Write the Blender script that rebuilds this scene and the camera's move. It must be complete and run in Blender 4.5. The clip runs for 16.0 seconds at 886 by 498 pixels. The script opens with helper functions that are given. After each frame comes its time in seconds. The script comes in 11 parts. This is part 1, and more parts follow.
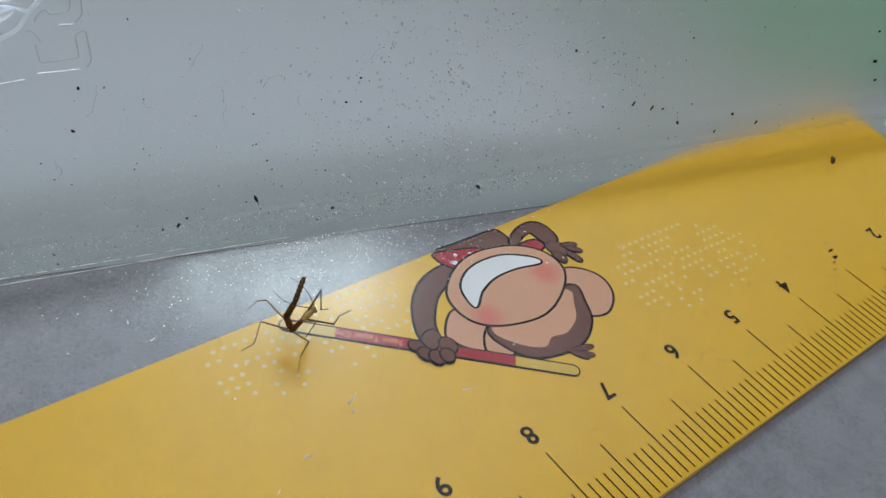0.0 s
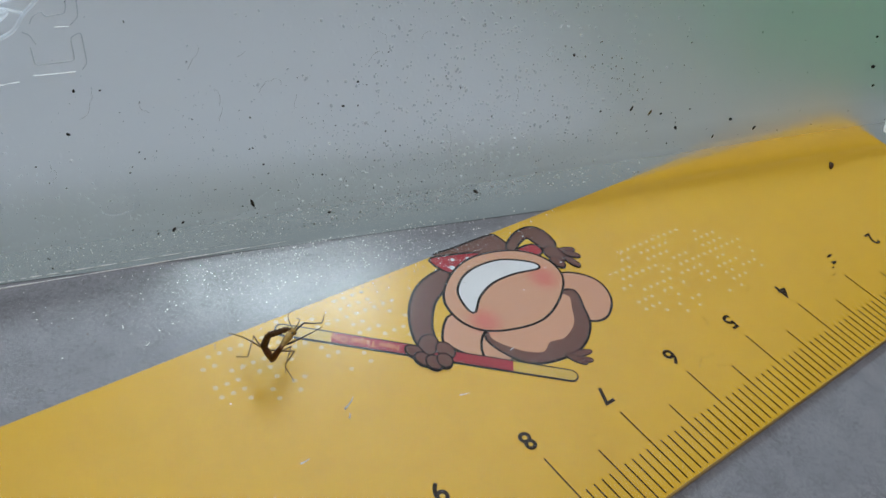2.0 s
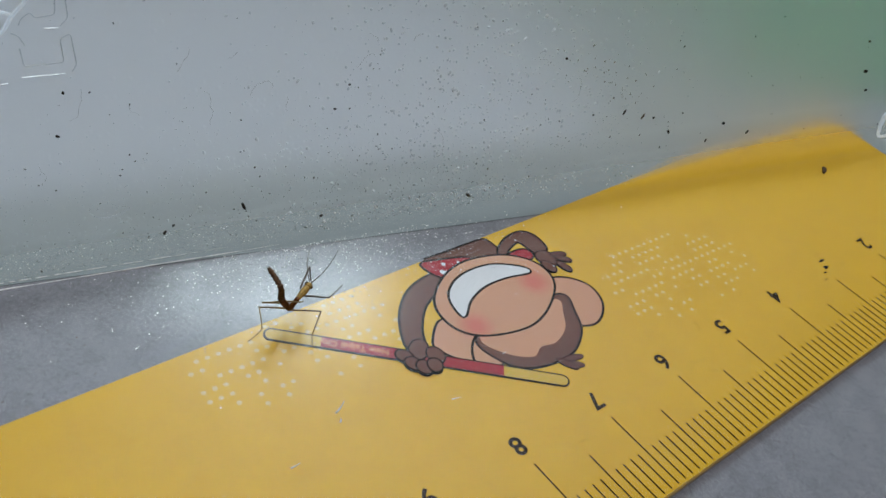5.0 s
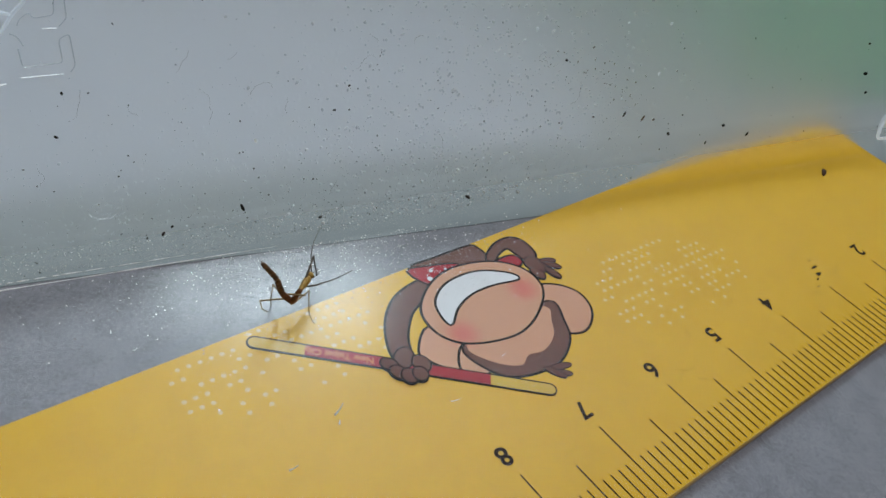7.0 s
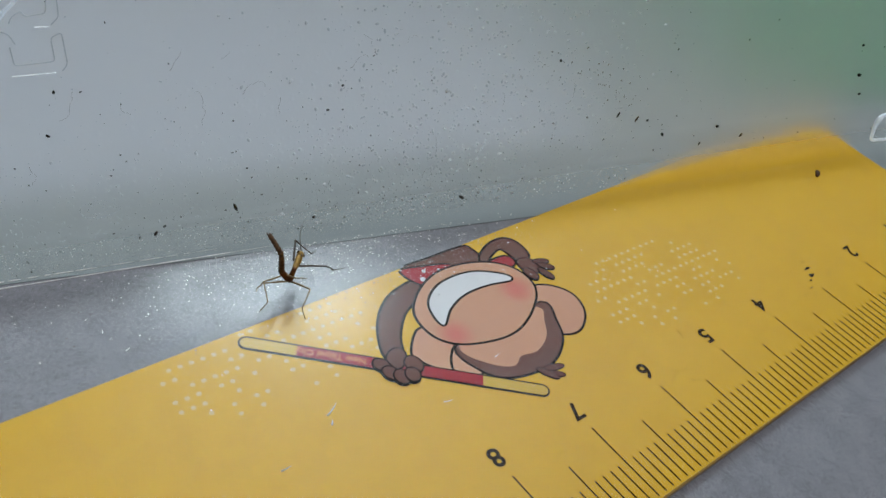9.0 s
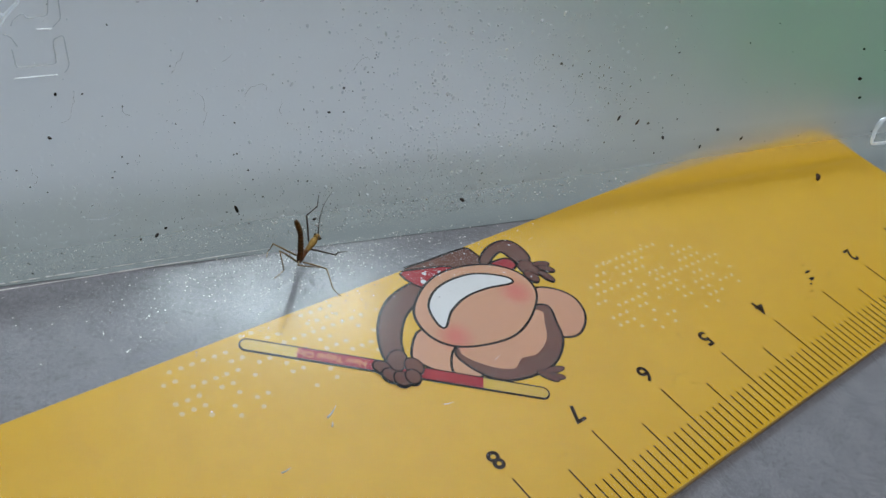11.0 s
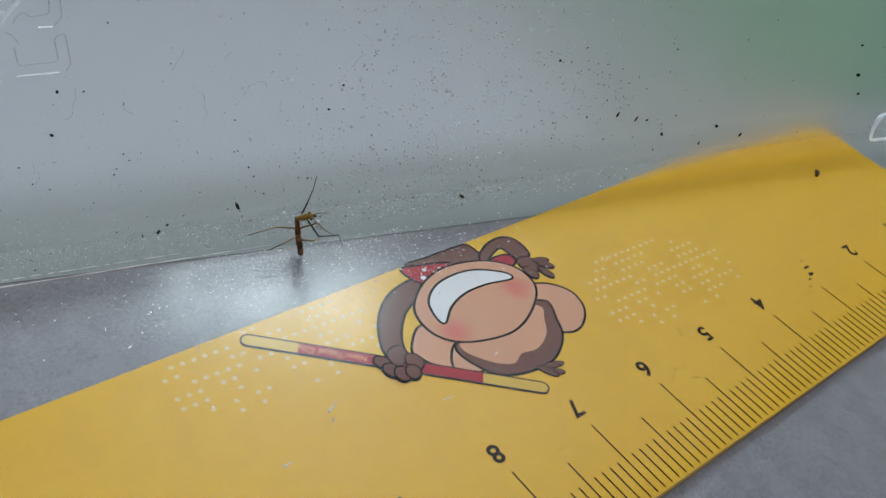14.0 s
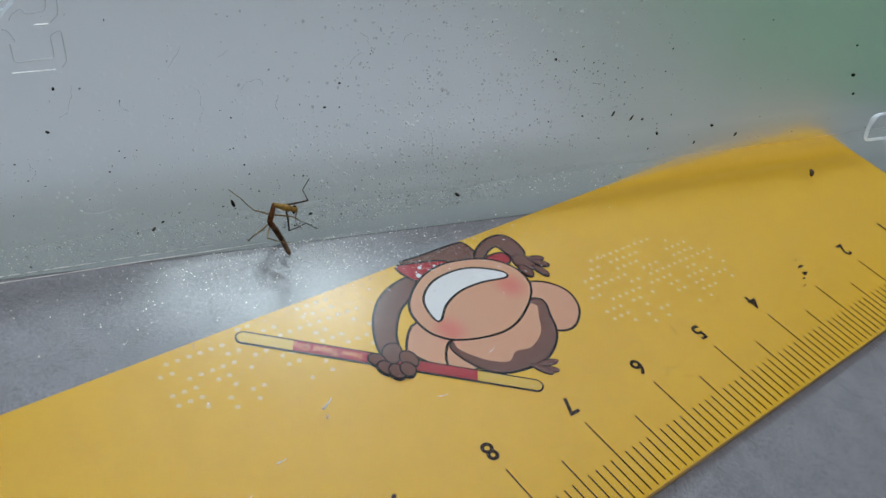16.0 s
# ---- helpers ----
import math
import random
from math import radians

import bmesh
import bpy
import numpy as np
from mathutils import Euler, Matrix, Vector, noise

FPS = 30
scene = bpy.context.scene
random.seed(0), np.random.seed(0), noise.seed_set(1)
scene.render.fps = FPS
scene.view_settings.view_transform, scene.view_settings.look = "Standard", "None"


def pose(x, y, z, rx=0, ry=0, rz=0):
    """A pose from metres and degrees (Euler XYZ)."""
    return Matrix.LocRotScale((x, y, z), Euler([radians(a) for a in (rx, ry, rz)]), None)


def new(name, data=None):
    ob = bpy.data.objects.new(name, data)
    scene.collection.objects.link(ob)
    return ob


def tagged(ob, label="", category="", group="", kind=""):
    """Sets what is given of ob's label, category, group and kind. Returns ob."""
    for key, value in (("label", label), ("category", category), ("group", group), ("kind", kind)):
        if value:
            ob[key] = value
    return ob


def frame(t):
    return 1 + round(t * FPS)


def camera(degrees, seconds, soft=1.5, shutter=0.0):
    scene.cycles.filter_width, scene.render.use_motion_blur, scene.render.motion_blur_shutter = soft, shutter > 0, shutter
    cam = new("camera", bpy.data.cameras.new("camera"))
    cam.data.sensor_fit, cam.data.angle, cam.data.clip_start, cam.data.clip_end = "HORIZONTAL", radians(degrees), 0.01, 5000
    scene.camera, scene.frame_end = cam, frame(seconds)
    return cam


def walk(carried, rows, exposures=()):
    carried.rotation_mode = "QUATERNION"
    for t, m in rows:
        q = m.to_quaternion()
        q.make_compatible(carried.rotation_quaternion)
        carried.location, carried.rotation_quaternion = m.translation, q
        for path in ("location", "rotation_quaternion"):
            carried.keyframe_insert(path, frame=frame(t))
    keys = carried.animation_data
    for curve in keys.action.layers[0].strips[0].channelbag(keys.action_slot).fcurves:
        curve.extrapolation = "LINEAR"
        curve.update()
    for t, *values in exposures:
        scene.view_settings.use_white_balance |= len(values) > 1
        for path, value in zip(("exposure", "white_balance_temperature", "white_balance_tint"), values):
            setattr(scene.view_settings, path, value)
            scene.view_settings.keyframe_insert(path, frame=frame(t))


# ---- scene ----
cam = camera(50, 16.0, soft=1.45)
walk(cam, [
    (0.0, pose(-0.12647, -0.01526, 0.06410, 48.177, -11.884, -39.118)),
    (0.5, pose(-0.12661, -0.01561, 0.06344, 48.608, -11.734, -39.264)),
    (1.0, pose(-0.12642, -0.01531, 0.06362, 48.523, -11.833, -39.268)),
    (1.5, pose(-0.12646, -0.01566, 0.06318, 48.869, -11.785, -39.261)),
    (2.0, pose(-0.12629, -0.01532, 0.06352, 48.728, -11.959, -39.219)),
    (2.5, pose(-0.12625, -0.01505, 0.06376, 48.650, -12.276, -39.260)),
    (3.0, pose(-0.12635, -0.01557, 0.06355, 48.877, -12.175, -39.345)),
    (3.5, pose(-0.12612, -0.01519, 0.06382, 48.621, -12.340, -39.317)),
    (4.0, pose(-0.12606, -0.01558, 0.06313, 49.171, -12.161, -39.427)),
    (6.5, pose(-0.12580, -0.01523, 0.06323, 49.098, -12.287, -39.407)),
    (7.0, pose(-0.12587, -0.01529, 0.06302, 49.233, -12.323, -39.422)),
    (7.5, pose(-0.12598, -0.01566, 0.06325, 49.125, -12.444, -39.527)),
    (8.0, pose(-0.12607, -0.01571, 0.06328, 49.115, -12.421, -39.532)),
    (8.5, pose(-0.12592, -0.01551, 0.06322, 49.152, -12.463, -39.573)),
    (9.0, pose(-0.12568, -0.01529, 0.06299, 49.263, -12.633, -39.567)),
    (11.5, pose(-0.12579, -0.01542, 0.06318, 49.378, -12.710, -39.435)),
    (12.0, pose(-0.12615, -0.01590, 0.06336, 49.277, -12.466, -39.488)),
    (12.5, pose(-0.12603, -0.01604, 0.06330, 49.244, -12.473, -39.424)),
    (13.0, pose(-0.12604, -0.01590, 0.06334, 49.224, -12.530, -39.450)),
    (13.5, pose(-0.12618, -0.01636, 0.06325, 49.325, -12.435, -39.360)),
    (14.0, pose(-0.12599, -0.01605, 0.06313, 49.431, -12.457, -39.466)),
    (14.5, pose(-0.12599, -0.01631, 0.06328, 49.351, -12.714, -39.478)),
    (15.0, pose(-0.12601, -0.01646, 0.06322, 49.438, -12.671, -39.465)),
    (15.5, pose(-0.12595, -0.01656, 0.06337, 49.363, -12.618, -39.369)),
    (16.0, pose(-0.12600, -0.01628, 0.06333, 49.311, -12.726, -39.477)),
])

# ---- light ----
MM = 0.001
ROOM_TURN = -39.5          # the room stands askew to the ruler
world = bpy.data.worlds.new("room_air")
scene.world = world
world.use_nodes = True
world.node_tree.nodes["Background"].inputs["Color"].default_value = (0.75, 0.86, 1.0, 1)
world.node_tree.nodes["Background"].inputs["Strength"].default_value = 0.1
scene.view_settings.exposure = 0.0


def room_place(x, y, z):
    """A place in the room, from metres across, ahead and above the table top."""
    return pose(0, 0, 0, 0, 0, ROOM_TURN) @ Vector((x, y, z))


PANELS = [(room_place(-0.16, 1.78, 1.74), 0.56, 0.25, 20.0, (0.765, 0.93, 1.0)), (room_place(0.15, -0.3, 1.74), 1.2, 1.0, 12.5, (1.0, 0.945, 0.905))]
for at, wide, deep, power, tone in PANELS:
    lamp_data = bpy.data.lights.new("ceiling_panel_light", "AREA")
    lamp_data.shape, lamp_data.size, lamp_data.size_y, lamp_data.energy = "RECTANGLE", wide, deep, power
    lamp_data.color = tone
    lamp = new("ceiling_panel_light", lamp_data)
    lamp.matrix_world = Matrix.Translation(at) @ pose(0, 0, 0, 0, 0, ROOM_TURN)


# ---- helpers of this scene ----
def link(nt, a, b):
    nt.links.new(a, b)


def material(name):
    m = bpy.data.materials.new(name)
    m.use_nodes = True
    nt = m.node_tree
    return m, nt, nt.nodes["Principled BSDF"]


def noise_node(nt, scale, detail=4.0, rough=0.6, coords="Object"):
    tc = nt.nodes.new("ShaderNodeTexCoord")
    n = nt.nodes.new("ShaderNodeTexNoise")
    n.inputs["Scale"].default_value = scale
    n.inputs["Detail"].default_value = detail
    n.inputs["Roughness"].default_value = rough
    link(nt, tc.outputs[coords], n.inputs["Vector"])
    return n


def ramp_node(nt, source, stops):
    r = nt.nodes.new("ShaderNodeValToRGB")
    while len(r.color_ramp.elements) < len(stops):
        r.color_ramp.elements.new(0.5)
    for e, (at, col) in zip(r.color_ramp.elements, stops):
        e.position, e.color = at, (*col, 1)
    link(nt, source, r.inputs["Fac"])
    return r


def bump_node(nt, source, distance, strength=1.0, below=None):
    b = nt.nodes.new("ShaderNodeBump")
    b.inputs["Distance"].default_value = distance
    b.inputs["Strength"].default_value = strength
    link(nt, source, b.inputs["Height"])
    if below:
        link(nt, below.outputs["Normal"], b.inputs["Normal"])
    return b


def mix_colour(nt, fac, a, b, mode="MIX"):
    m = nt.nodes.new("ShaderNodeMix")
    m.data_type, m.blend_type = "RGBA", mode
    for sock, val in ((m.inputs[0], fac), (m.inputs[6], a), (m.inputs[7], b)):
        if hasattr(val, "node"):
            link(nt, val, sock)
        elif sock == m.inputs[0]:
            sock.default_value = val
        else:
            sock.default_value = (*val, 1)
    return m.outputs[2]


def simple(name, colour, rough=0.5, vary=0.12, scale=900, coat=0.0, metallic=0.0, bump=0.0, shine=0.2):
    """A surface with a slight two-scale mottling of its colour."""
    m, nt, p = material(name)
    n1, n2 = noise_node(nt, scale), noise_node(nt, scale * 0.13)
    dark = tuple(c * (1 - vary) for c in colour)
    light = tuple(min(1, c * (1 + vary)) for c in colour)
    a = ramp_node(nt, n1.outputs["Fac"], [(0.3, dark), (0.7, light)])
    b = ramp_node(nt, n2.outputs["Fac"], [(0.3, dark), (0.7, light)])
    link(nt, mix_colour(nt, 0.5, a.outputs["Color"], b.outputs["Color"]), p.inputs["Base Color"])
    p.inputs["Roughness"].default_value = rough
    p.inputs["Coat Weight"].default_value = coat
    p.inputs["Specular IOR Level"].default_value = shine
    p.inputs["Metallic"].default_value = metallic
    if bump:
        link(nt, bump_node(nt, n1.outputs["Fac"], bump).outputs["Normal"], p.inputs["Normal"])
    return m


def part(name, bm, mat, parent=None, label="", smooth=False):
    """Links a bmesh as one mesh object under a thing or part."""
    me = bpy.data.meshes.new(name)
    bmesh.ops.recalc_face_normals(bm, faces=bm.faces)
    bm.to_mesh(me)
    bm.free()
    for m in (mat if isinstance(mat, (list, tuple)) else [mat]):
        me.materials.append(m)
    if smooth:
        me.polygons.foreach_set("use_smooth", [True] * len(me.polygons))
    ob = new(name, me)
    ob.parent = parent
    if label:
        tagged(ob, label)
    return ob


def same_mesh(ob, m):
    """A further piece on the same mesh, under the same parent."""
    o = ob.copy()
    scene.collection.objects.link(o)
    o.matrix_basis = m
    return o


def add_box(bm, centre, size, bevel=0.0, turn=None):
    made = bmesh.ops.create_cube(bm, size=1.0)["verts"]
    m = Matrix.Translation(centre) @ (turn or Matrix()) @ Matrix.Diagonal((*size, 1))
    bmesh.ops.transform(bm, matrix=m, verts=made)
    if bevel:
        edges = list({e for v in made for e in v.link_edges})
        bmesh.ops.bevel(bm, geom=edges, offset=bevel, segments=2, affect="EDGES", profile=0.5)


def add_prism(bm, outline, z0, z1):
    """A flat solid from an outline (x, y) between two heights."""
    low = [bm.verts.new((x, y, z0)) for x, y in outline]
    top = [bm.verts.new((x, y, z1)) for x, y in outline]
    bm.faces.new(top)
    bm.faces.new(list(reversed(low)))
    for i in range(len(outline)):
        j = (i + 1) % len(outline)
        bm.faces.new((low[i], low[j], top[j], top[i]))


def rounded(points, steps=6):
    """A closed smooth outline through control points."""
    out, n = [], len(points)
    for i in range(n):
        p0, p1, p2, p3 = (Vector(points[(i + k) % n]) for k in (-1, 0, 1, 2))
        for s in range(steps):
            t = s / steps
            out.append(tuple(0.5 * ((2 * p1) + (p2 - p0) * t + (2 * p0 - 5 * p1 + 4 * p2 - p3) * t * t
                                    + (3 * p1 - p0 - 3 * p2 + p3) * t ** 3)))
    return out


def ellipse(cx, cy, rx, ry, turn=0.0, n=28):
    c, s = math.cos(radians(turn)), math.sin(radians(turn))
    return [(cx + rx * math.cos(a) * c - ry * math.sin(a) * s, cy + rx * math.cos(a) * s + ry * math.sin(a) * c)
            for a in (2 * math.pi * i / n for i in range(n))]


def capsule(x0, y0, x1, y1, r, n=8):
    """The outline of a bar with round ends."""
    a = math.atan2(y1 - y0, x1 - x0)
    pts = [(x1 + r * math.cos(a - math.pi / 2 + math.pi * i / n), y1 + r * math.sin(a - math.pi / 2 + math.pi * i / n)) for i in range(n + 1)]
    return pts + [(x0 + r * math.cos(a + math.pi / 2 + math.pi * i / n), y0 + r * math.sin(a + math.pi / 2 + math.pi * i / n)) for i in range(n + 1)]


def add_tube(bm, points, radii, n=8):
    """A tube with rounded ends along points, with a radius at each point."""
    rings, pts = [], [Vector(p) for p in points]
    up = Vector((0.13, 0.31, 0.94))
    for i, (p, r) in enumerate(zip(pts, radii)):
        d = (pts[min(i + 1, len(pts) - 1)] - pts[max(i - 1, 0)]).normalized()
        side = d.cross(up).normalized()
        lift = side.cross(d)
        rings.append([bm.verts.new(p + r * (math.cos(a) * side + math.sin(a) * lift)) for a in (2 * math.pi * k / n for k in range(n))])
    for a, b in zip(rings, rings[1:]):
        for k in range(n):
            bm.faces.new((a[k], a[(k + 1) % n], b[(k + 1) % n], b[k]))
    bm.faces.new(list(reversed(rings[0])))
    bm.faces.new(rings[-1])


def add_ball(bm, centre, radii, turn=None, u=10, v=7):
    made = bmesh.ops.create_uvsphere(bm, u_segments=u, v_segments=v, radius=1.0)["verts"]
    bmesh.ops.transform(bm, matrix=Matrix.Translation(centre) @ (turn or Matrix()) @ Matrix.Diagonal((*radii, 1)), verts=made)


def blobs(name, mat, parent, places):
    """Many small balls in one mesh: (centre, radii, turn) each."""
    ball = bmesh.new()
    bmesh.ops.create_uvsphere(ball, u_segments=7, v_segments=5, radius=1.0)
    base = np.array([v.co[:] for v in ball.verts])
    faces = [[v.index for v in f.verts] for f in ball.faces]
    ball.free()
    verts, polys = [], []
    for centre, radii, turn in places:
        polys += [[i + len(base) * len(verts) for i in f] for f in faces]
        verts.append((base * np.array(radii)) @ np.array(turn.to_3x3()).T + np.array(centre))
    me = bpy.data.meshes.new(name)
    me.from_pydata(np.concatenate(verts).tolist(), [], polys)
    me.polygons.foreach_set("use_smooth", [True] * len(me.polygons))
    me.materials.append(mat)
    ob = new(name, me)
    ob.parent = parent
    return tagged(ob, kind="stuff")


def lettering(text, height, mat, parent, m, label=""):
    """Flat printed writing, centred, as a mesh."""
    cu = bpy.data.curves.new("lettering", "FONT")
    cu.body, cu.size, cu.align_x, cu.align_y, cu.extrude = text, height, "CENTER", "CENTER", 0.00001
    cu.offset = height * 0.022
    tmp = new("lettering", cu)
    me = bpy.data.meshes.new_from_object(tmp.evaluated_get(bpy.context.evaluated_depsgraph_get()))
    bpy.data.objects.remove(tmp)
    me.materials.clear()
    me.materials.append(mat)
    ob = new("lettering", me)
    ob.parent, ob.matrix_basis = parent, m
    if label:
        tagged(ob, label)
    return ob


# ---- materials ----
def table_material():
    m, nt, p = material("grey_laminate")
    n1, n2, n3 = noise_node(nt, 2900, 6, 0.7), noise_node(nt, 520, 6, 0.7), noise_node(nt, 40, 3, 0.5)
    a = ramp_node(nt, n1.outputs["Fac"], [(0.36, (0.1, 0.1, 0.12)), (0.64, (0.325, 0.325, 0.372))])
    b = ramp_node(nt, n2.outputs["Fac"], [(0.4, (0.134, 0.136, 0.159)), (0.6, (0.268, 0.272, 0.31))])
    c = ramp_node(nt, n3.outputs["Fac"], [(0.3, (0.164, 0.168, 0.193)), (0.7, (0.21, 0.217, 0.245))])
    ab = mix_colour(nt, 0.45, a.outputs["Color"], b.outputs["Color"])
    link(nt, mix_colour(nt, 0.35, ab, c.outputs["Color"]), p.inputs["Base Color"])
    p.inputs["Roughness"].default_value = 0.6
    p.inputs["Specular IOR Level"].default_value = 0.25
    link(nt, bump_node(nt, n1.outputs["Fac"], 0.00006).outputs["Normal"], p.inputs["Normal"])
    return m


def ruler_material():
    m, nt, p = material("yellow_ruler_plastic")
    n1, n2, n3 = noise_node(nt, 420, 5, 0.65), noise_node(nt, 45, 3, 0.5), noise_node(nt, 3000, 2, 0.5)
    a = ramp_node(nt, n1.outputs["Fac"], [(0.3, (0.55, 0.322, 0.016)), (0.7, (0.63, 0.38, 0.021))])
    b = ramp_node(nt, n2.outputs["Fac"], [(0.3, (0.565, 0.33, 0.016)), (0.7, (0.625, 0.372, 0.021))])
    link(nt, mix_colour(nt, 0.5, a.outputs["Color"], b.outputs["Color"]), p.inputs["Base Color"])
    p.inputs["Roughness"].default_value = 0.5
    p.inputs["Specular IOR Level"].default_value = 0.15
    link(nt, bump_node(nt, n3.outputs["Fac"], 0.00001, 0.4).outputs["Normal"], p.inputs["Normal"])
    return m


def relief_node(nt, scale, share, steep=0.34):
    """Small round pimples, of which a share is kept: their height, from 0 to 1."""
    tc, cells = nt.nodes.new("ShaderNodeTexCoord"), nt.nodes.new("ShaderNodeTexVoronoi")
    cells.inputs["Scale"].default_value = scale
    link(nt, tc.outputs["Object"], cells.inputs["Vector"])
    dome = nt.nodes.new("ShaderNodeMapRange")
    dome.interpolation_type = "SMOOTHSTEP"
    dome.inputs["From Min"].default_value, dome.inputs["From Max"].default_value = steep, 0.04
    link(nt, cells.outputs["Distance"], dome.inputs["Value"])
    pick, split, keep = nt.nodes.new("ShaderNodeMath"), nt.nodes.new("ShaderNodeSeparateColor"), nt.nodes.new("ShaderNodeMath")
    pick.operation, keep.operation = "LESS_THAN", "MULTIPLY"
    link(nt, cells.outputs["Color"], split.inputs["Color"])
    link(nt, split.outputs["Red"], pick.inputs[0])
    if hasattr(share, "node"):
        link(nt, share, pick.inputs[1])
    else:
        pick.inputs[1].default_value = share
    link(nt, pick.outputs[0], keep.inputs[0])
    link(nt, dome.outputs["Result"], keep.inputs[1])
    return keep.outputs[0]


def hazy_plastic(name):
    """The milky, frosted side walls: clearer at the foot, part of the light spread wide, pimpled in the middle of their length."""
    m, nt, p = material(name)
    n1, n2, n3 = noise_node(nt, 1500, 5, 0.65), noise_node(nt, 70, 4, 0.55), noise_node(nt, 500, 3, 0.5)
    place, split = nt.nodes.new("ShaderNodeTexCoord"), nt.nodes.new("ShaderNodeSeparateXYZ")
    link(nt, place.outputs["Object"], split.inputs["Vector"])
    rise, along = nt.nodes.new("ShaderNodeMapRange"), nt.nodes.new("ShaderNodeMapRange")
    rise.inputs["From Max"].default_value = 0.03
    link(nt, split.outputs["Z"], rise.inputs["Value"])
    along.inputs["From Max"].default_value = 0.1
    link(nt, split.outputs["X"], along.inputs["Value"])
    density = ramp_node(nt, along.outputs["Result"], WALL_RELIEF)
    big, small = relief_node(nt, 1500, density.outputs["Color"], 0.4), relief_node(nt, 3300, density.outputs["Color"], 0.4)
    soft = bump_node(nt, n2.outputs["Fac"], 0.0001, 0.3)
    mid = bump_node(nt, n3.outputs["Fac"], 0.00002, 0.5, soft)
    fine = bump_node(nt, n1.outputs["Fac"], 0.00001, 0.4, mid)
    pimpled = bump_node(nt, small, 0.00014, 1.0, bump_node(nt, big, 0.0003, 1.0, fine))
    p.inputs["Base Color"].default_value = (0.98, 0.99, 1.0, 1)
    p.inputs["Transmission Weight"].default_value = 1.0
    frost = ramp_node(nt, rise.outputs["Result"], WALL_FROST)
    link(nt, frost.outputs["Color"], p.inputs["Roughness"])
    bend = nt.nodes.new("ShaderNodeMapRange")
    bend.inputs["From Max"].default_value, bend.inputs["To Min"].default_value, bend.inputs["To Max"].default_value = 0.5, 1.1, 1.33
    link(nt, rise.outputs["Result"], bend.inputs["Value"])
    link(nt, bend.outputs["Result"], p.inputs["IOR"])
    p.inputs["Coat Weight"].default_value = 0.1
    p.inputs["Coat Roughness"].default_value = 0.16
    link(nt, fine.outputs["Normal"], p.inputs["Normal"])
    link(nt, pimpled.outputs["Normal"], p.inputs["Coat Normal"])
    wide = nt.nodes.new("ShaderNodeBsdfGlass")
    wide.distribution = "MULTI_GGX"
    wide.inputs["Roughness"].default_value, wide.inputs["IOR"].default_value = 0.95, 1.4
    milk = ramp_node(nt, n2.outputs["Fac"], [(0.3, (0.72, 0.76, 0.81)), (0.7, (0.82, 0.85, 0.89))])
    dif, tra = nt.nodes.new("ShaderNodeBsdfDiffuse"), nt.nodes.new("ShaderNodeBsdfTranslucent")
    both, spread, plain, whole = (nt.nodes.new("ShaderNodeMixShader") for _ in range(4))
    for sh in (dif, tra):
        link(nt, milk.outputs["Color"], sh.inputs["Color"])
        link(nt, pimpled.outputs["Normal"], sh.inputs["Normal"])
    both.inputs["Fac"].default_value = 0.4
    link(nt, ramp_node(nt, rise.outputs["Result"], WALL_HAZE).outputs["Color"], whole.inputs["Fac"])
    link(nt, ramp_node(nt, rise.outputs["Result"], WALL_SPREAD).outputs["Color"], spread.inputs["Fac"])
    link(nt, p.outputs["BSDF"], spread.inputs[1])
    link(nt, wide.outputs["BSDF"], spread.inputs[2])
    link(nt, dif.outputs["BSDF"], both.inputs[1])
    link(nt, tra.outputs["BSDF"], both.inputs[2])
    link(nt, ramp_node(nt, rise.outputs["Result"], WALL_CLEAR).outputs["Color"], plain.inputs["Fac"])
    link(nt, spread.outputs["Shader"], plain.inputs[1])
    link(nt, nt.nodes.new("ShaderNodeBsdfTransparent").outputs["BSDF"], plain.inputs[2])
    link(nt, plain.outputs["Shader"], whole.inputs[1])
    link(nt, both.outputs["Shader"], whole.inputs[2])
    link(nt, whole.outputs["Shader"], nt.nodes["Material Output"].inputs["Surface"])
    return m


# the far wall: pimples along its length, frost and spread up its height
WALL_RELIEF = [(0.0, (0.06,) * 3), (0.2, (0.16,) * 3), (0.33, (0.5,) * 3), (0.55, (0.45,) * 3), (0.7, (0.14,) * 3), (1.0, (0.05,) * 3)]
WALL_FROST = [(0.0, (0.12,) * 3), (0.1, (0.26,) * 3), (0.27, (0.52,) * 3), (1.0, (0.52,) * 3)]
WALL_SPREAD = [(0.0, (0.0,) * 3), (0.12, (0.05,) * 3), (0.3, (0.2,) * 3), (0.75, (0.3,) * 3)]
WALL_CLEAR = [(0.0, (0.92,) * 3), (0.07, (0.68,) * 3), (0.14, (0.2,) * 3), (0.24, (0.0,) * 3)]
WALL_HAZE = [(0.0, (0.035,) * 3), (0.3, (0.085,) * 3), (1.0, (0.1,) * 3)]


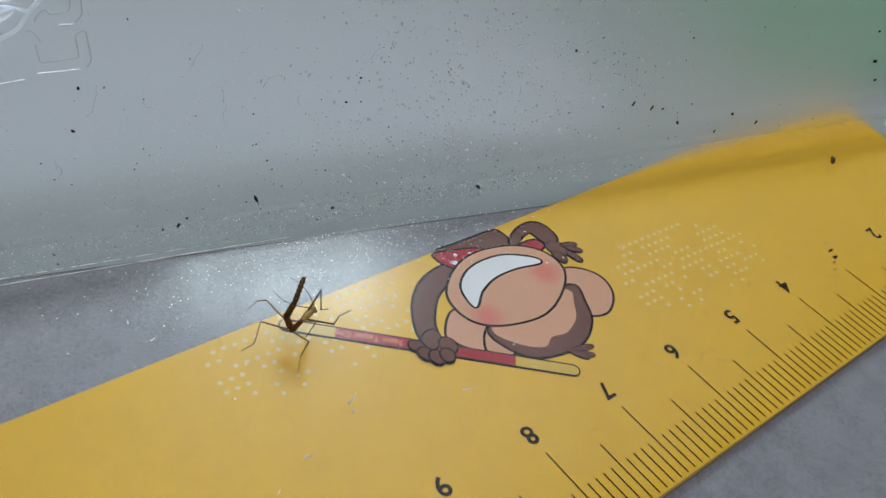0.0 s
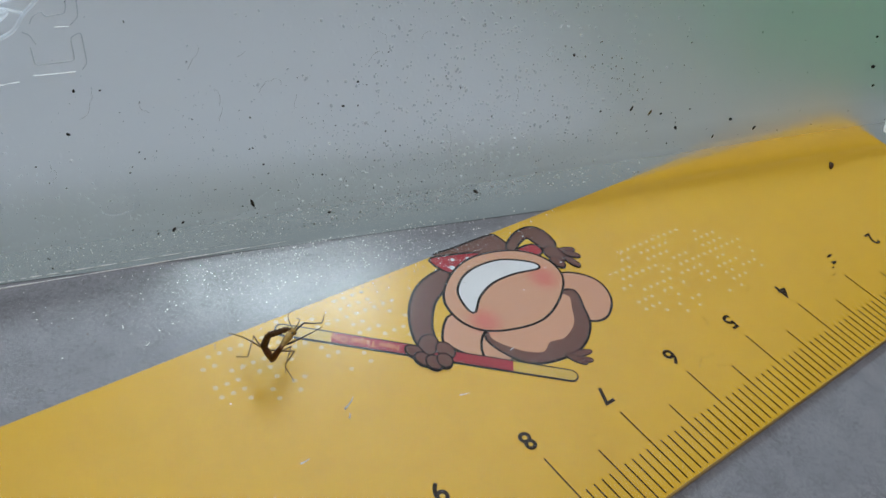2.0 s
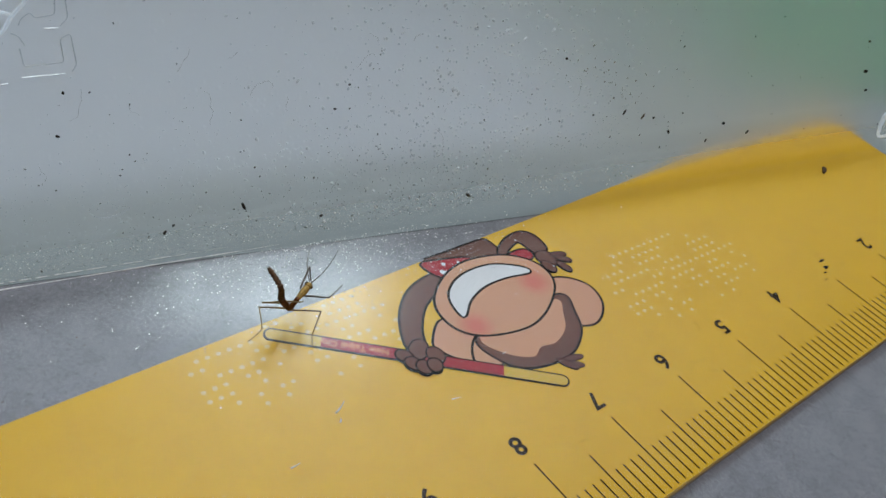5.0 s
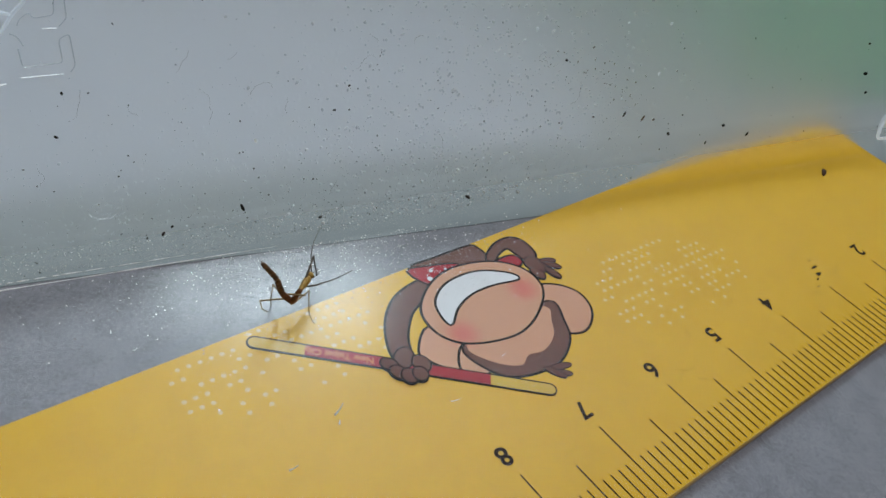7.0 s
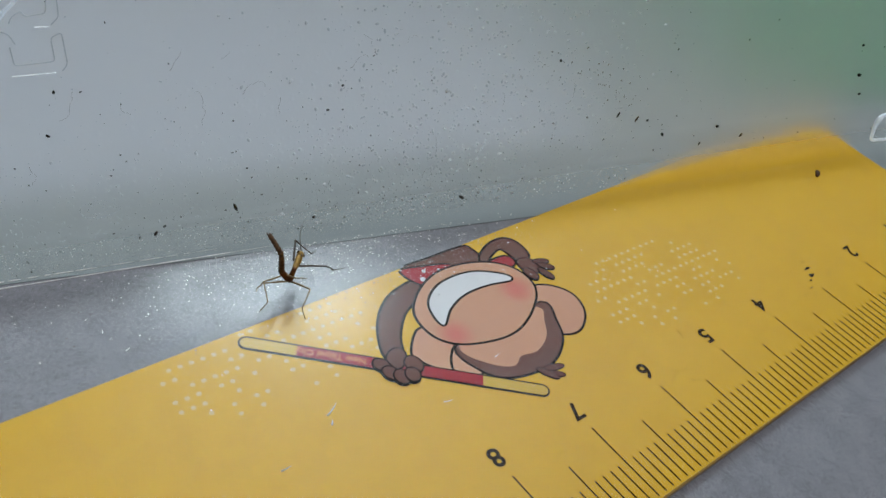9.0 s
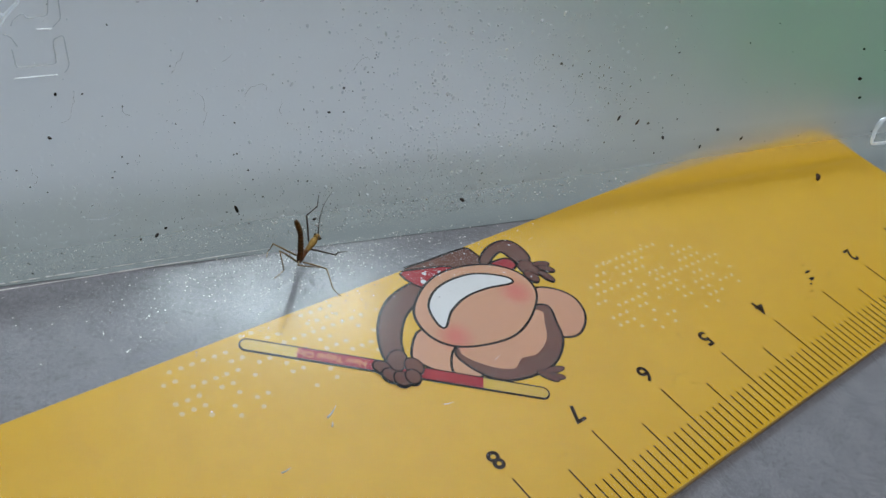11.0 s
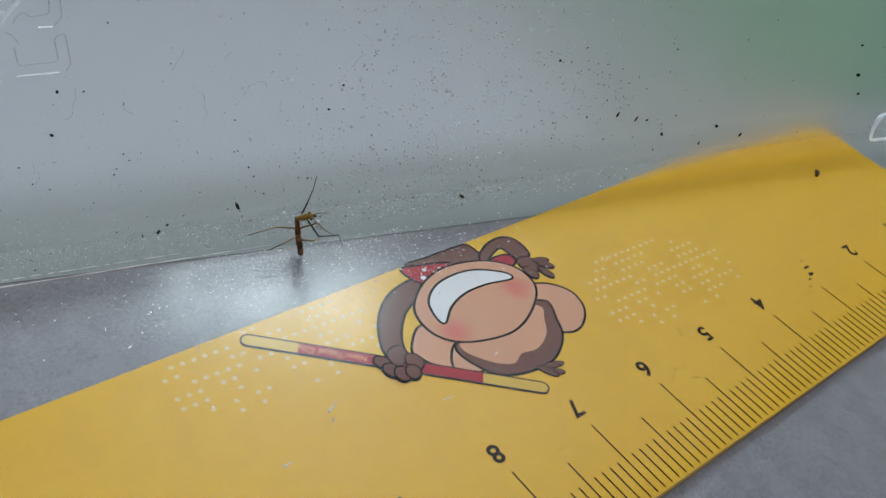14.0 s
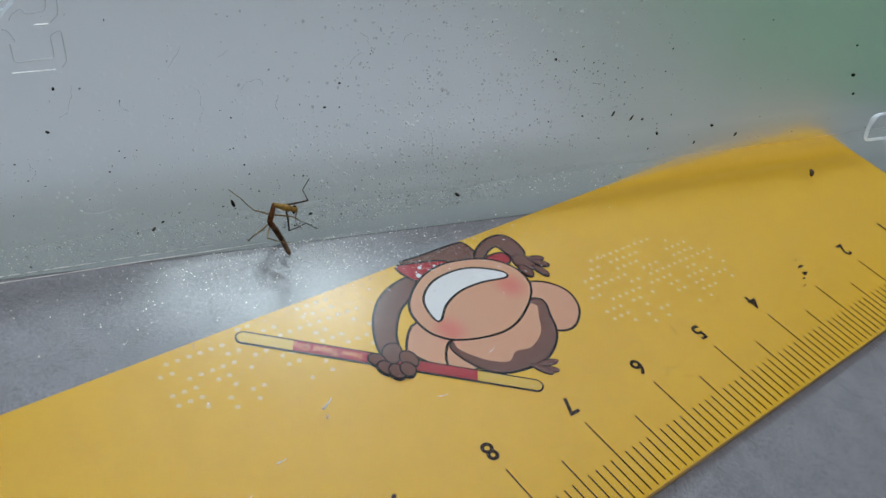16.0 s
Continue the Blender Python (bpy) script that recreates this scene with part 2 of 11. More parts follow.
def clear_plastic():
    """The clear base, glossy, scuffed and finely pitted on its upper face."""
    m, nt, p = material("scuffed_clear_plastic")
    n2, n3 = noise_node(nt, 160, 4, 0.6), noise_node(nt, 1800, 4, 0.6)
    r = ramp_node(nt, n2.outputs["Fac"], [(0.3, (0.135,) * 3), (0.75, (0.21,) * 3)])
    waves = bump_node(nt, n3.outputs["Fac"], 0.000006, 0.5)
    pits = bump_node(nt, relief_node(nt, 5200, 0.5), 0.00003, 1.0, bump_node(nt, relief_node(nt, 2600, 0.16), 0.00005, 1.0, waves))
    gloss, both = nt.nodes.new("ShaderNodeBsdfGlossy"), nt.nodes.new("ShaderNodeMixShader")
    slant, share = nt.nodes.new("ShaderNodeLayerWeight"), nt.nodes.new("ShaderNodeMath")
    slant.inputs["Blend"].default_value, share.operation, share.inputs[1].default_value = 0.5, "MULTIPLY_ADD", 0.029
    share.inputs[2].default_value = 0.0035
    link(nt, slant.outputs["Facing"], share.inputs[0])
    link(nt, share.outputs[0], both.inputs["Fac"])
    clear = nt.nodes.new("ShaderNodeBsdfTransparent")
    clear.inputs["Color"].default_value = (0.985, 0.99, 0.995, 1)
    link(nt, r.outputs["Color"], gloss.inputs["Roughness"])
    link(nt, pits.outputs["Normal"], gloss.inputs["Normal"])
    link(nt, clear.outputs["BSDF"], both.inputs[1])
    link(nt, gloss.outputs["BSDF"], both.inputs[2])
    link(nt, both.outputs["Shader"], nt.nodes["Material Output"].inputs["Surface"])
    return m


def bead_plastic(name, clear, ior):
    m, nt, p = material(name)
    p.inputs["Base Color"].default_value = (0.97, 0.98, 1.0, 1)
    p.inputs["Transmission Weight"].default_value = clear
    p.inputs["Roughness"].default_value = 0.08
    p.inputs["IOR"].default_value = ior
    n = noise_node(nt, 5000, 3)
    link(nt, bump_node(nt, n.outputs["Fac"], 0.00001, 0.5).outputs["Normal"], p.inputs["Normal"])
    return m


def milk_plastic():
    """The cloudy plastic of the pimples: half lets the light through, half scatters it."""
    m, nt, p = material("cloudy_plastic")
    p.inputs["Base Color"].default_value = (0.64, 0.67, 0.7, 1)
    p.inputs["Transmission Weight"].default_value = 0.45
    p.inputs["Roughness"].default_value = 0.3
    p.inputs["IOR"].default_value = 1.3
    return m


def pearl_plastic():
    """White, glossy plastic that lets light through from behind."""
    m, nt, p = material("pearly_white_plastic")
    p.inputs["Base Color"].default_value, p.inputs["Roughness"].default_value = (0.88, 0.92, 0.96, 1), 0.15
    n, through_it, both = noise_node(nt, 2500, 3), nt.nodes.new("ShaderNodeBsdfTranslucent"), nt.nodes.new("ShaderNodeMixShader")
    link(nt, bump_node(nt, n.outputs["Fac"], 0.00003, 0.6).outputs["Normal"], p.inputs["Normal"])
    through_it.inputs["Color"].default_value, both.inputs["Fac"].default_value = (0.86, 0.92, 0.98, 1), 0.55
    link(nt, p.outputs["BSDF"], both.inputs[1])
    link(nt, through_it.outputs["BSDF"], both.inputs[2])
    link(nt, both.outputs["Shader"], nt.nodes["Material Output"].inputs["Surface"])
    return m


MILK, PEARL = milk_plastic(), pearl_plastic()
BEAD = bead_plastic("clear_bead_plastic", 1.0, 1.45)
TABLE, YELLOW = table_material(), ruler_material()
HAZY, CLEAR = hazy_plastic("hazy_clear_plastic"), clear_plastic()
INK = simple("black_print", (0.008, 0.005, 0.004), 0.5, 0.3, shine=0.04)
MARK_INK = simple("brown_black_print", (0.02, 0.011, 0.005), 0.5, 0.5, 1500, shine=0.04)
RIM = simple("bare_ruler_edge", (0.36, 0.25, 0.14), 0.45, 0.2, 800)
WHITE_INK = simple("cream_print", (0.6, 0.46, 0.18), 0.45, 0.08)
def peach_print():
    """Peach print that turns pink, softly, round two places."""
    m, nt, p = material("peach_print")
    n = noise_node(nt, 900)
    colour = ramp_node(nt, n.outputs["Fac"], [(0.3, (0.46, 0.22, 0.125)), (0.7, (0.5, 0.24, 0.135))]).outputs["Color"]
    for at in ((-0.0739, 0.0234, 0), (-0.0641, 0.0253, 0)):
        tc, gap, fade = nt.nodes.new("ShaderNodeTexCoord"), nt.nodes.new("ShaderNodeVectorMath"), nt.nodes.new("ShaderNodeMapRange")
        gap.operation, fade.interpolation_type = "DISTANCE", "SMOOTHSTEP"
        gap.inputs[1].default_value = at
        link(nt, tc.outputs["Object"], gap.inputs[0])
        fade.inputs["From Min"].default_value, fade.inputs["From Max"].default_value, fade.inputs["To Max"].default_value = 0.0024, 0.0003, 0.85
        link(nt, gap.outputs["Value"], fade.inputs["Value"])
        colour = mix_colour(nt, fade.outputs["Result"], colour, (0.5, 0.1, 0.07))
    link(nt, colour, p.inputs["Base Color"])
    p.inputs["Roughness"].default_value, p.inputs["Specular IOR Level"].default_value = 0.45, 0.2
    return m


PEACH = peach_print()
BROWN = simple("brown_print", (0.12, 0.047, 0.035), 0.5, 0.12, shine=0.05)
RED = simple("red_print", (0.3, 0.015, 0.022), 0.5, 0.1, shine=0.06)
WHITE = simple("white_print", (0.56, 0.56, 0.58), 0.45, 0.05)
LETTER = simple("orange_print", (0.52, 0.16, 0.06), 0.45, 0.1)
STICK_YELLOW = simple("pale_yellow_print", (0.5, 0.32, 0.03), 0.45, 0.08)
GREEN = simple("green_plastic", (0.02, 0.23, 0.075), 0.4, 0.15, 60)
SPECK = simple("dark_dropping", (0.02, 0.015, 0.01), 0.7, 0.4, 4000, bump=0.00003)
SPECK_RED = simple("red_brown_dropping", (0.05, 0.02, 0.008), 0.6, 0.5, 3000, bump=0.00004)
SPECK_BROWN = simple("brown_dropping", (0.09, 0.055, 0.02), 0.7, 0.4, 4000)
HAIR = simple("grey_brown_hair", (0.17, 0.15, 0.12), 0.6, 0.2, 3000)
PAINT = simple("white_wall_paint", (0.74, 0.74, 0.72), 0.8, 0.03, 3)
FLOORING = simple("grey_floor_tile", (0.32, 0.31, 0.3), 0.5, 0.1, 6)
METAL = simple("grey_metal", (0.4, 0.41, 0.42), 0.35, 0.05, 30, metallic=1.0)
DULL = simple("dull_grey_pit", (0.17, 0.185, 0.2), 0.7, 0.3, 3000)
# white that stands in for glints on the plastic
GLINT = simple("white_glint", (0.85, 0.87, 0.9), 0.25, 0.05, 5000)
ABDOMEN_BROWN = simple("dark_brown_cuticle", (0.085, 0.043, 0.019), 0.5, 0.85, 3600, bump=0.00006)
THORAX_BROWN = simple("red_brown_cuticle", (0.115, 0.045, 0.015), 0.45, 0.8, 3200, bump=0.00005)
OCHRE = simple("ochre_cuticle", (0.3, 0.185, 0.045), 0.45, 0.6, 2600, bump=0.00005)
DARK_LEG = simple("dark_leg_cuticle", (0.056, 0.042, 0.032), 0.5, 0.3, 3000)
TAN_LEG = simple("tan_leg_cuticle", (0.22, 0.15, 0.07), 0.5, 0.45, 2200)
GREY_BACKING = simple("mid_grey_backing", (0.24, 0.282, 0.297), 0.8, 0.06, 600)
EYE = simple("dark_eye", (0.05, 0.03, 0.015), 0.2, 0.2, 3000)
PALE_BACKING = simple("pale_grey_backing", (0.395, 0.45, 0.525), 0.8, 0.05, 400)

# ---- the room ----
def room():
    half, low, high = 3.0, -0.75, 1.85
    turn = pose(0, 0, 0, 0, 0, ROOM_TURN)
    def slab(name, centre, size, mat, label, category):
        bm = bmesh.new()
        add_box(bm, centre, size)
        bmesh.ops.transform(bm, matrix=turn, verts=bm.verts)
        tagged(part(name, bm, mat), label, category, kind="structure")
    slab("floor", (0, 0, low - 0.05), (6.2, 6.2, 0.1), FLOORING, "grey tiled room floor below the table", "floor")
    slab("ceiling", (0, 0, high + 0.05), (6.2, 6.2, 0.1), PAINT, "plain white painted ceiling over the table", "ceiling")
    for name, x, y in (("wall_east", 1, 0), ("wall_west", -1, 0), ("wall_north", 0, 1), ("wall_south", 0, -1)):
        size = (0.1, 6.0, high - low) if x else (6.2, 0.1, high - low)
        slab(name, (x * (half + 0.05), y * (half + 0.05), (low + high) / 2), size, PAINT, "plain white painted room wall", "wall")
    for at, wide, deep, *_ in PANELS:
        bm = bmesh.new()
        add_box(bm, (0, 0, 0.056), (wide + 0.06, deep + 0.06, 0.1), 0.006)
        fitting = part("ceiling_light", bm, METAL)
        fitting.matrix_world = Matrix.Translation(at) @ pose(0, 0, 0, 0, 0, ROOM_TURN)
        tagged(fitting, "flat rectangular ceiling light in a metal housing", "ceiling light", "ceiling lights")


def table():
    thing = tagged(new("table"), "grey speckled laminate table under the ruler and box", "table")
    thing.matrix_world = pose(0.05, 0.1, -0.75, 0, 0, ROOM_TURN)
    bm = bmesh.new()
    add_box(bm, (0, 0, 0.7375), (1.4, 0.9, 0.023), 0.003)
    part("table_top", bm, TABLE, thing)
    for x in (-0.62, 0.62):
        for y in (-0.38, 0.38):
            bm = bmesh.new()
            add_box(bm, (x, y, 0.363), (0.05, 0.05, 0.726), 0.004)
            part("leg", bm, METAL, thing)
    return thing


room()
table()

# ---- the clear box: local x along its far wall, y outwards, z up from the inner floor ----
BOX_AT = pose(-0.107806, 0.045917, 0.001, 0, 0, -12.217)
LEAN = 80.0
UP = Vector((0, math.cos(radians(LEAN)), math.sin(radians(LEAN))))
THICK = 0.0008


def on_wall(x, up, out=0.0):
    """A place on the inner face of the far wall, in the box's space; out: towards the inside."""
    return Vector((x, 0, 0)) + UP * up + Vector((0, -UP.z, UP.y)) * out


WALL_TURN = Matrix(((1, 0, 0), (0, UP.y, -UP.z), (0, UP.z, UP.y))).to_4x4()     # x along, y up the wall, z inwards


def fillet_profile(radius, steps=7):
    """(y, z) of the rounded foot of the far wall, from the floor to the wall."""
    cut = radius * math.tan(radians(LEAN / 2))
    centre = Vector((-cut, radius))
    return [(centre.x + radius * math.sin(radians(LEAN) * i / steps), centre.y - radius * math.cos(radians(LEAN) * i / steps)) for i in range(steps + 1)]


def sheet(bm, profile, x0, x1, thick, nx=1, caps=(True, True), closed=True):
    """A bent sheet of a thickness, from a profile (y, z) swept along x."""
    prof = [Vector(p) for p in profile]
    back = []
    for i, p in enumerate(prof):
        d = (prof[min(i + 1, len(prof) - 1)] - prof[max(i - 1, 0)]).normalized()
        back.append(p + thick * Vector((d.y, -d.x)))
    loop = prof + back[::-1]
    ends = []
    for k in range(nx + 1):
        x = x0 + (x1 - x0) * k / nx
        ends.append([bm.verts.new((x, p.x, p.y)) for p in loop])
    n = len(loop)
    for a, b in zip(ends, ends[1:]):
        for i in range(n):
            if (i == n // 2 - 1 and not caps[1]) or (i == n - 1 and not caps[0]):
                continue
            bm.faces.new((a[i], a[(i + 1) % n], b[(i + 1) % n], b[i]))
    if closed:
        bm.faces.new(ends[0])
        bm.faces.new(ends[-1])


def plastic_box():
    thing = tagged(new("plastic_box"), "open clear plastic box with hazy speckled walls, standing on the ruler", "plastic box")
    thing.matrix_world = BOX_AT
    x0, x1, near, high = -0.075, 0.155, -0.105, 0.13
    foot = fillet_profile(0.0007)
    y, z = foot[-1]
    rise = [tuple(Vector((y, z)) + Vector((UP.y, UP.z)) * up) for up in (0.00012, high - 0.001, high)]
    bm = bmesh.new()
    sheet(bm, [(near, 0.0), *foot, *rise], x0, x1, THICK)
    bm.normal_update()
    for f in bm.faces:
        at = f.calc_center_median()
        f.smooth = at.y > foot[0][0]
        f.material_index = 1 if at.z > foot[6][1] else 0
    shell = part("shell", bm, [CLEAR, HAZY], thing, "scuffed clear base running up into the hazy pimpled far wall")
    walls = [shell]
    bm = bmesh.new()
    sheet(bm, [(near - 0.008, high), (near, 0)], x0, x1, THICK)
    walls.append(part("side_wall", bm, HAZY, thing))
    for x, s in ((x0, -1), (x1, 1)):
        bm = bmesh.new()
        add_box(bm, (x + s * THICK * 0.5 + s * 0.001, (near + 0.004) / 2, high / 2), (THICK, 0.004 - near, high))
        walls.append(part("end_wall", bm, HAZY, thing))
    for w in walls:
        w.visible_shadow = False
    return thing


BOX = plastic_box()


def bent(points, cut=0.3):
    """A line with its corners rounded off."""
    out = [points[0]]
    for p, q, r in zip(points, points[1:], points[2:]):
        p, q, r = Vector(p), Vector(q), Vector(r)
        a, b = q + (p - q).normalized() * min(cut, (p - q).length / 2), q + (r - q).normalized() * min(cut, (r - q).length / 2)
        out += [tuple(a.lerp(q, t).lerp(q.lerp(b, t), t)) for t in (0, 0.33, 0.67, 1)]
    return out + [points[-1]]


def mould_marks():
    """What is moulded into the far wall: a mark of bent bars, pimples, a shallow oval and a panel, with painted glints.
    """
    bars = [[(3.4, 21.3), (3.6, 19.8), (6.5, 20.0), (6.3, 21.9), (7.1, 22.3), (7.4, 19.7), (7.0, 19.2)],
            [(6.2, 25.4), (6.1, 23.8), (4.6, 23.6), (4.4, 24.1), (3.7, 23.6), (3.5, 23.1)],
            [(6.9, 25.4), (7.0, 23.5), (6.4, 22.9)],
            [(2.9, 22.5), (3.4, 22.3), (3.8, 21.5)]]
    for bar in bars:
        bm = bmesh.new()
        pts = [on_wall(x * MM, y * MM) for x, y in bent(bar)]
        add_tube(bm, pts, [0.00005] * len(pts), 6)
        part("moulded_bar", bm, MILK, BOX, smooth=True).visible_shadow = False
    bm = bmesh.new()
    add_ball(bm, on_wall(0.0023, 0.0254), (0.0017, 0.0004, 0.0012), WALL_TURN @ pose(0, 0, 0, -25, 0, 20), 16, 10)
    add_ball(bm, on_wall(0.0010, 0.0236), (0.0013, 0.0004, 0.0013), WALL_TURN @ pose(0, 0, 0, -25, 0, 25), 16, 10)
    boss = part("moulded_boss", bm, PEARL, BOX, "glossy whitish boss", smooth=True)
    boss.visible_shadow = False
    for line, fat in (([(4.5, 26.0), (4.1, 24.9), (3.1, 24.0), (2.4, 22.7), (0.4, 21.7)], 0.15), ([(3.1, 24.0), (1.9, 24.4), (0.2, 24.6)], 0.12)):
        bm = bmesh.new()
        line = [on_wall(x * MM, y * MM, 0.0002) for x, y in bent(line, 0.6)]
        add_tube(bm, line, [fat * MM] * len(line), 8)
        part("rim", bm, PEARL, boss, "glossy whitish rounded rim", smooth=True).visible_shadow = False
    rng = random.Random(6)
    # lamp glints on the bars, painted as small white flakes
    for u0, u1, v0, v1 in ((3.5, 6.5, 19.0, 19.1), (0.3, 2.4, 18.35, 18.6), (5.3, 6.1, 22.8, 22.8)):
        for k in range(18):
            t = rng.random()
            u, v, r = u0 + (u1 - u0) * t, v0 + (v1 - v0) * t, rng.uniform(0.03, 0.075) * MM
            bm = bmesh.new()
            add_ball(bm, on_wall(u * MM, v * MM, 0.00006), (r * 3.0, r * 0.4, r * 1.7), WALL_TURN, 8, 6)
            part("scuff_glint", bm, GLINT, BOX, smooth=True)
    bm = bmesh.new()
    ring = [on_wall((9.1 + 1.7 * math.cos(a)) * MM, (6.4 + 0.75 * math.sin(a)) * MM) for a in (2 * math.pi * i / 20 for i in range(11, 22))]
    add_tube(bm, ring, [0.00012 * math.sin(math.pi * (i + 0.3) / 11.6) + 0.00001 for i in range(11)], 6)
    for ring_r, fat in ((0.55, 0.06), (1.0, 0.05)):
        ring = [on_wall((9.0 + 1.5 * ring_r * math.cos(a)) * MM, (6.5 + 0.85 * ring_r * math.sin(a)) * MM) for a in (2 * math.pi * i / 24 for i in range(25))]
        add_tube(bm, ring, [fat * MM] * 25, 6)
    part("moulded_dent", bm, BEAD, BOX, smooth=True).visible_shadow = False
    bm = bmesh.new()
    edge = bent([(121.0, 5.9), (112.6, 5.6), (112.0, 4.4), (112.4, 1.8), (121.0, 1.5)], 0.8)
    add_tube(bm, [on_wall(x * MM, y * MM, 0.0002) for x, y in edge], [0.00024] * len(edge), 8)
    part("moulded_panel", bm, PEARL, BOX, "whitish raised edge of a small panel", smooth=True).visible_shadow = False
    bm = bmesh.new()
    swoop = bent([(114.2, 5.7), (112.7, 5.5), (112.1, 4.4), (112.5, 2.6)], 0.7)
    add_tube(bm, [on_wall(x * MM, y * MM, 0.0002) for x, y in swoop], [(0.1 + 0.3 * math.sin(math.pi * (i + 0.5) / len(swoop))) * MM for i in range(len(swoop))], 8)
    part("highlight_rib", bm, PEARL, BOX, "whitish rib beside the raised panel", smooth=True).visible_shadow = False
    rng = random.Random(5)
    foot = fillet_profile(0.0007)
    # highlights of the rounded foot, painted as two white tubes, the upper one broken
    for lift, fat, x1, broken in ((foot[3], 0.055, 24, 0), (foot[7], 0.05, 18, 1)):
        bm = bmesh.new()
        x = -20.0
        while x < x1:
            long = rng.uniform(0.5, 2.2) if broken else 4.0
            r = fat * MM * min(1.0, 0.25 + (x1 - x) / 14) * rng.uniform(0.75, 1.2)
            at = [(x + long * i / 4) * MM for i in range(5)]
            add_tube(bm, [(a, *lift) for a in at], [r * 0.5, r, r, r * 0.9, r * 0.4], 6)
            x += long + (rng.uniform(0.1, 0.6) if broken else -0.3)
        part("highlight_rib", bm, GLINT, BOX, smooth=True)


mould_marks()


def wall_relief():
    """Pimples moulded into the far wall, thickest in the middle of its length and along its foot."""
    rng = random.Random(15)
    spots = []
    for k in range(2800):
        if k < 1000:
            x, y, r = rng.gauss(44, 12), rng.uniform(1.5, 27), rng.choice((0.06, 0.08, 0.1, 0.12, 0.14, 0.18)) * MM
        else:
            x, y, r = rng.uniform(-3, 66), 0.8 + abs(rng.gauss(0, 7)), rng.uniform(0.03, 0.075) * MM
        spots.append((on_wall(x * MM, y * MM), (r * rng.uniform(0.7, 1.6), r * rng.uniform(0.6, 0.9), r * rng.uniform(0.7, 1.1)), WALL_TURN @ pose(0, 0, 0, 0, 0, rng.uniform(0, 180))))
    blobs("moulded_grain", MILK, BOX, spots).visible_shadow = False


wall_relief()

# ---- the ruler: local x towards its zero end, y from the marked edge, z up from its upper face ----
WIDE, LONG = 33.2, 175.0
PRINT = 0.00003


def mm(points):
    return [(x * MM, y * MM) for x, y in points]


def ruler():
    thing = tagged(new("ruler"), "yellow plastic centimetre ruler with a printed picture, lying under the box", "ruler")
    bm = bmesh.new()
    r = 6.0
    end = 3.0
    outline = [(-LONG, 0), (end - 2, 0)]
    outline += [(end - 2 + 2 * math.sin(radians(a)), 2 - 2 * math.cos(radians(a))) for a in range(15, 91, 15)]
    outline += [(end - r + r * math.cos(radians(a)), WIDE - r + r * math.sin(radians(a))) for a in range(0, 91, 10)]
    outline += [(-LONG, WIDE)]
    add_prism(bm, mm(outline), -0.0009, 0.0)
    bmesh.ops.bevel(bm, geom=[e for e in bm.edges if abs(e.verts[0].co.z - e.verts[1].co.z) < 1e-6 and e.verts[0].co.z > -1e-5],
                    offset=0.00022, segments=2, affect="EDGES")
    bm.normal_update()
    for f in bm.faces:
        f.material_index = 1 if f.normal.z < 0.9 else 0
    part("body", bm, [YELLOW, RIM], thing)
    marks = {}
    for k in range(0, 161):
        size = 8.6 if k % 10 == 0 else 6.7 if k % 5 == 0 else 4.4
        if size not in marks:
            bm = bmesh.new()
            add_box(bm, (0, (size / 2 + 0.18) * MM, PRINT / 2), (0.14 * MM, (size - 0.36) * MM, PRINT))
            marks[size] = part("mark", bm, MARK_INK, thing)
            marks[size].matrix_basis = pose(-k * MM, 0, 0)
        else:
            same_mesh(marks[size], pose(-k * MM, 0, 0))
    for n in range(1, 17):
        if n != 3:
            lettering(str(n), 2.6 * MM, MARK_INK, thing, pose(-n * 10 * MM, 10.8 * MM, PRINT, 0, 0, 180))
    bm = bmesh.new()
    for x, y, w, h, turn in ((-28.7, 11.6, 1.1, 0.35, 20), (-29.3, 10.6, 0.9, 0.5, -35), (-30.2, 10.1, 0.5, 0.25, 10), (-31.3, 9.3, 0.7, 0.12, 50), (-28.2, 12.6, 0.5, 0.12, 0)):
        add_prism(bm, mm(rounded([(x + w * 0.5 * math.cos(a) * (1 + 0.4 * math.sin(3 * a + w * 9)), y + h * 0.5 * math.sin(a)) for a in (math.pi * i / 4 for i in range(8))], 2)), 0, PRINT)
    part("worn_numeral", bm, INK, thing, "worn remains of a black numeral")
    rng = random.Random(14)
    for x, y, turn, long in ((-57.5, 9.4, -20, 2.2), (-58.6, 8.2, 30, 1.6), (-56.4, 7.6, -60, 1.2), (-60.4, 6.2, 10, 1.1), (-52.6, 11.6, 70, 1.4), (-33.5, 8.9, 15, 1.8), (-27.0, 9.6, 60, 1.5), (-44.0, 12.8, 25, 1.0), (-75.0, 8.0, 40, 1.3)):
        bm = bmesh.new()
        pts, a, p = [], radians(turn), Vector((x, y))
        for k in range(8):
            pts.append((p.x * MM, p.y * MM, 0.000008))
            p = p + Vector((math.cos(a), math.sin(a))) * long / 7
            a += rng.uniform(-0.7, 0.7)
        add_tube(bm, pts, [0.000022 * (0.4 + 0.6 * rng.random()) for _ in pts], 5)
        part("scratch", bm, MARK_INK, thing)
    return thing


RULER = ruler()


def grown(outline, by):
    """The outline pushed outwards."""
    n, out = len(outline), []
    area = sum(outline[i][0] * outline[(i + 1) % n][1] - outline[(i + 1) % n][0] * outline[i][1] for i in range(n))
    for i in range(n):
        d = (Vector(outline[(i + 1) % n]) - Vector(outline[i - 1])).normalized()
        out.append(tuple(Vector(outline[i]) + by * (1 if area > 0 else -1) * Vector((d.y, -d.x))))
    return out


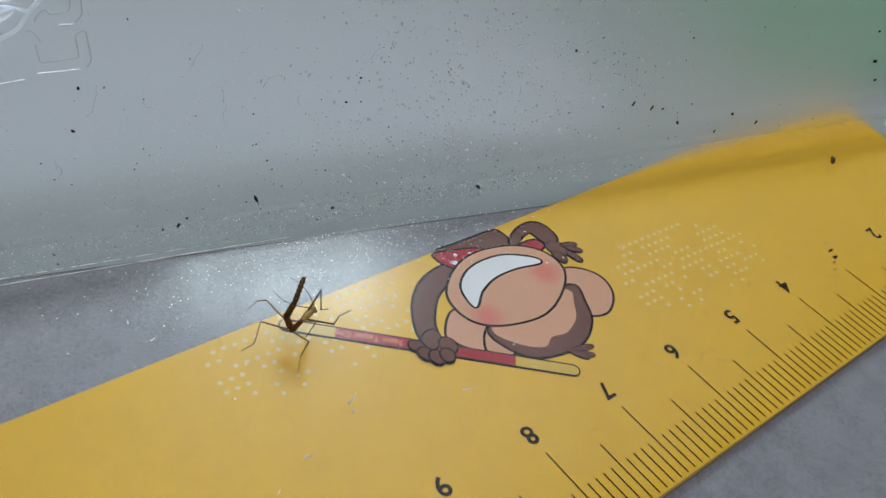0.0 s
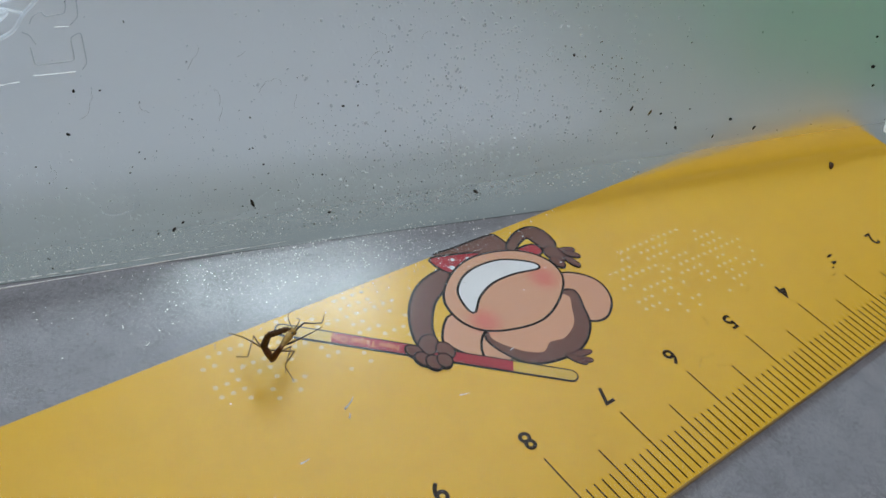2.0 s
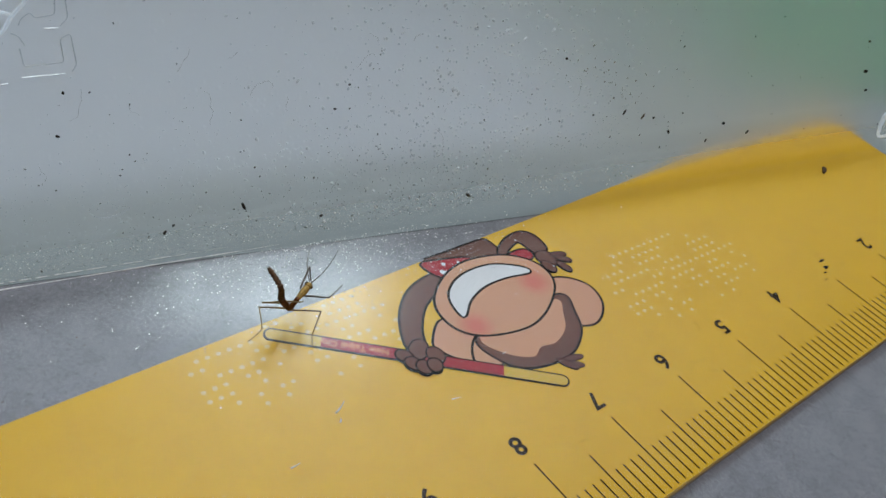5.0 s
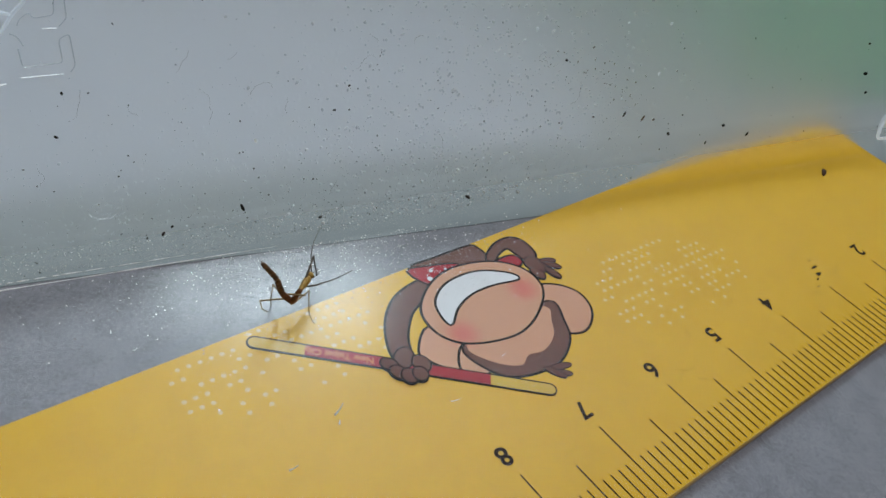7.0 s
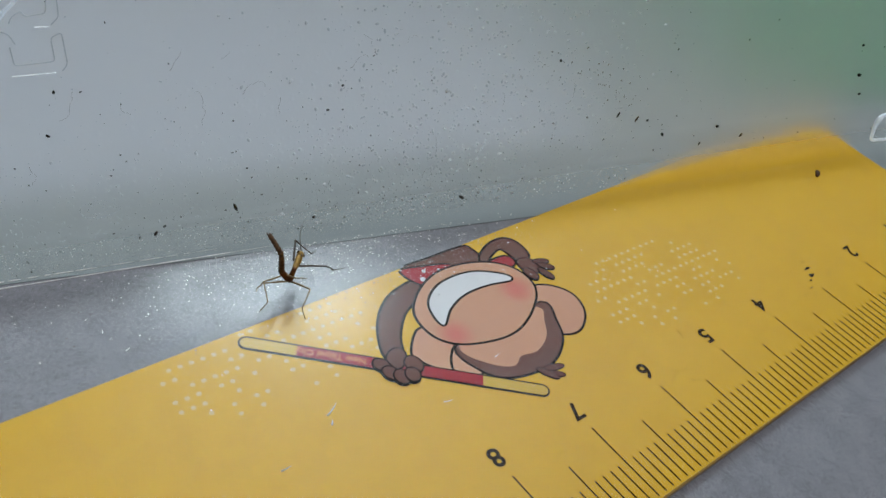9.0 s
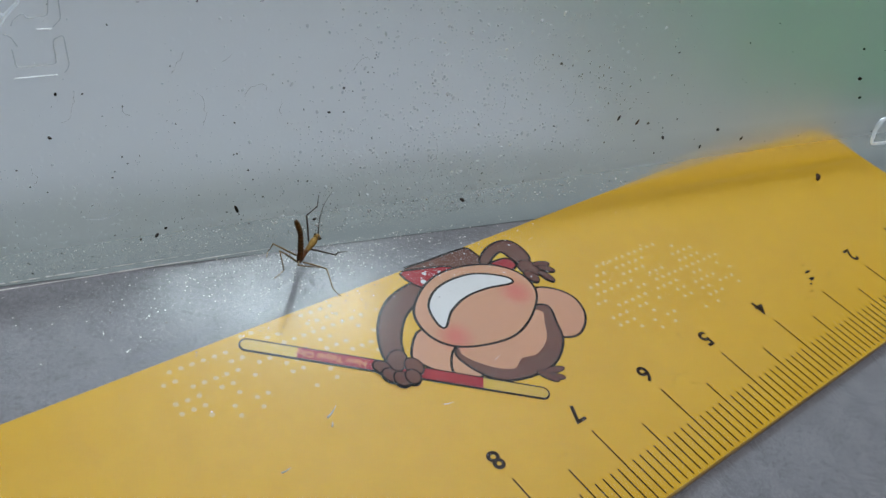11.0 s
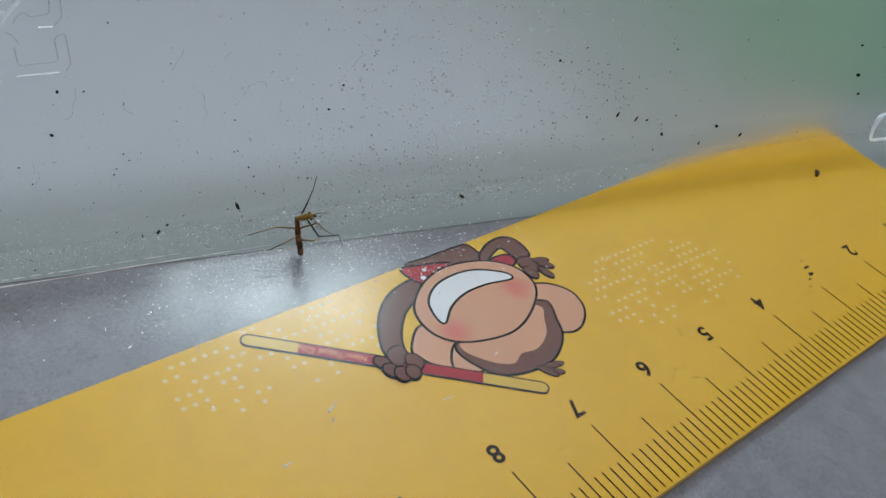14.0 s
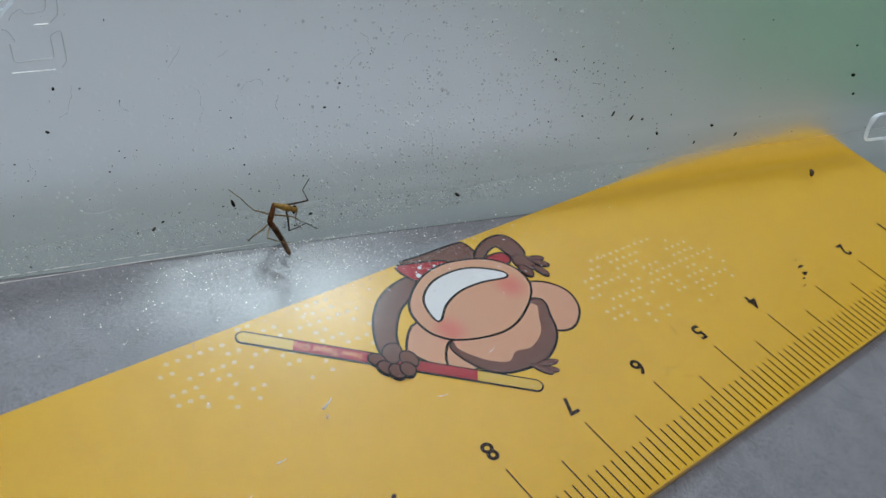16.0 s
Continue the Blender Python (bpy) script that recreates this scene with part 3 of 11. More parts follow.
def printed(name, outline, mat, layer, edge=0.27, parent=None, label=""):
    """A flat printed patch with a dark contour, in millimetres on the ruler."""
    bm = bmesh.new()
    z = layer * 0.000012
    add_prism(bm, mm(outline), 0, z + 0.000014)
    ob = part(name, bm, mat, parent or RULER, label)
    if edge:
        bm = bmesh.new()
        add_prism(bm, mm(grown(outline, edge)), 0, z + 0.000007)
        part("contour", bm, INK, ob)
    return ob


def picture():
    """The picture as plain patches of its colours."""
    printed("brown_patch", rounded([(-72.6, 33.0), (-69.9, 33.0), (-65.5, 32.9), (-64.4, 32.4), (-64.6, 30.0), (-68.0, 31.0)], 4), BROWN, 1)
    printed("brown_patch", rounded([(-72.6, 31.0), (-75.7, 30.7), (-78.2, 29.4), (-80.3, 27.1), (-81.6, 24.2), (-80.2, 23.6), (-79.0, 25.6), (-76.8, 27.8), (-74.0, 29.2)], 4), BROWN, 1)
    printed("red_patch", rounded([(-73.4, 32.7), (-71.4, 32.4), (-68.0, 31.2), (-69.8, 30.4), (-72.4, 30.1)], 3), RED, 2)
    for x, y, r in ((-72.0, 30.8, 0.3), (-71.2, 31.7, 0.22), (-69.6, 31.2, 0.18)):
        printed("white_spot", ellipse(x, y, r, r, n=12), WHITE, 4, 0)
    printed("red_patch", rounded([(-63.9, 29.6), (-61.6, 29.6), (-61.3, 28.4), (-62.8, 28.2)], 3), RED, 1)
    printed("peach_patch", rounded([(-76.2, 25.6), (-79.0, 23.6), (-78.8, 22.2), (-77.7, 20.6), (-76.5, 20.2), (-74.2, 22.0)], 4), PEACH, 1)
    printed("peach_patch", rounded([(-74.8, 22.2), (-76.8, 20.1), (-75.5, 18.5), (-74.0, 19.0), (-73.2, 20.8)], 4), PEACH, 2)
    printed("peach_patch", rounded([(-62.6, 24.4), (-60.5, 24.1), (-59.0, 22.0), (-59.6, 19.6), (-61.8, 18.0), (-63.8, 18.3), (-65.2, 20.5)], 4), PEACH, 2)
    printed("brown_patch", rounded([(-62.9, 22.6), (-63.4, 20.0), (-64.8, 17.7), (-68.0, 16.1), (-72.2, 16.6), (-74.4, 18.4), (-75.0, 22.0), (-70.0, 22.5)], 5), BROWN, 3)
    printed("peach_patch", rounded([(-63.8, 22.3), (-64.6, 20.4), (-65.9, 18.8), (-68.1, 17.9), (-69.9, 18.2), (-71.5, 17.6), (-73.6, 19.2), (-74.6, 22.0), (-69.5, 24.0)], 5), PEACH, 4, 0)
    printed("peach_patch", rounded([(-75.5, 27.7), (-72.4, 30.1), (-68.7, 30.9), (-64.4, 29.8), (-62.0, 27.4), (-62.1, 24.5), (-64.8, 22.2), (-68.3, 20.9), (-71.8, 21.3), (-74.7, 22.6), (-76.0, 24.8)], 5), PEACH, 5)
    printed("white_band", rounded([(-73.8, 27.5), (-71.8, 29.1), (-69.2, 29.6), (-66.4, 29.2), (-63.9, 27.6), (-63.6, 26.6), (-66.6, 27.2), (-69.6, 27.2), (-72.2, 26.3), (-74.2, 24.9)], 5), WHITE, 6)
    printed("brown_patch", rounded([(-64.4, 30.6), (-62.2, 31.8), (-59.9, 31.9), (-58.9, 30.7), (-59.1, 28.6), (-60.6, 28.2), (-60.9, 29.4), (-61.3, 30.8), (-62.9, 30.5), (-64.2, 29.8)], 4), BROWN, 2)
    for k, (x, y, rx, ry, turn) in enumerate(((-60.2, 27.3, 1.3, 1.0, -60), (-58.6, 27.2, 0.9, 0.32, -20), (-58.6, 26.4, 0.9, 0.32, -45), (-59.4, 25.5, 0.95, 0.34, -75), (-61.0, 26.2, 0.5, 0.9, 10))):
        printed("brown_patch", ellipse(x, y, rx, ry, turn), BROWN, 8 + 2 * k, 0.15)
    for k, (x, y, turn) in enumerate(((-68.0, 15.6, -15), (-68.6, 15.0, -35), (-69.1, 15.3, -60))):
        printed("brown_patch", ellipse(x, y, 1.1, 0.32, turn), BROWN, 4 + 2 * k, 0.1)
    # the striped bar
    a, b = Vector((-92.0, 31.8)), Vector((-70.8, 13.8))
    at = lambda s: tuple(a + (b - a) * s)
    printed("striped_bar", capsule(*at(0.015), *at(0.985), 0.58), STICK_YELLOW, 8, 0.17, label="yellow bar with a red middle")
    side = Vector((b.y - a.y, a.x - b.x)).normalized() * 0.58
    p0, p1 = Vector(at(0.175)), Vector(at(0.785))
    printed("red_stripe", [tuple(p0 - side), tuple(p1 - side), tuple(p1 + side), tuple(p0 + side)], RED, 10, 0)
    turn = math.degrees(math.atan2(a.y - b.y, a.x - b.x))
    x, y = at(0.285)
    lettering("New Taipei City", 0.95 * MM, LETTER, RULER, pose(x * MM, y * MM, 0.000155, 0, 0, turn), "small pale yellow lettering")
    for k, (x, y, rx, ry, turn) in enumerate(((-80.9, 23.6, 1.25, 0.85, 40), (-79.9, 22.3, 0.75, 0.95, 0), (-82.6, 23.6, 0.6, 0.8, 30), (-82.4, 22.4, 0.62, 0.85, 20), (-81.8, 21.6, 0.65, 0.8, 0), (-80.8, 21.3, 0.65, 0.75, -20))):
        printed("brown_patch", ellipse(x, y, rx, ry, turn), BROWN, 14 + 2 * k, 0.17)


DOT_ROWS = ("....o.o....o.o......", "..o.o.oo.....ooo..o.", "ooo..o....oo.oo.ooo.", "ooo.oo.o..oo.oooo..o", "..ooooo.oooo..oo..o.",
            "oo....oo.ooooooooooo", ".oooooo..ooo..oooo..", ".ooo..oooo....oooo..", "...oo.ooooo....o....", "....oooooooooo......")


def dot_pattern():
    """Faint cream dots in rows that leave gaps, printed twice; the second runs off the ruler's edge."""
    first = None
    for x0, y0 in ((-57.15, 14.35), (-100.1, 25.25)):
        for j, row in enumerate(DOT_ROWS):
            for i, mark in enumerate(row):
                x, y = x0 + 1.031 * i + 0.028 * j, y0 - 0.043 * i + 1.108 * j
                if mark != "o" or y > WIDE - 0.5:
                    continue
                if first is None:
                    bm = bmesh.new()
                    add_prism(bm, ellipse(0, 0, 0.24 * MM, 0.22 * MM, n=12), 0, PRINT * 0.4)
                    first = part("dot", bm, WHITE_INK, RULER)
                    first.matrix_basis = pose(x * MM, y * MM, 0)
                else:
                    same_mesh(first, pose(x * MM, y * MM, 0))


picture()
dot_pattern()


# ---- behind the box ----
def green_mat():
    bm = bmesh.new()
    w, h, r = 0.30, 0.22, 0.008
    corner = lambda cx, cy, a0: [(cx + r * math.cos(radians(a0 + a)), cy + r * math.sin(radians(a0 + a))) for a in range(0, 91, 15)]
    add_prism(bm, corner(w - r, h - r, 0) + corner(r, h - r, 90) + corner(r, r, 180) + corner(w - r, r, 270), 0, 0.001)
    ob = tagged(part("cutting_mat", bm, GREEN), "bright green plastic mat lying on the table behind the box", "mat")
    ob.matrix_world = BOX_AT @ pose(0.092, 0.028, -0.0014, 0, 0, -20)


# two added sheets that set the tones seen through the hazy wall
def paper_sheet():
    bm = bmesh.new()
    add_box(bm, (0, 0, 0.0001), (0.297, 0.21, 0.0002))
    ob = tagged(part("paper_sheet", bm, PALE_BACKING), "pale grey sheet added behind the box to brighten its wall", "paper")
    ob.matrix_world = BOX_AT @ pose(-0.0745, 0.1215, -0.00176, 0, 0, -1.2)
    # the second added sheet, for the darker tone at the wall's foot
    bm = bmesh.new()
    add_box(bm, (0, 0, 0.00003), (0.32, 0.24, 0.00006))
    ob = tagged(part("grey_backing", bm, GREY_BACKING), "mid-grey sheet added to darken the foot of the box wall", "card")
    ob.matrix_world = BOX_AT @ pose(-0.027, 0.1237, -0.00197, 0, 0, -2.5)


green_mat()
paper_sheet()


# ---- dirt on the box and painted glints on its floor ----
def pellet_mesh(bm, centre, long, thick, turn, rng):
    made_from = len(bm.verts)
    add_ball(bm, centre, (long * MM / 2, thick * MM / 2, thick * MM / 2), turn, 8, 6)
    bm.verts.ensure_lookup_table()
    for v in bm.verts[made_from:]:
        v.co += Vector((rng.uniform(-1, 1), rng.uniform(-1, 1), rng.uniform(-1, 1))) * thick * MM * 0.09


def pellets():
    rng = random.Random(11)
    for x, y, long, thick, turn in ((5.5, 13.8, 0.4, 0.22, 150), (6.2, 17.5, 0.33, 0.22, 90), (21.1, 4.9, 1.0, 0.3, 112), (13.8, 3.3, 0.5, 0.24, 60),
                                    (14.6, 3.9, 0.35, 0.2, 40), (45.8, 2.4, 0.8, 0.35, 145), (64.9, 10.1, 0.75, 0.22, 65), (67.8, 9.3, 0.85, 0.2, 60),
                                    (72.4, 6.9, 0.6, 0.3, 120), (81.1, 7.1, 0.45, 0.35, 0), (104.4, 12.1, 0.6, 0.45, 20), (29.6, 13.9, 0.32, 0.22, 0),
                                    (30.9, 16.2, 0.26, 0.2, 40), (55.2, 17.1, 0.32, 0.28, 90), (29.0, 2.6, 0.4, 0.25, 10), (69.5, 9.0, 0.35, 0.22, 30),
                                    (79.0, 5.0, 0.5, 0.18, 70), (60.5, 10.2, 0.26, 0.2, 0), (85.8, 5.4, 0.6, 0.25, 60), (103.0, 16.2, 0.4, 0.3, 0), (106.0, 9.3, 0.5, 0.3, 30)):
        bm = bmesh.new()
        pellet_mesh(bm, (0, 0, 0), long, thick, None, rng)
        brown = (x, y) == (67.8, 9.3)
        ob = part("dropping", bm, SPECK_BROWN if brown else SPECK, None, smooth=True)
        ob.matrix_world = BOX_AT @ Matrix.Translation(on_wall(x * MM, y * MM, thick * MM * 0.4)) @ WALL_TURN @ pose(0, 0, 0, 0, 0, turn)
        tagged(ob, "brown insect dropping stuck to the box wall" if brown else "black insect dropping stuck to the box wall", "dropping", "droppings on the box")
    bm = bmesh.new()
    pellet_mesh(bm, (0, 0, 0), 1.5, 0.6, None, rng)
    pellet_mesh(bm, (0.0004, 0.0002, 0), 0.7, 0.5, None, rng)
    pellet_mesh(bm, (-0.0005, -0.0001, 0), 0.6, 0.45, None, rng)
    ob = part("dropping", bm, SPECK_RED, None, smooth=True)
    ob.matrix_world = BOX_AT @ pose(0.0994, -0.0031, 0.0003, 0, 0, 30)
    tagged(ob, "large lumpy dark dropping lying on the box floor", "dropping", "droppings on the box")
    spots = []
    for k in range(950):
        x = rng.uniform(-5, 112) if rng.random() < 0.2 else rng.gauss(36, 18)
        y = min(abs(rng.gauss(0, 9)) + 0.9, 30) if rng.random() < 0.75 else rng.uniform(1, 28)
        s = (0.075 * rng.random() ** 3.5 + 0.019) * MM
        spots.append((on_wall(x * MM, y * MM, 0.00001), (s * rng.uniform(0.8, 1.7), s * rng.uniform(0.6, 1.1), s * 0.6), WALL_TURN @ pose(0, 0, 0, 0, 0, rng.uniform(0, 180))))
    for k in range(700):
        x, y, s = rng.uniform(2, 48), 0.7 + abs(rng.gauss(0, 2.4)), (0.018 + 0.035 * rng.random() ** 3) * MM
        spots.append((on_wall(x * MM, y * MM, 0.00001), (s * rng.uniform(0.8, 1.9), s * rng.uniform(0.6, 1.0), s * 0.6), WALL_TURN @ pose(0, 0, 0, 0, 0, rng.uniform(0, 180))))
    tagged(blobs("dirt_specks", SPECK, None, spots), "fine dark specks of dirt scattered over the box wall", "dirt").matrix_world = BOX_AT
    spots = []
    for k in range(60):
        t = rng.random()
        x, y = 55 + 12 * t + rng.gauss(0, 1.1), 17.5 - 6 * t + rng.gauss(0, 1.0)
        s = (0.03 + 0.06 * rng.random() ** 2) * MM
        spots.append((on_wall(x * MM, y * MM, 0.00001), (s * 1.4, s, s * 0.6), WALL_TURN @ pose(0, 0, 0, 0, 0, rng.uniform(0, 180))))
    tagged(blobs("dirt_specks", SPECK_BROWN, None, spots), "brown specks of dirt clustered on the box wall", "dirt").matrix_world = BOX_AT


def threads():
    """Thin hairs that cling to the wall."""
    rng = random.Random(21)
    for x, y, turn, long in ((15.2, 18.6, 50, 2.2), (21.5, 16.0, 70, 3.0), (25.0, 14.0, 110, 1.6), (31.5, 17.8, 30, 2.4), (41.8, 5.6, 120, 2.2), (33.4, 20.0, 100, 1.5),
                             (19.5, 19.4, 45, 1.0), (30.0, 5.0, 95, 1.6), (49.0, 12.5, 60, 1.8), (6.5, 15.0, 20, 3.0), (12.0, 15.0, 140, 1.5), (38.0, 20.5, 130, 1.4),
                             (41.0, 7.4, 15, 4.2), (18.0, 13.5, 100, 3.6), (53.0, 16.8, 120, 2.6), (57.5, 14.8, -50, 3.4), (4.0, 9.5, 80, 2.0)):
        bm = bmesh.new()
        pts, a, p = [], radians(turn), Vector((x, y))
        bend = rng.uniform(-0.12, 0.12)
        for k in range(9):
            pts.append(on_wall(p.x * MM, p.y * MM, 0.00004))
            p = p + Vector((math.cos(a), math.sin(a))) * long / 8
            a += bend + rng.uniform(-0.8, 0.8)
        add_tube(bm, pts, [0.000008] * 9, 5)
        ob = part("hair", bm, HAIR)
        ob.matrix_world = BOX_AT
        tagged(ob, "thin dark hair clinging to the hazy box wall", "hair", "hairs on the box wall")


def scuffs():
    """Bright scuffs in the clear floor of the box, with painted sparkle and painted dull pits."""
    rng = random.Random(8)
    # sparkle of the glare, put in as fine white flecks
    spots = []
    for k in range(2700):
        x, y = (rng.uniform(-2, 66), -0.5 - abs(rng.gauss(0, 7))) if k % 8 == 0 else (rng.gauss(29, 10), -0.5 - abs(rng.gauss(2, 3.2)))
        s = (0.012 + 0.05 * rng.random() ** 5) * MM
        spots.append(((x * MM, y * MM, 0.000005), (s * rng.uniform(1, 2.4), s, s * 0.6), pose(0, 0, 0, 0, 0, rng.uniform(0, 180))))
    blobs("glint_fleck", GLINT, BOX, spots)
    # pits that miss the glare, painted as flat grey flecks
    spots = []
    for k in range(2300):
        x, y = rng.gauss(24, 10), -0.6 - abs(rng.gauss(2, 3.4))
        r = rng.choice((0.02, 0.028, 0.036, 0.045, 0.06)) * MM
        spots.append(((x * MM, y * MM, 0.0), (r * rng.uniform(1, 2.2), r, r * 0.3), pose(0, 0, 0, 0, 0, rng.gauss(12, 30))))
    blobs("dull_pit", DULL, BOX, spots)
    spots = []
    for k in range(420):
        x, y, s = rng.uniform(-2, 70), -0.8 - abs(rng.gauss(0, 9)), (0.014 + 0.03 * rng.random() ** 3) * MM
        spots.append(((x * MM, y * MM, 0.00001), (s * rng.uniform(1, 2), s, s * 0.5), pose(0, 0, 0, 0, 0, rng.uniform(0, 180))))
    tagged(blobs("dirt_specks", SPECK_BROWN, None, spots), "fine brown dirt strewn over the clear box floor", "dirt").matrix_world = BOX_AT
    for x, y, turn, long, wide in ((22.9, -20.4, 35, 1.5, 0.16), (22.4, -21.6, 60, 0.5, 0.12), (17.3, -24.7, 10, 0.9, 0.12), (33.0, -22.5, -5, 1.0, 0.07), (4.0, -26.0, 70, 0.6, 0.1),
                                   (9.0, -9.5, 30, 0.5, 0.09), (7.5, -7.0, 80, 0.5, 0.07), (40.0, -19.0, 20, 0.7, 0.06), (2.0, -33.0, 0, 0.7, 0.08), (14.0, -27.0, 40, 0.5, 0.06)):
        bm = bmesh.new()
        pts = [(x * MM + long * MM * (i / 6 - 0.5) * math.cos(radians(turn + 2 * i)), y * MM + long * MM * (i / 6 - 0.5) * math.sin(radians(turn + 2 * i)), 0.0) for i in range(7)]
        add_tube(bm, pts, [wide * MM * (0.15 + 0.5 * (1 - i / 6)) for i in range(7)], 6)
        part("scuff_glint", bm, MILK, BOX, smooth=True)


pellets()
threads()
scuffs()


# ---- the insect: each part lies along its own x from its joint, with z to the back ----
INSECT_PARTS = {}


def insect():
    thing = tagged(new("insect"), "slender brown insect nymph on thin legs in the clear box", "insect")

    def body(key, name, points, radii, mat, flat=1.0, label=""):
        bm = bmesh.new()
        add_tube(bm, [(x * MM, y * MM, z * MM) for x, y, z in points], [r * MM for r in radii], 10)
        if flat != 1.0:
            bmesh.ops.scale(bm, vec=(1, flat, 1), verts=bm.verts)
        INSECT_PARTS[key] = part(name, bm, mat, thing, label, smooth=True)
        return INSECT_PARTS[key]

    # the thorax with its ringed middle
    body("THORAX", "thorax", [(-0.22, 0, 0), (0.05, 0, 0), (0.5, 0, 0.02), (0.85, 0, 0.05), (1.3, 0, 0.03), (1.75, 0, 0), (1.9, 0, 0)],
         [0.14, 0.27, 0.30, 0.25, 0.24, 0.22, 0.12], THORAX_BROWN, label="red-brown thorax")
    body("WAIST", "abdomen_base", [(-0.15, 0, 0), (0.15, 0, 0), (0.6, 0, 0.02), (1.1, 0, 0.02), (1.45, 0, 0), (1.6, 0, 0)],
         [0.15, 0.27, 0.32, 0.30, 0.25, 0.14], THORAX_BROWN, label="red-brown base of the abdomen")
    # two ringed halves of the abdomen
    body("ABDOMEN", "abdomen", [(2.2 * i / 17 - 0.08, 0, 0) for i in range(18)],
         [0.15] + [0.265 - 0.003 * i + (0.07 if i % 3 == 2 else 0.0) for i in range(1, 17)] + [0.15], ABDOMEN_BROWN, label="dark ringed abdomen")
    ab = body("TAIL", "abdomen_tip", [(2.25 * i / 17 - 0.08, 0, 0.05 * math.sin(math.pi * i / 17)) for i in range(18)],
              [0.15] + [0.23 - 0.002 * i + (0.07 if i % 3 == 2 else 0.0) for i in range(1, 17)] + [0.17], ABDOMEN_BROWN, label="dark ringed tip of the abdomen")
    for s in (-1, 1):
        bm = bmesh.new()
        add_tube(bm, [(2.1 * MM, s * 0.08 * MM, 0), (2.4 * MM, s * 0.15 * MM, 0)], [0.04 * MM, 0.015 * MM], 5)
        part("tail_tip", bm, ABDOMEN_BROWN, ab)
    front = body("HEAD", "prothorax", [(-0.15, 0, 0), (0.1, 0, 0), (0.6, 0, 0.03), (1.1, 0, 0.05), (1.5, 0, 0.04), (1.85, 0, 0.0)],
                 [0.13, 0.21, 0.27, 0.33, 0.34, 0.2], OCHRE, label="ochre prothorax")
    bm = bmesh.new()
    add_tube(bm, [(x * MM, 0, 0) for x in (1.75, 1.9, 2.1, 2.3, 2.42)], [r * MM for r in (0.18, 0.31, 0.36, 0.26, 0.1)], 10)
    head = part("head", bm, OCHRE, front, smooth=True)
    for s in (-1, 1):
        bm = bmesh.new()
        add_ball(bm, (2.1 * MM, s * 0.3 * MM, 0.08 * MM), (0.15 * MM, 0.12 * MM, 0.15 * MM))
        part("eye", bm, EYE, head, "dark rounded eye", smooth=True)
    for key, bend in (("AA", 1), ("AB", -1)):
        body(key, "antenna", [(4.6 * i / 8, bend * 0.45 * math.sin(math.pi * i / 8), 0) for i in range(9)], [0.05 - 0.0045 * i for i in range(9)], DARK_LEG)
    for pair, lengths, mat, fat in (("F", (2.6, 2.3, 1.9), DARK_LEG, 0.9), ("M", (2.6, 2.3, 1.6), TAN_LEG, 0.82), ("H", (2.6, 2.2, 1.4), TAN_LEG, 0.82)):
        for side in "AB":
            f, t, s = lengths
            body(f"{pair}{side}_femur", "femur", [(-0.1, 0, 0), (0.15, 0, 0), (f * 0.4, 0, 0.05), (f * 0.85, 0, 0.03), (f, 0, 0), (f + 0.05, 0, 0)],
                 [0.06 * fat, 0.1 * fat, 0.105 * fat, 0.08 * fat, 0.085 * fat, 0.04], mat)
            body(f"{pair}{side}_tibia", "tibia", [(-0.04, 0, 0), (0.1, 0, 0), (t * 0.5, 0, 0.04), (t, 0, 0), (t + 0.03, 0, 0)],
                 [0.04, 0.075 * fat, 0.062 * fat, 0.062 * fat, 0.035], mat)
            body(f"{pair}{side}_tarsus", "tarsus", [(-0.03, 0, 0), (s * 0.3, 0, 0.03), (s * 0.6, 0, 0.03), (s * 0.9, 0, 0.0), (s, 0, -0.03)],
                 [0.045 * fat, 0.05 * fat, 0.042 * fat, 0.046 * fat, 0.022], mat)
    return thing


INSECT = insect()


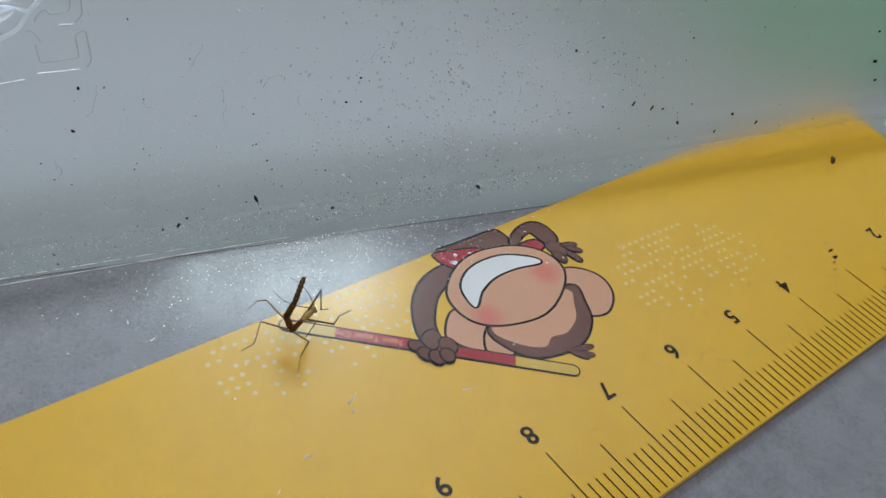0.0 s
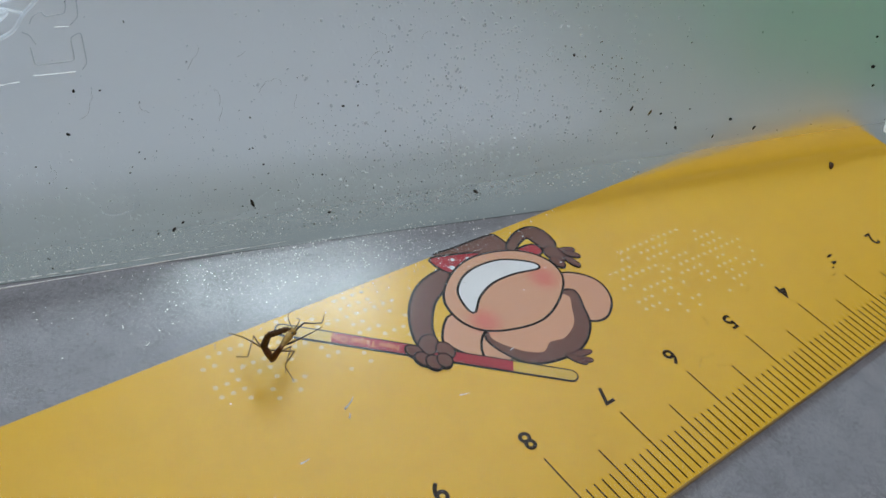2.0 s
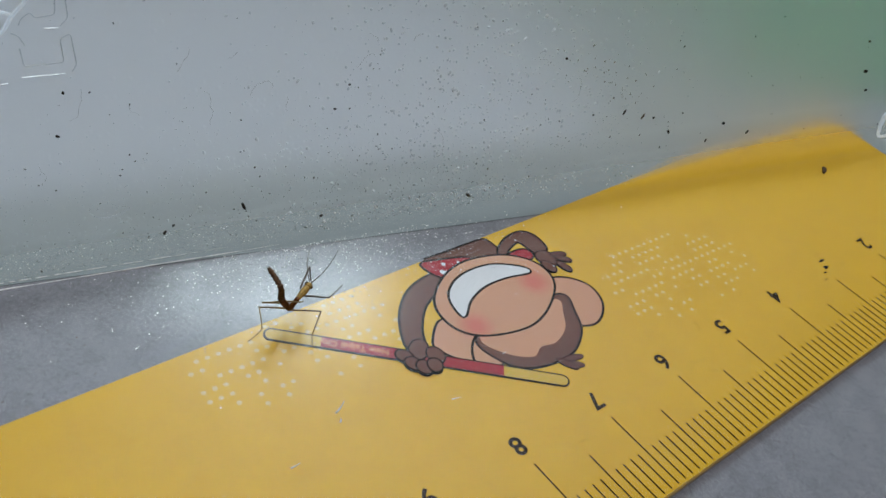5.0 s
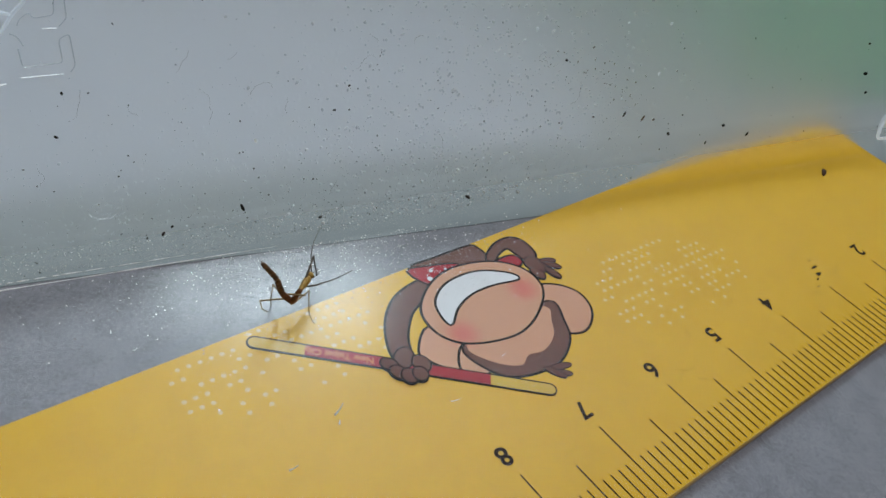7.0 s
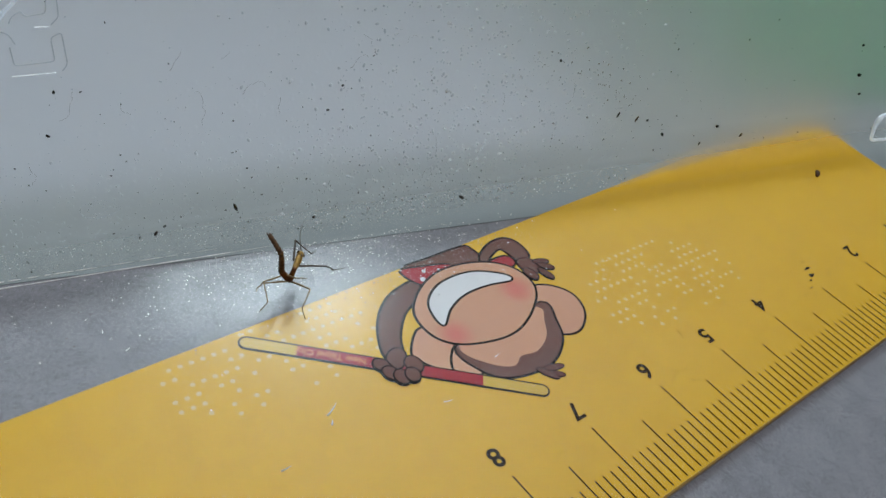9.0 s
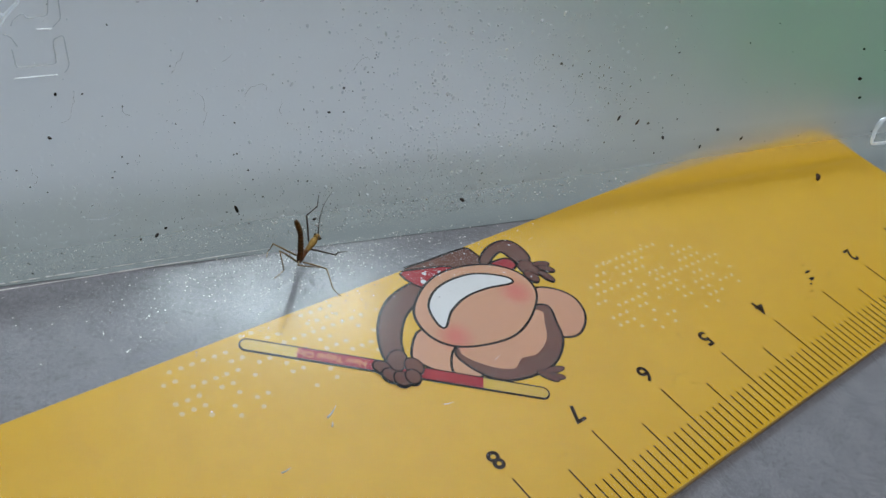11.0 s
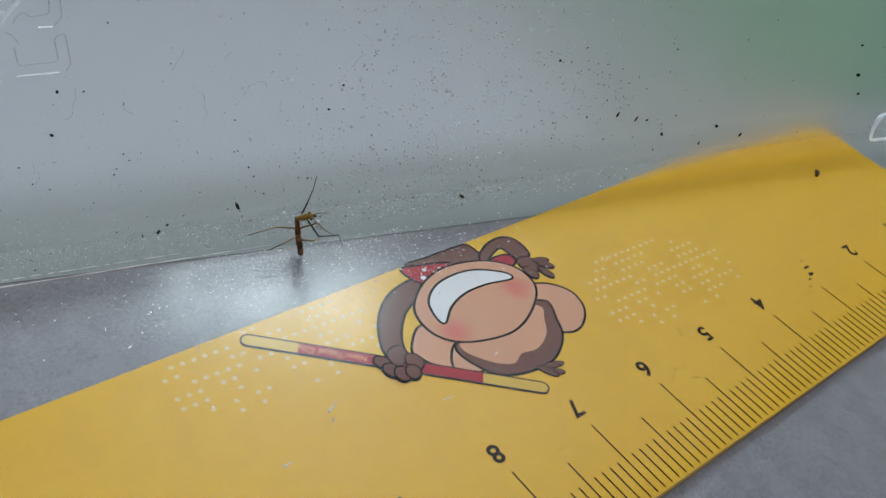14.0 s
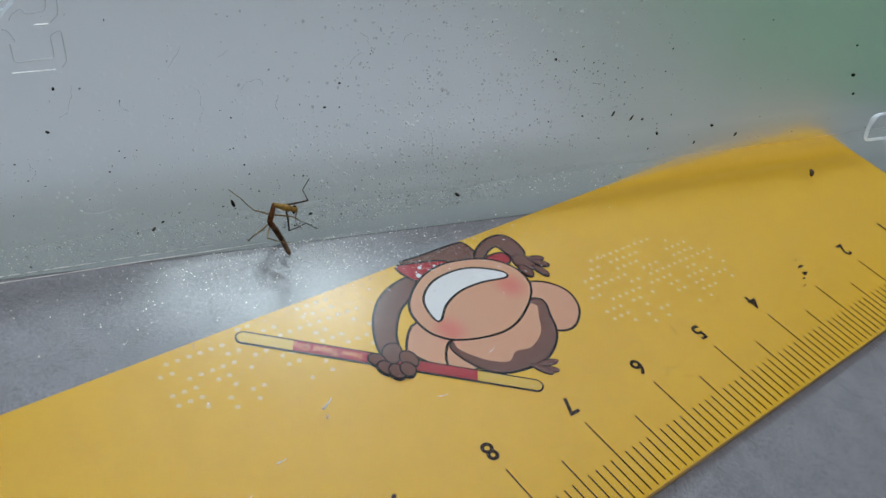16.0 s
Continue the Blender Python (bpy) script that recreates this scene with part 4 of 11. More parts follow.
# ---- what moves ----
def motions():
    walk(RULER, [
        (0, pose(0.00195, 0, 0)),
        (2, pose(0.00193, 0, 0)),
        (3, pose(0.00188, 0, 0)),
        (4, pose(0.00178, 0, 0)),
        (4.2, pose(0.00176, 0, 0)),
        (6.3, pose(0.00170, 0, 0)),
        (6.5, pose(0.00053, 0, 0)),
        (7, pose(0.00012, 0, 0)),
        (7.5, pose(0.00005, 0, 0)),
        (9, pose(0.00005, 0, 0)),
        (12, pose(0.00005, 0, 0)),
        (16, pose(0.00005, 0, 0)),
    ])
    walk(INSECT, [
        (0, pose(-0.09075, 0.02935, 0.00200)),
        (0.25, pose(-0.09115, 0.02918, 0.00200)),
        (0.5, pose(-0.09154, 0.02901, 0.00200)),
        (0.75, pose(-0.09201, 0.02853, 0.00200)),
        (1, pose(-0.09248, 0.02805, 0.00200)),
        (1.25, pose(-0.09308, 0.02792, 0.00200)),
        (1.5, pose(-0.09367, 0.02779, 0.00200)),
        (1.75, pose(-0.09355, 0.02771, 0.00200)),
        (2, pose(-0.09343, 0.02762, 0.00200)),
        (2.25, pose(-0.09322, 0.02837, 0.00200)),
        (2.5, pose(-0.09301, 0.02911, 0.00200)),
        (2.75, pose(-0.09247, 0.02856, 0.00200)),
        (3, pose(-0.09193, 0.02800, 0.00200)),
        (3.25, pose(-0.09121, 0.02839, 0.00200)),
        (3.5, pose(-0.09050, 0.02877, 0.00200)),
        (3.75, pose(-0.09017, 0.02956, 0.00200)),
        (4, pose(-0.08984, 0.03035, 0.00200)),
        (4.2, pose(-0.08854, 0.03140, 0.00200)),
        (4.5, pose(-0.08845, 0.03150, 0.00200)),
        (5, pose(-0.08803, 0.03201, 0.00200)),
        (5.5, pose(-0.08748, 0.03268, 0.00200)),
        (6, pose(-0.08706, 0.03319, 0.00200)),
        (6.3, pose(-0.08697, 0.03330, 0.00200)),
        (6.5, pose(-0.08697, 0.03319, 0.00200)),
        (6.75, pose(-0.08707, 0.03296, 0.00200)),
        (7, pose(-0.08716, 0.03273, 0.00200)),
        (7.25, pose(-0.08618, 0.03353, 0.00200)),
        (7.5, pose(-0.08519, 0.03433, 0.00200)),
        (7.75, pose(-0.08513, 0.03408, 0.00200)),
        (8, pose(-0.08506, 0.03383, 0.00200)),
        (8.25, pose(-0.08500, 0.03401, 0.00200)),
        (8.5, pose(-0.08493, 0.03418, 0.00200)),
        (8.75, pose(-0.08509, 0.03454, 0.00200)),
        (9, pose(-0.08525, 0.03491, 0.00200)),
        (9.2, pose(-0.08493, 0.03489, 0.00200)),
        (9.5, pose(-0.08481, 0.03502, 0.00200)),
        (10, pose(-0.08423, 0.03564, 0.00200)),
        (10.5, pose(-0.08348, 0.03645, 0.00200)),
        (11, pose(-0.08290, 0.03707, 0.00200)),
        (11.3, pose(-0.08278, 0.03719, 0.00200)),
        (11.5, pose(-0.08239, 0.03730, 0.00200)),
        (11.75, pose(-0.08266, 0.03667, 0.00200)),
        (12, pose(-0.08293, 0.03604, 0.00200)),
        (12.25, pose(-0.08271, 0.03678, 0.00200)),
        (12.5, pose(-0.08249, 0.03752, 0.00200)),
        (12.75, pose(-0.08238, 0.03760, 0.00200)),
        (13, pose(-0.08228, 0.03767, 0.00200)),
        (13.25, pose(-0.08223, 0.03809, 0.00200)),
        (13.5, pose(-0.08217, 0.03850, 0.00200)),
        (13.75, pose(-0.08189, 0.03897, 0.00215)),
        (14, pose(-0.08161, 0.03944, 0.00229)),
        (14.25, pose(-0.08198, 0.03961, 0.00281)),
        (14.5, pose(-0.08235, 0.03979, 0.00332)),
        (14.75, pose(-0.08301, 0.03993, 0.00333)),
        (15, pose(-0.08367, 0.04007, 0.00334)),
        (15.25, pose(-0.08381, 0.04013, 0.00346)),
        (15.5, pose(-0.08395, 0.04018, 0.00358)),
        (15.75, pose(-0.08398, 0.04022, 0.00378)),
        (16, pose(-0.08401, 0.04027, 0.00399)),
    ])
    walk(INSECT_PARTS["THORAX"], [
        (0, pose(0, 0, 0, 82.6, -66.0, -59.3)),
        (0.25, pose(0, 0, 0, 76.3, -67.3, -52.4)),
        (0.5, pose(0, 0, 0, 69.3, -68.2, -44.9)),
        (0.75, pose(0, 0, 0, 79.0, -67.5, -55.3)),
        (1, pose(0, 0, 0, 87.8, -66.2, -64.9)),
        (1.25, pose(0, 0, 0, 73.8, -72.6, -50.0)),
        (1.5, pose(0, 0, 0, 47.6, -76.8, -22.9)),
        (1.75, pose(0, 0, 0, 54.9, -73.7, -30.5)),
        (2, pose(0, 0, 0, 59.8, -70.4, -35.6)),
        (2.25, pose(0, 0, 0, 67.1, -72.7, -43.2)),
        (2.5, pose(0, 0, 0, 76.4, -74.7, -52.9)),
        (2.75, pose(0, 0, 0, 82.5, -66.5, -59.4)),
        (3, pose(0, 0, 0, 85.4, -58.2, -62.7)),
        (3.25, pose(0, 0, 0, 81.5, -65.2, -58.2)),
        (3.5, pose(0, 0, 0, 74.4, -72.0, -50.6)),
        (3.75, pose(0, 0, 0, 15.6, -63.6, 11.9)),
        (4, pose(0, 0, 0, -2.6, -43.6, 34.1)),
        (4.15, pose(0, 0, 0, 68.6, -67.7, -46.5)),
        (4.2, pose(0, 0, 0, 87.0, -64.5, -66.6)),
        (4.5, pose(0, 0, 0, 86.3, -65.2, -65.8)),
        (5, pose(0, 0, 0, 82.2, -68.3, -61.4)),
        (5.5, pose(0, 0, 0, 74.7, -72.2, -53.4)),
        (6, pose(0, 0, 0, 66.4, -74.9, -44.8)),
        (6.3, pose(0, 0, 0, 64.3, -75.4, -42.6)),
        (6.5, pose(0, 0, 0, 64.3, -75.4, -42.6)),
        (6.75, pose(0, 0, 0, 64.1, -73.7, -42.4)),
        (7, pose(0, 0, 0, 63.9, -71.9, -42.2)),
        (7.25, pose(0, 0, 0, 77.3, -68.6, -56.4)),
        (7.5, pose(0, 0, 0, 86.7, -64.5, -66.6)),
        (7.75, pose(0, 0, 0, 86.7, -63.5, -66.7)),
        (8, pose(0, 0, 0, 86.7, -62.4, -66.7)),
        (8.25, pose(0, 0, 0, 83.0, -63.7, -62.5)),
        (8.5, pose(0, 0, 0, 78.9, -64.9, -58.0)),
        (8.75, pose(0, 0, 0, 84.2, -72.2, -63.7)),
        (9, pose(0, 0, 0, 96.8, -79.2, -76.6)),
        (9.2, pose(0, 0, 0, 96.8, -79.2, -76.6)),
        (9.5, pose(0, 0, 0, 66.6, -79.6, -45.9)),
        (10, pose(0, 0, 0, 8.3, -59.1, 14.9)),
        (10.5, pose(0, 0, 0, -0.7, -24.9, 27.7)),
        (11, pose(0, 0, 0, -1.7, 1.9, 32.8)),
        (11.3, pose(0, 0, 0, -1.6, 7.4, 33.8)),
        (11.5, pose(0, 0, 0, -1.6, 7.4, 33.8)),
        (11.75, pose(0, 0, 0, -1.2, -2.0, 42.8)),
        (12, pose(0, 0, 0, -2.3, -11.4, 51.9)),
        (12.25, pose(0, 0, 0, -3.9, -11.6, 59.9)),
        (12.5, pose(0, 0, 0, -5.5, -11.5, 67.9)),
        (12.75, pose(0, 0, 0, -6.4, -22.7, 70.9)),
        (13, pose(0, 0, 0, -8.0, -33.8, 74.4)),
        (13.25, pose(0, 0, 0, -11.1, -39.4, 79.5)),
        (13.5, pose(0, 0, 0, -15.1, -44.7, 85.5)),
        (13.75, pose(0, 0, 0, -9.9, -47.2, 78.2)),
        (14, pose(0, 0, 0, -4.0, -49.2, 70.3)),
        (14.25, pose(0, 0, 0, 1.3, -50.2, 63.4)),
        (14.5, pose(0, 0, 0, 6.8, -50.8, 56.3)),
        (14.75, pose(0, 0, 0, 0.8, -63.2, 63.5)),
        (15, pose(0, 0, 0, -15.5, -74.7, 80.8)),
        (15.25, pose(0, 0, 0, 5.1, -63.5, 58.8)),
        (15.5, pose(0, 0, 0, 12.8, -50.8, 49.8)),
        (15.75, pose(0, 0, 0, 14.8, -50.7, 47.1)),
        (16, pose(0, 0, 0, 16.9, -50.6, 44.4)),
    ])
    walk(INSECT_PARTS["WAIST"], [
        (0, pose(0, 0, 0, -37.3, -55.3, 106.8)),
        (0.25, pose(0, 0, 0, -30.5, -55.4, 98.5)),
        (0.5, pose(0, 0, 0, -23.7, -55.0, 90.3)),
        (0.75, pose(0, 0, 0, -16.4, -48.2, 81.0)),
        (1, pose(0, 0, 0, -11.5, -40.8, 74.0)),
        (1.25, pose(0, 0, 0, -17.1, -50.0, 81.8)),
        (1.5, pose(0, 0, 0, -26.3, -58.5, 93.1)),
        (1.75, pose(0, 0, 0, -36.7, -53.4, 105.6)),
        (2, pose(0, 0, 0, -44.1, -47.3, 115.2)),
        (2.25, pose(0, 0, 0, -40.3, -38.7, 109.6)),
        (2.5, pose(0, 0, 0, -37.8, -29.9, 105.3)),
        (2.75, pose(0, 0, 0, -44.6, -44.1, 116.4)),
        (3, pose(0, 0, 0, -58.2, -56.6, 134.0)),
        (3.25, pose(0, 0, 0, -83.2, -56.6, 163.7)),
        (3.5, pose(0, 0, 0, -103.6, -50.3, -171.1)),
        (3.75, pose(0, 0, 0, -124.2, -47.8, -144.1)),
        (4, pose(0, 0, 0, -139.7, -40.0, -121.9)),
        (4.2, pose(0, 0, 0, -76.5, -61.0, 161.9)),
        (4.5, pose(0, 0, 0, -74.3, -59.9, 159.4)),
        (5, pose(0, 0, 0, -65.9, -53.7, 149.3)),
        (5.5, pose(0, 0, 0, -58.8, -44.8, 140.1)),
        (6, pose(0, 0, 0, -55.3, -37.6, 134.8)),
        (6.3, pose(0, 0, 0, -54.8, -36.1, 133.8)),
        (6.5, pose(0, 0, 0, -54.8, -36.1, 133.8)),
        (6.75, pose(0, 0, 0, -56.3, -39.2, 136.4)),
        (7, pose(0, 0, 0, -58.2, -42.3, 139.2)),
        (7.25, pose(0, 0, 0, -64.8, -52.2, 148.2)),
        (7.5, pose(0, 0, 0, -76.3, -61.0, 161.9)),
        (7.75, pose(0, 0, 0, -50.9, -60.2, 132.8)),
        (8, pose(0, 0, 0, -31.0, -53.9, 109.3)),
        (8.25, pose(0, 0, 0, -39.9, -55.9, 120.2)),
        (8.5, pose(0, 0, 0, -49.8, -56.8, 132.0)),
        (8.75, pose(0, 0, 0, -60.1, -54.8, 144.4)),
        (9, pose(0, 0, 0, -68.9, -51.7, 155.4)),
        (9.2, pose(0, 0, 0, -68.9, -51.7, 155.4)),
        (9.5, pose(0, 0, 0, -69.5, -53.8, 156.2)),
        (10, pose(0, 0, 0, -74.2, -64.0, 161.7)),
        (10.5, pose(0, 0, 0, -91.2, -76.4, 179.6)),
        (11, pose(0, 0, 0, -140.9, -82.2, -130.0)),
        (11.3, pose(0, 0, 0, -156.6, -82.1, -114.1)),
        (11.5, pose(0, 0, 0, -156.6, -82.1, -114.1)),
        (11.75, pose(0, 0, 0, -132.5, -64.1, -139.0)),
        (12, pose(0, 0, 0, -128.6, -45.3, -143.7)),
        (12.25, pose(0, 0, 0, -128.2, -43.9, -144.2)),
        (12.5, pose(0, 0, 0, -127.9, -42.5, -144.6)),
        (12.75, pose(0, 0, 0, -138.5, -36.0, -128.0)),
        (13, pose(0, 0, 0, -145.8, -27.6, -114.3)),
        (13.25, pose(0, 0, 0, -149.1, -30.7, -107.5)),
        (13.5, pose(0, 0, 0, -152.9, -33.4, -100.3)),
        (13.75, pose(0, 0, 0, -147.3, -27.2, -111.5)),
        (14, pose(0, 0, 0, -143.2, -20.3, -121.4)),
        (14.2, pose(0, 0, 0, -144.8, 15.2, -88.1)),
        (14.25, pose(0, 0, 0, -138.7, 29.3, -72.2)),
        (14.4, pose(0, 0, 0, -92.6, 48.0, -4.3)),
        (14.5, pose(0, 0, 0, -77.9, 44.7, 15.9)),
        (14.75, pose(0, 0, 0, -78.3, 44.5, 15.3)),
        (15, pose(0, 0, 0, -78.8, 44.2, 14.7)),
        (15.25, pose(0, 0, 0, -79.6, 49.5, 13.5)),
        (15.5, pose(0, 0, 0, -80.8, 54.7, 12.0)),
        (15.75, pose(0, 0, 0, -79.8, 55.1, 13.3)),
        (16, pose(0, 0, 0, -78.7, 55.4, 14.6)),
    ])
    walk(INSECT_PARTS["HEAD"], [
        (0, pose(0.00035, -0.00060, 0.00155, 24.0, 7.9, 26.2)),
        (0.25, pose(0.00040, -0.00052, 0.00157, 24.1, 4.5, 27.1)),
        (0.5, pose(0.00045, -0.00045, 0.00158, 24.1, 1.0, 27.9)),
        (0.75, pose(0.00037, -0.00054, 0.00157, 24.1, 6.6, 27.9)),
        (1, pose(0.00029, -0.00062, 0.00156, 24.1, 12.1, 27.9)),
        (1.25, pose(0.00033, -0.00039, 0.00162, 24.9, 4.5, 33.4)),
        (1.5, pose(0.00036, -0.00015, 0.00166, 25.0, -3.1, 38.8)),
        (1.75, pose(0.00041, -0.00024, 0.00163, 25.2, -1.4, 34.8)),
        (2, pose(0.00046, -0.00033, 0.00160, 25.2, 0.3, 30.9)),
        (2.25, pose(0.00037, -0.00035, 0.00162, 25.3, 2.8, 33.8)),
        (2.5, pose(0.00027, -0.00036, 0.00164, 25.5, 5.2, 36.7)),
        (2.75, pose(0.00034, -0.00058, 0.00156, 24.3, 9.4, 27.8)),
        (3, pose(0.00041, -0.00080, 0.00145, 22.5, 13.3, 18.6)),
        (3.25, pose(0.00037, -0.00061, 0.00154, 23.7, 8.2, 25.1)),
        (3.5, pose(0.00033, -0.00041, 0.00162, 24.4, 3.0, 31.4)),
        (3.75, pose(0.00074, 0.00015, 0.00152, 33.7, -23.4, -17.1)),
        (4, pose(0.00102, 0.00069, 0.00117, 64.0, -31.2, -78.1)),
        (4.1, pose(0.00074, 0.00001, 0.00153, 36.6, -21.3, -20.6)),
        (4.2, pose(0.00029, -0.00067, 0.00153, 29.1, 4.1, 25.8)),
        (4.5, pose(0.00029, -0.00065, 0.00154, 29.2, 3.6, 26.3)),
        (5, pose(0.00030, -0.00055, 0.00158, 29.3, 0.9, 28.9)),
        (5.5, pose(0.00031, -0.00042, 0.00162, 29.2, -2.6, 32.1)),
        (6, pose(0.00031, -0.00031, 0.00164, 29.1, -5.3, 34.7)),
        (6.3, pose(0.00031, -0.00029, 0.00165, 29.0, -5.8, 35.2)),
        (6.5, pose(0.00031, -0.00029, 0.00165, 29.0, -5.8, 35.2)),
        (6.75, pose(0.00035, -0.00032, 0.00163, 29.2, -5.8, 33.2)),
        (7, pose(0.00039, -0.00036, 0.00162, 29.4, -5.7, 31.2)),
        (7.25, pose(0.00034, -0.00052, 0.00158, 29.6, -0.8, 28.5)),
        (7.5, pose(0.00029, -0.00067, 0.00153, 29.5, 4.1, 25.8)),
        (7.75, pose(0.00030, -0.00070, 0.00152, 29.4, 4.7, 24.6)),
        (8, pose(0.00031, -0.00072, 0.00151, 29.3, 5.2, 23.3)),
        (8.25, pose(0.00035, -0.00067, 0.00152, 29.3, 2.6, 23.8)),
        (8.5, pose(0.00038, -0.00061, 0.00154, 29.3, -0.1, 24.3)),
        (8.75, pose(0.00023, -0.00047, 0.00162, 29.3, -0.8, 33.0)),
        (9, pose(0.00007, -0.00031, 0.00167, 29.1, -1.5, 41.7)),
        (9.2, pose(0.00007, -0.00031, 0.00167, 29.1, -1.5, 41.7)),
        (9.5, pose(0.00021, -0.00022, 0.00167, 29.1, -2.0, 40.9)),
        (10, pose(0.00084, 0.00022, 0.00146, 29.3, -4.4, 37.2)),
        (10.5, pose(0.00137, 0.00072, 0.00072, 29.8, -7.4, 32.2)),
        (11, pose(0.00143, 0.00092, -0.00005, 30.4, -9.7, 28.4)),
        (11.3, pose(0.00140, 0.00094, -0.00022, 30.5, -10.2, 27.6)),
        (11.5, pose(0.00140, 0.00094, -0.00022, 30.5, -10.2, 27.6)),
        (11.75, pose(0.00125, 0.00115, 0.00006, 33.2, -13.3, 14.7)),
        (12, pose(0.00103, 0.00131, 0.00034, 36.5, -15.8, 1.6)),
        (12.25, pose(0.00084, 0.00144, 0.00034, 41.2, -32.7, -9.8)),
        (12.5, pose(0.00063, 0.00154, 0.00034, 52.1, -48.0, -26.4)),
        (12.75, pose(0.00051, 0.00148, 0.00066, 40.0, -29.4, -7.5)),
        (13, pose(0.00038, 0.00136, 0.00095, 35.8, -9.0, 5.2)),
        (13.25, pose(0.00024, 0.00129, 0.00108, 40.0, -22.1, -10.3)),
        (13.5, pose(0.00009, 0.00120, 0.00120, 48.7, -33.5, -28.7)),
        (13.75, pose(0.00024, 0.00113, 0.00125, 61.7, -39.7, -50.3)),
        (14, pose(0.00037, 0.00105, 0.00129, 77.5, -41.3, -74.5)),
        (14.25, pose(0.00049, 0.00097, 0.00131, 72.9, -35.9, -67.1)),
        (14.5, pose(0.00060, 0.00089, 0.00132, 69.4, -30.2, -60.7)),
        (14.75, pose(0.00034, 0.00068, 0.00152, 65.6, -26.4, -52.6)),
        (15, pose(0.00007, 0.00044, 0.00164, 62.4, -22.1, -45.0)),
        (15.25, pose(0.00039, 0.00065, 0.00152, 61.4, -16.6, -42.0)),
        (15.5, pose(0.00069, 0.00082, 0.00132, 60.8, -11.0, -39.2)),
        (15.75, pose(0.00073, 0.00079, 0.00132, 62.2, -10.2, -46.9)),
        (16, pose(0.00077, 0.00075, 0.00131, 63.5, -9.2, -54.6)),
    ])
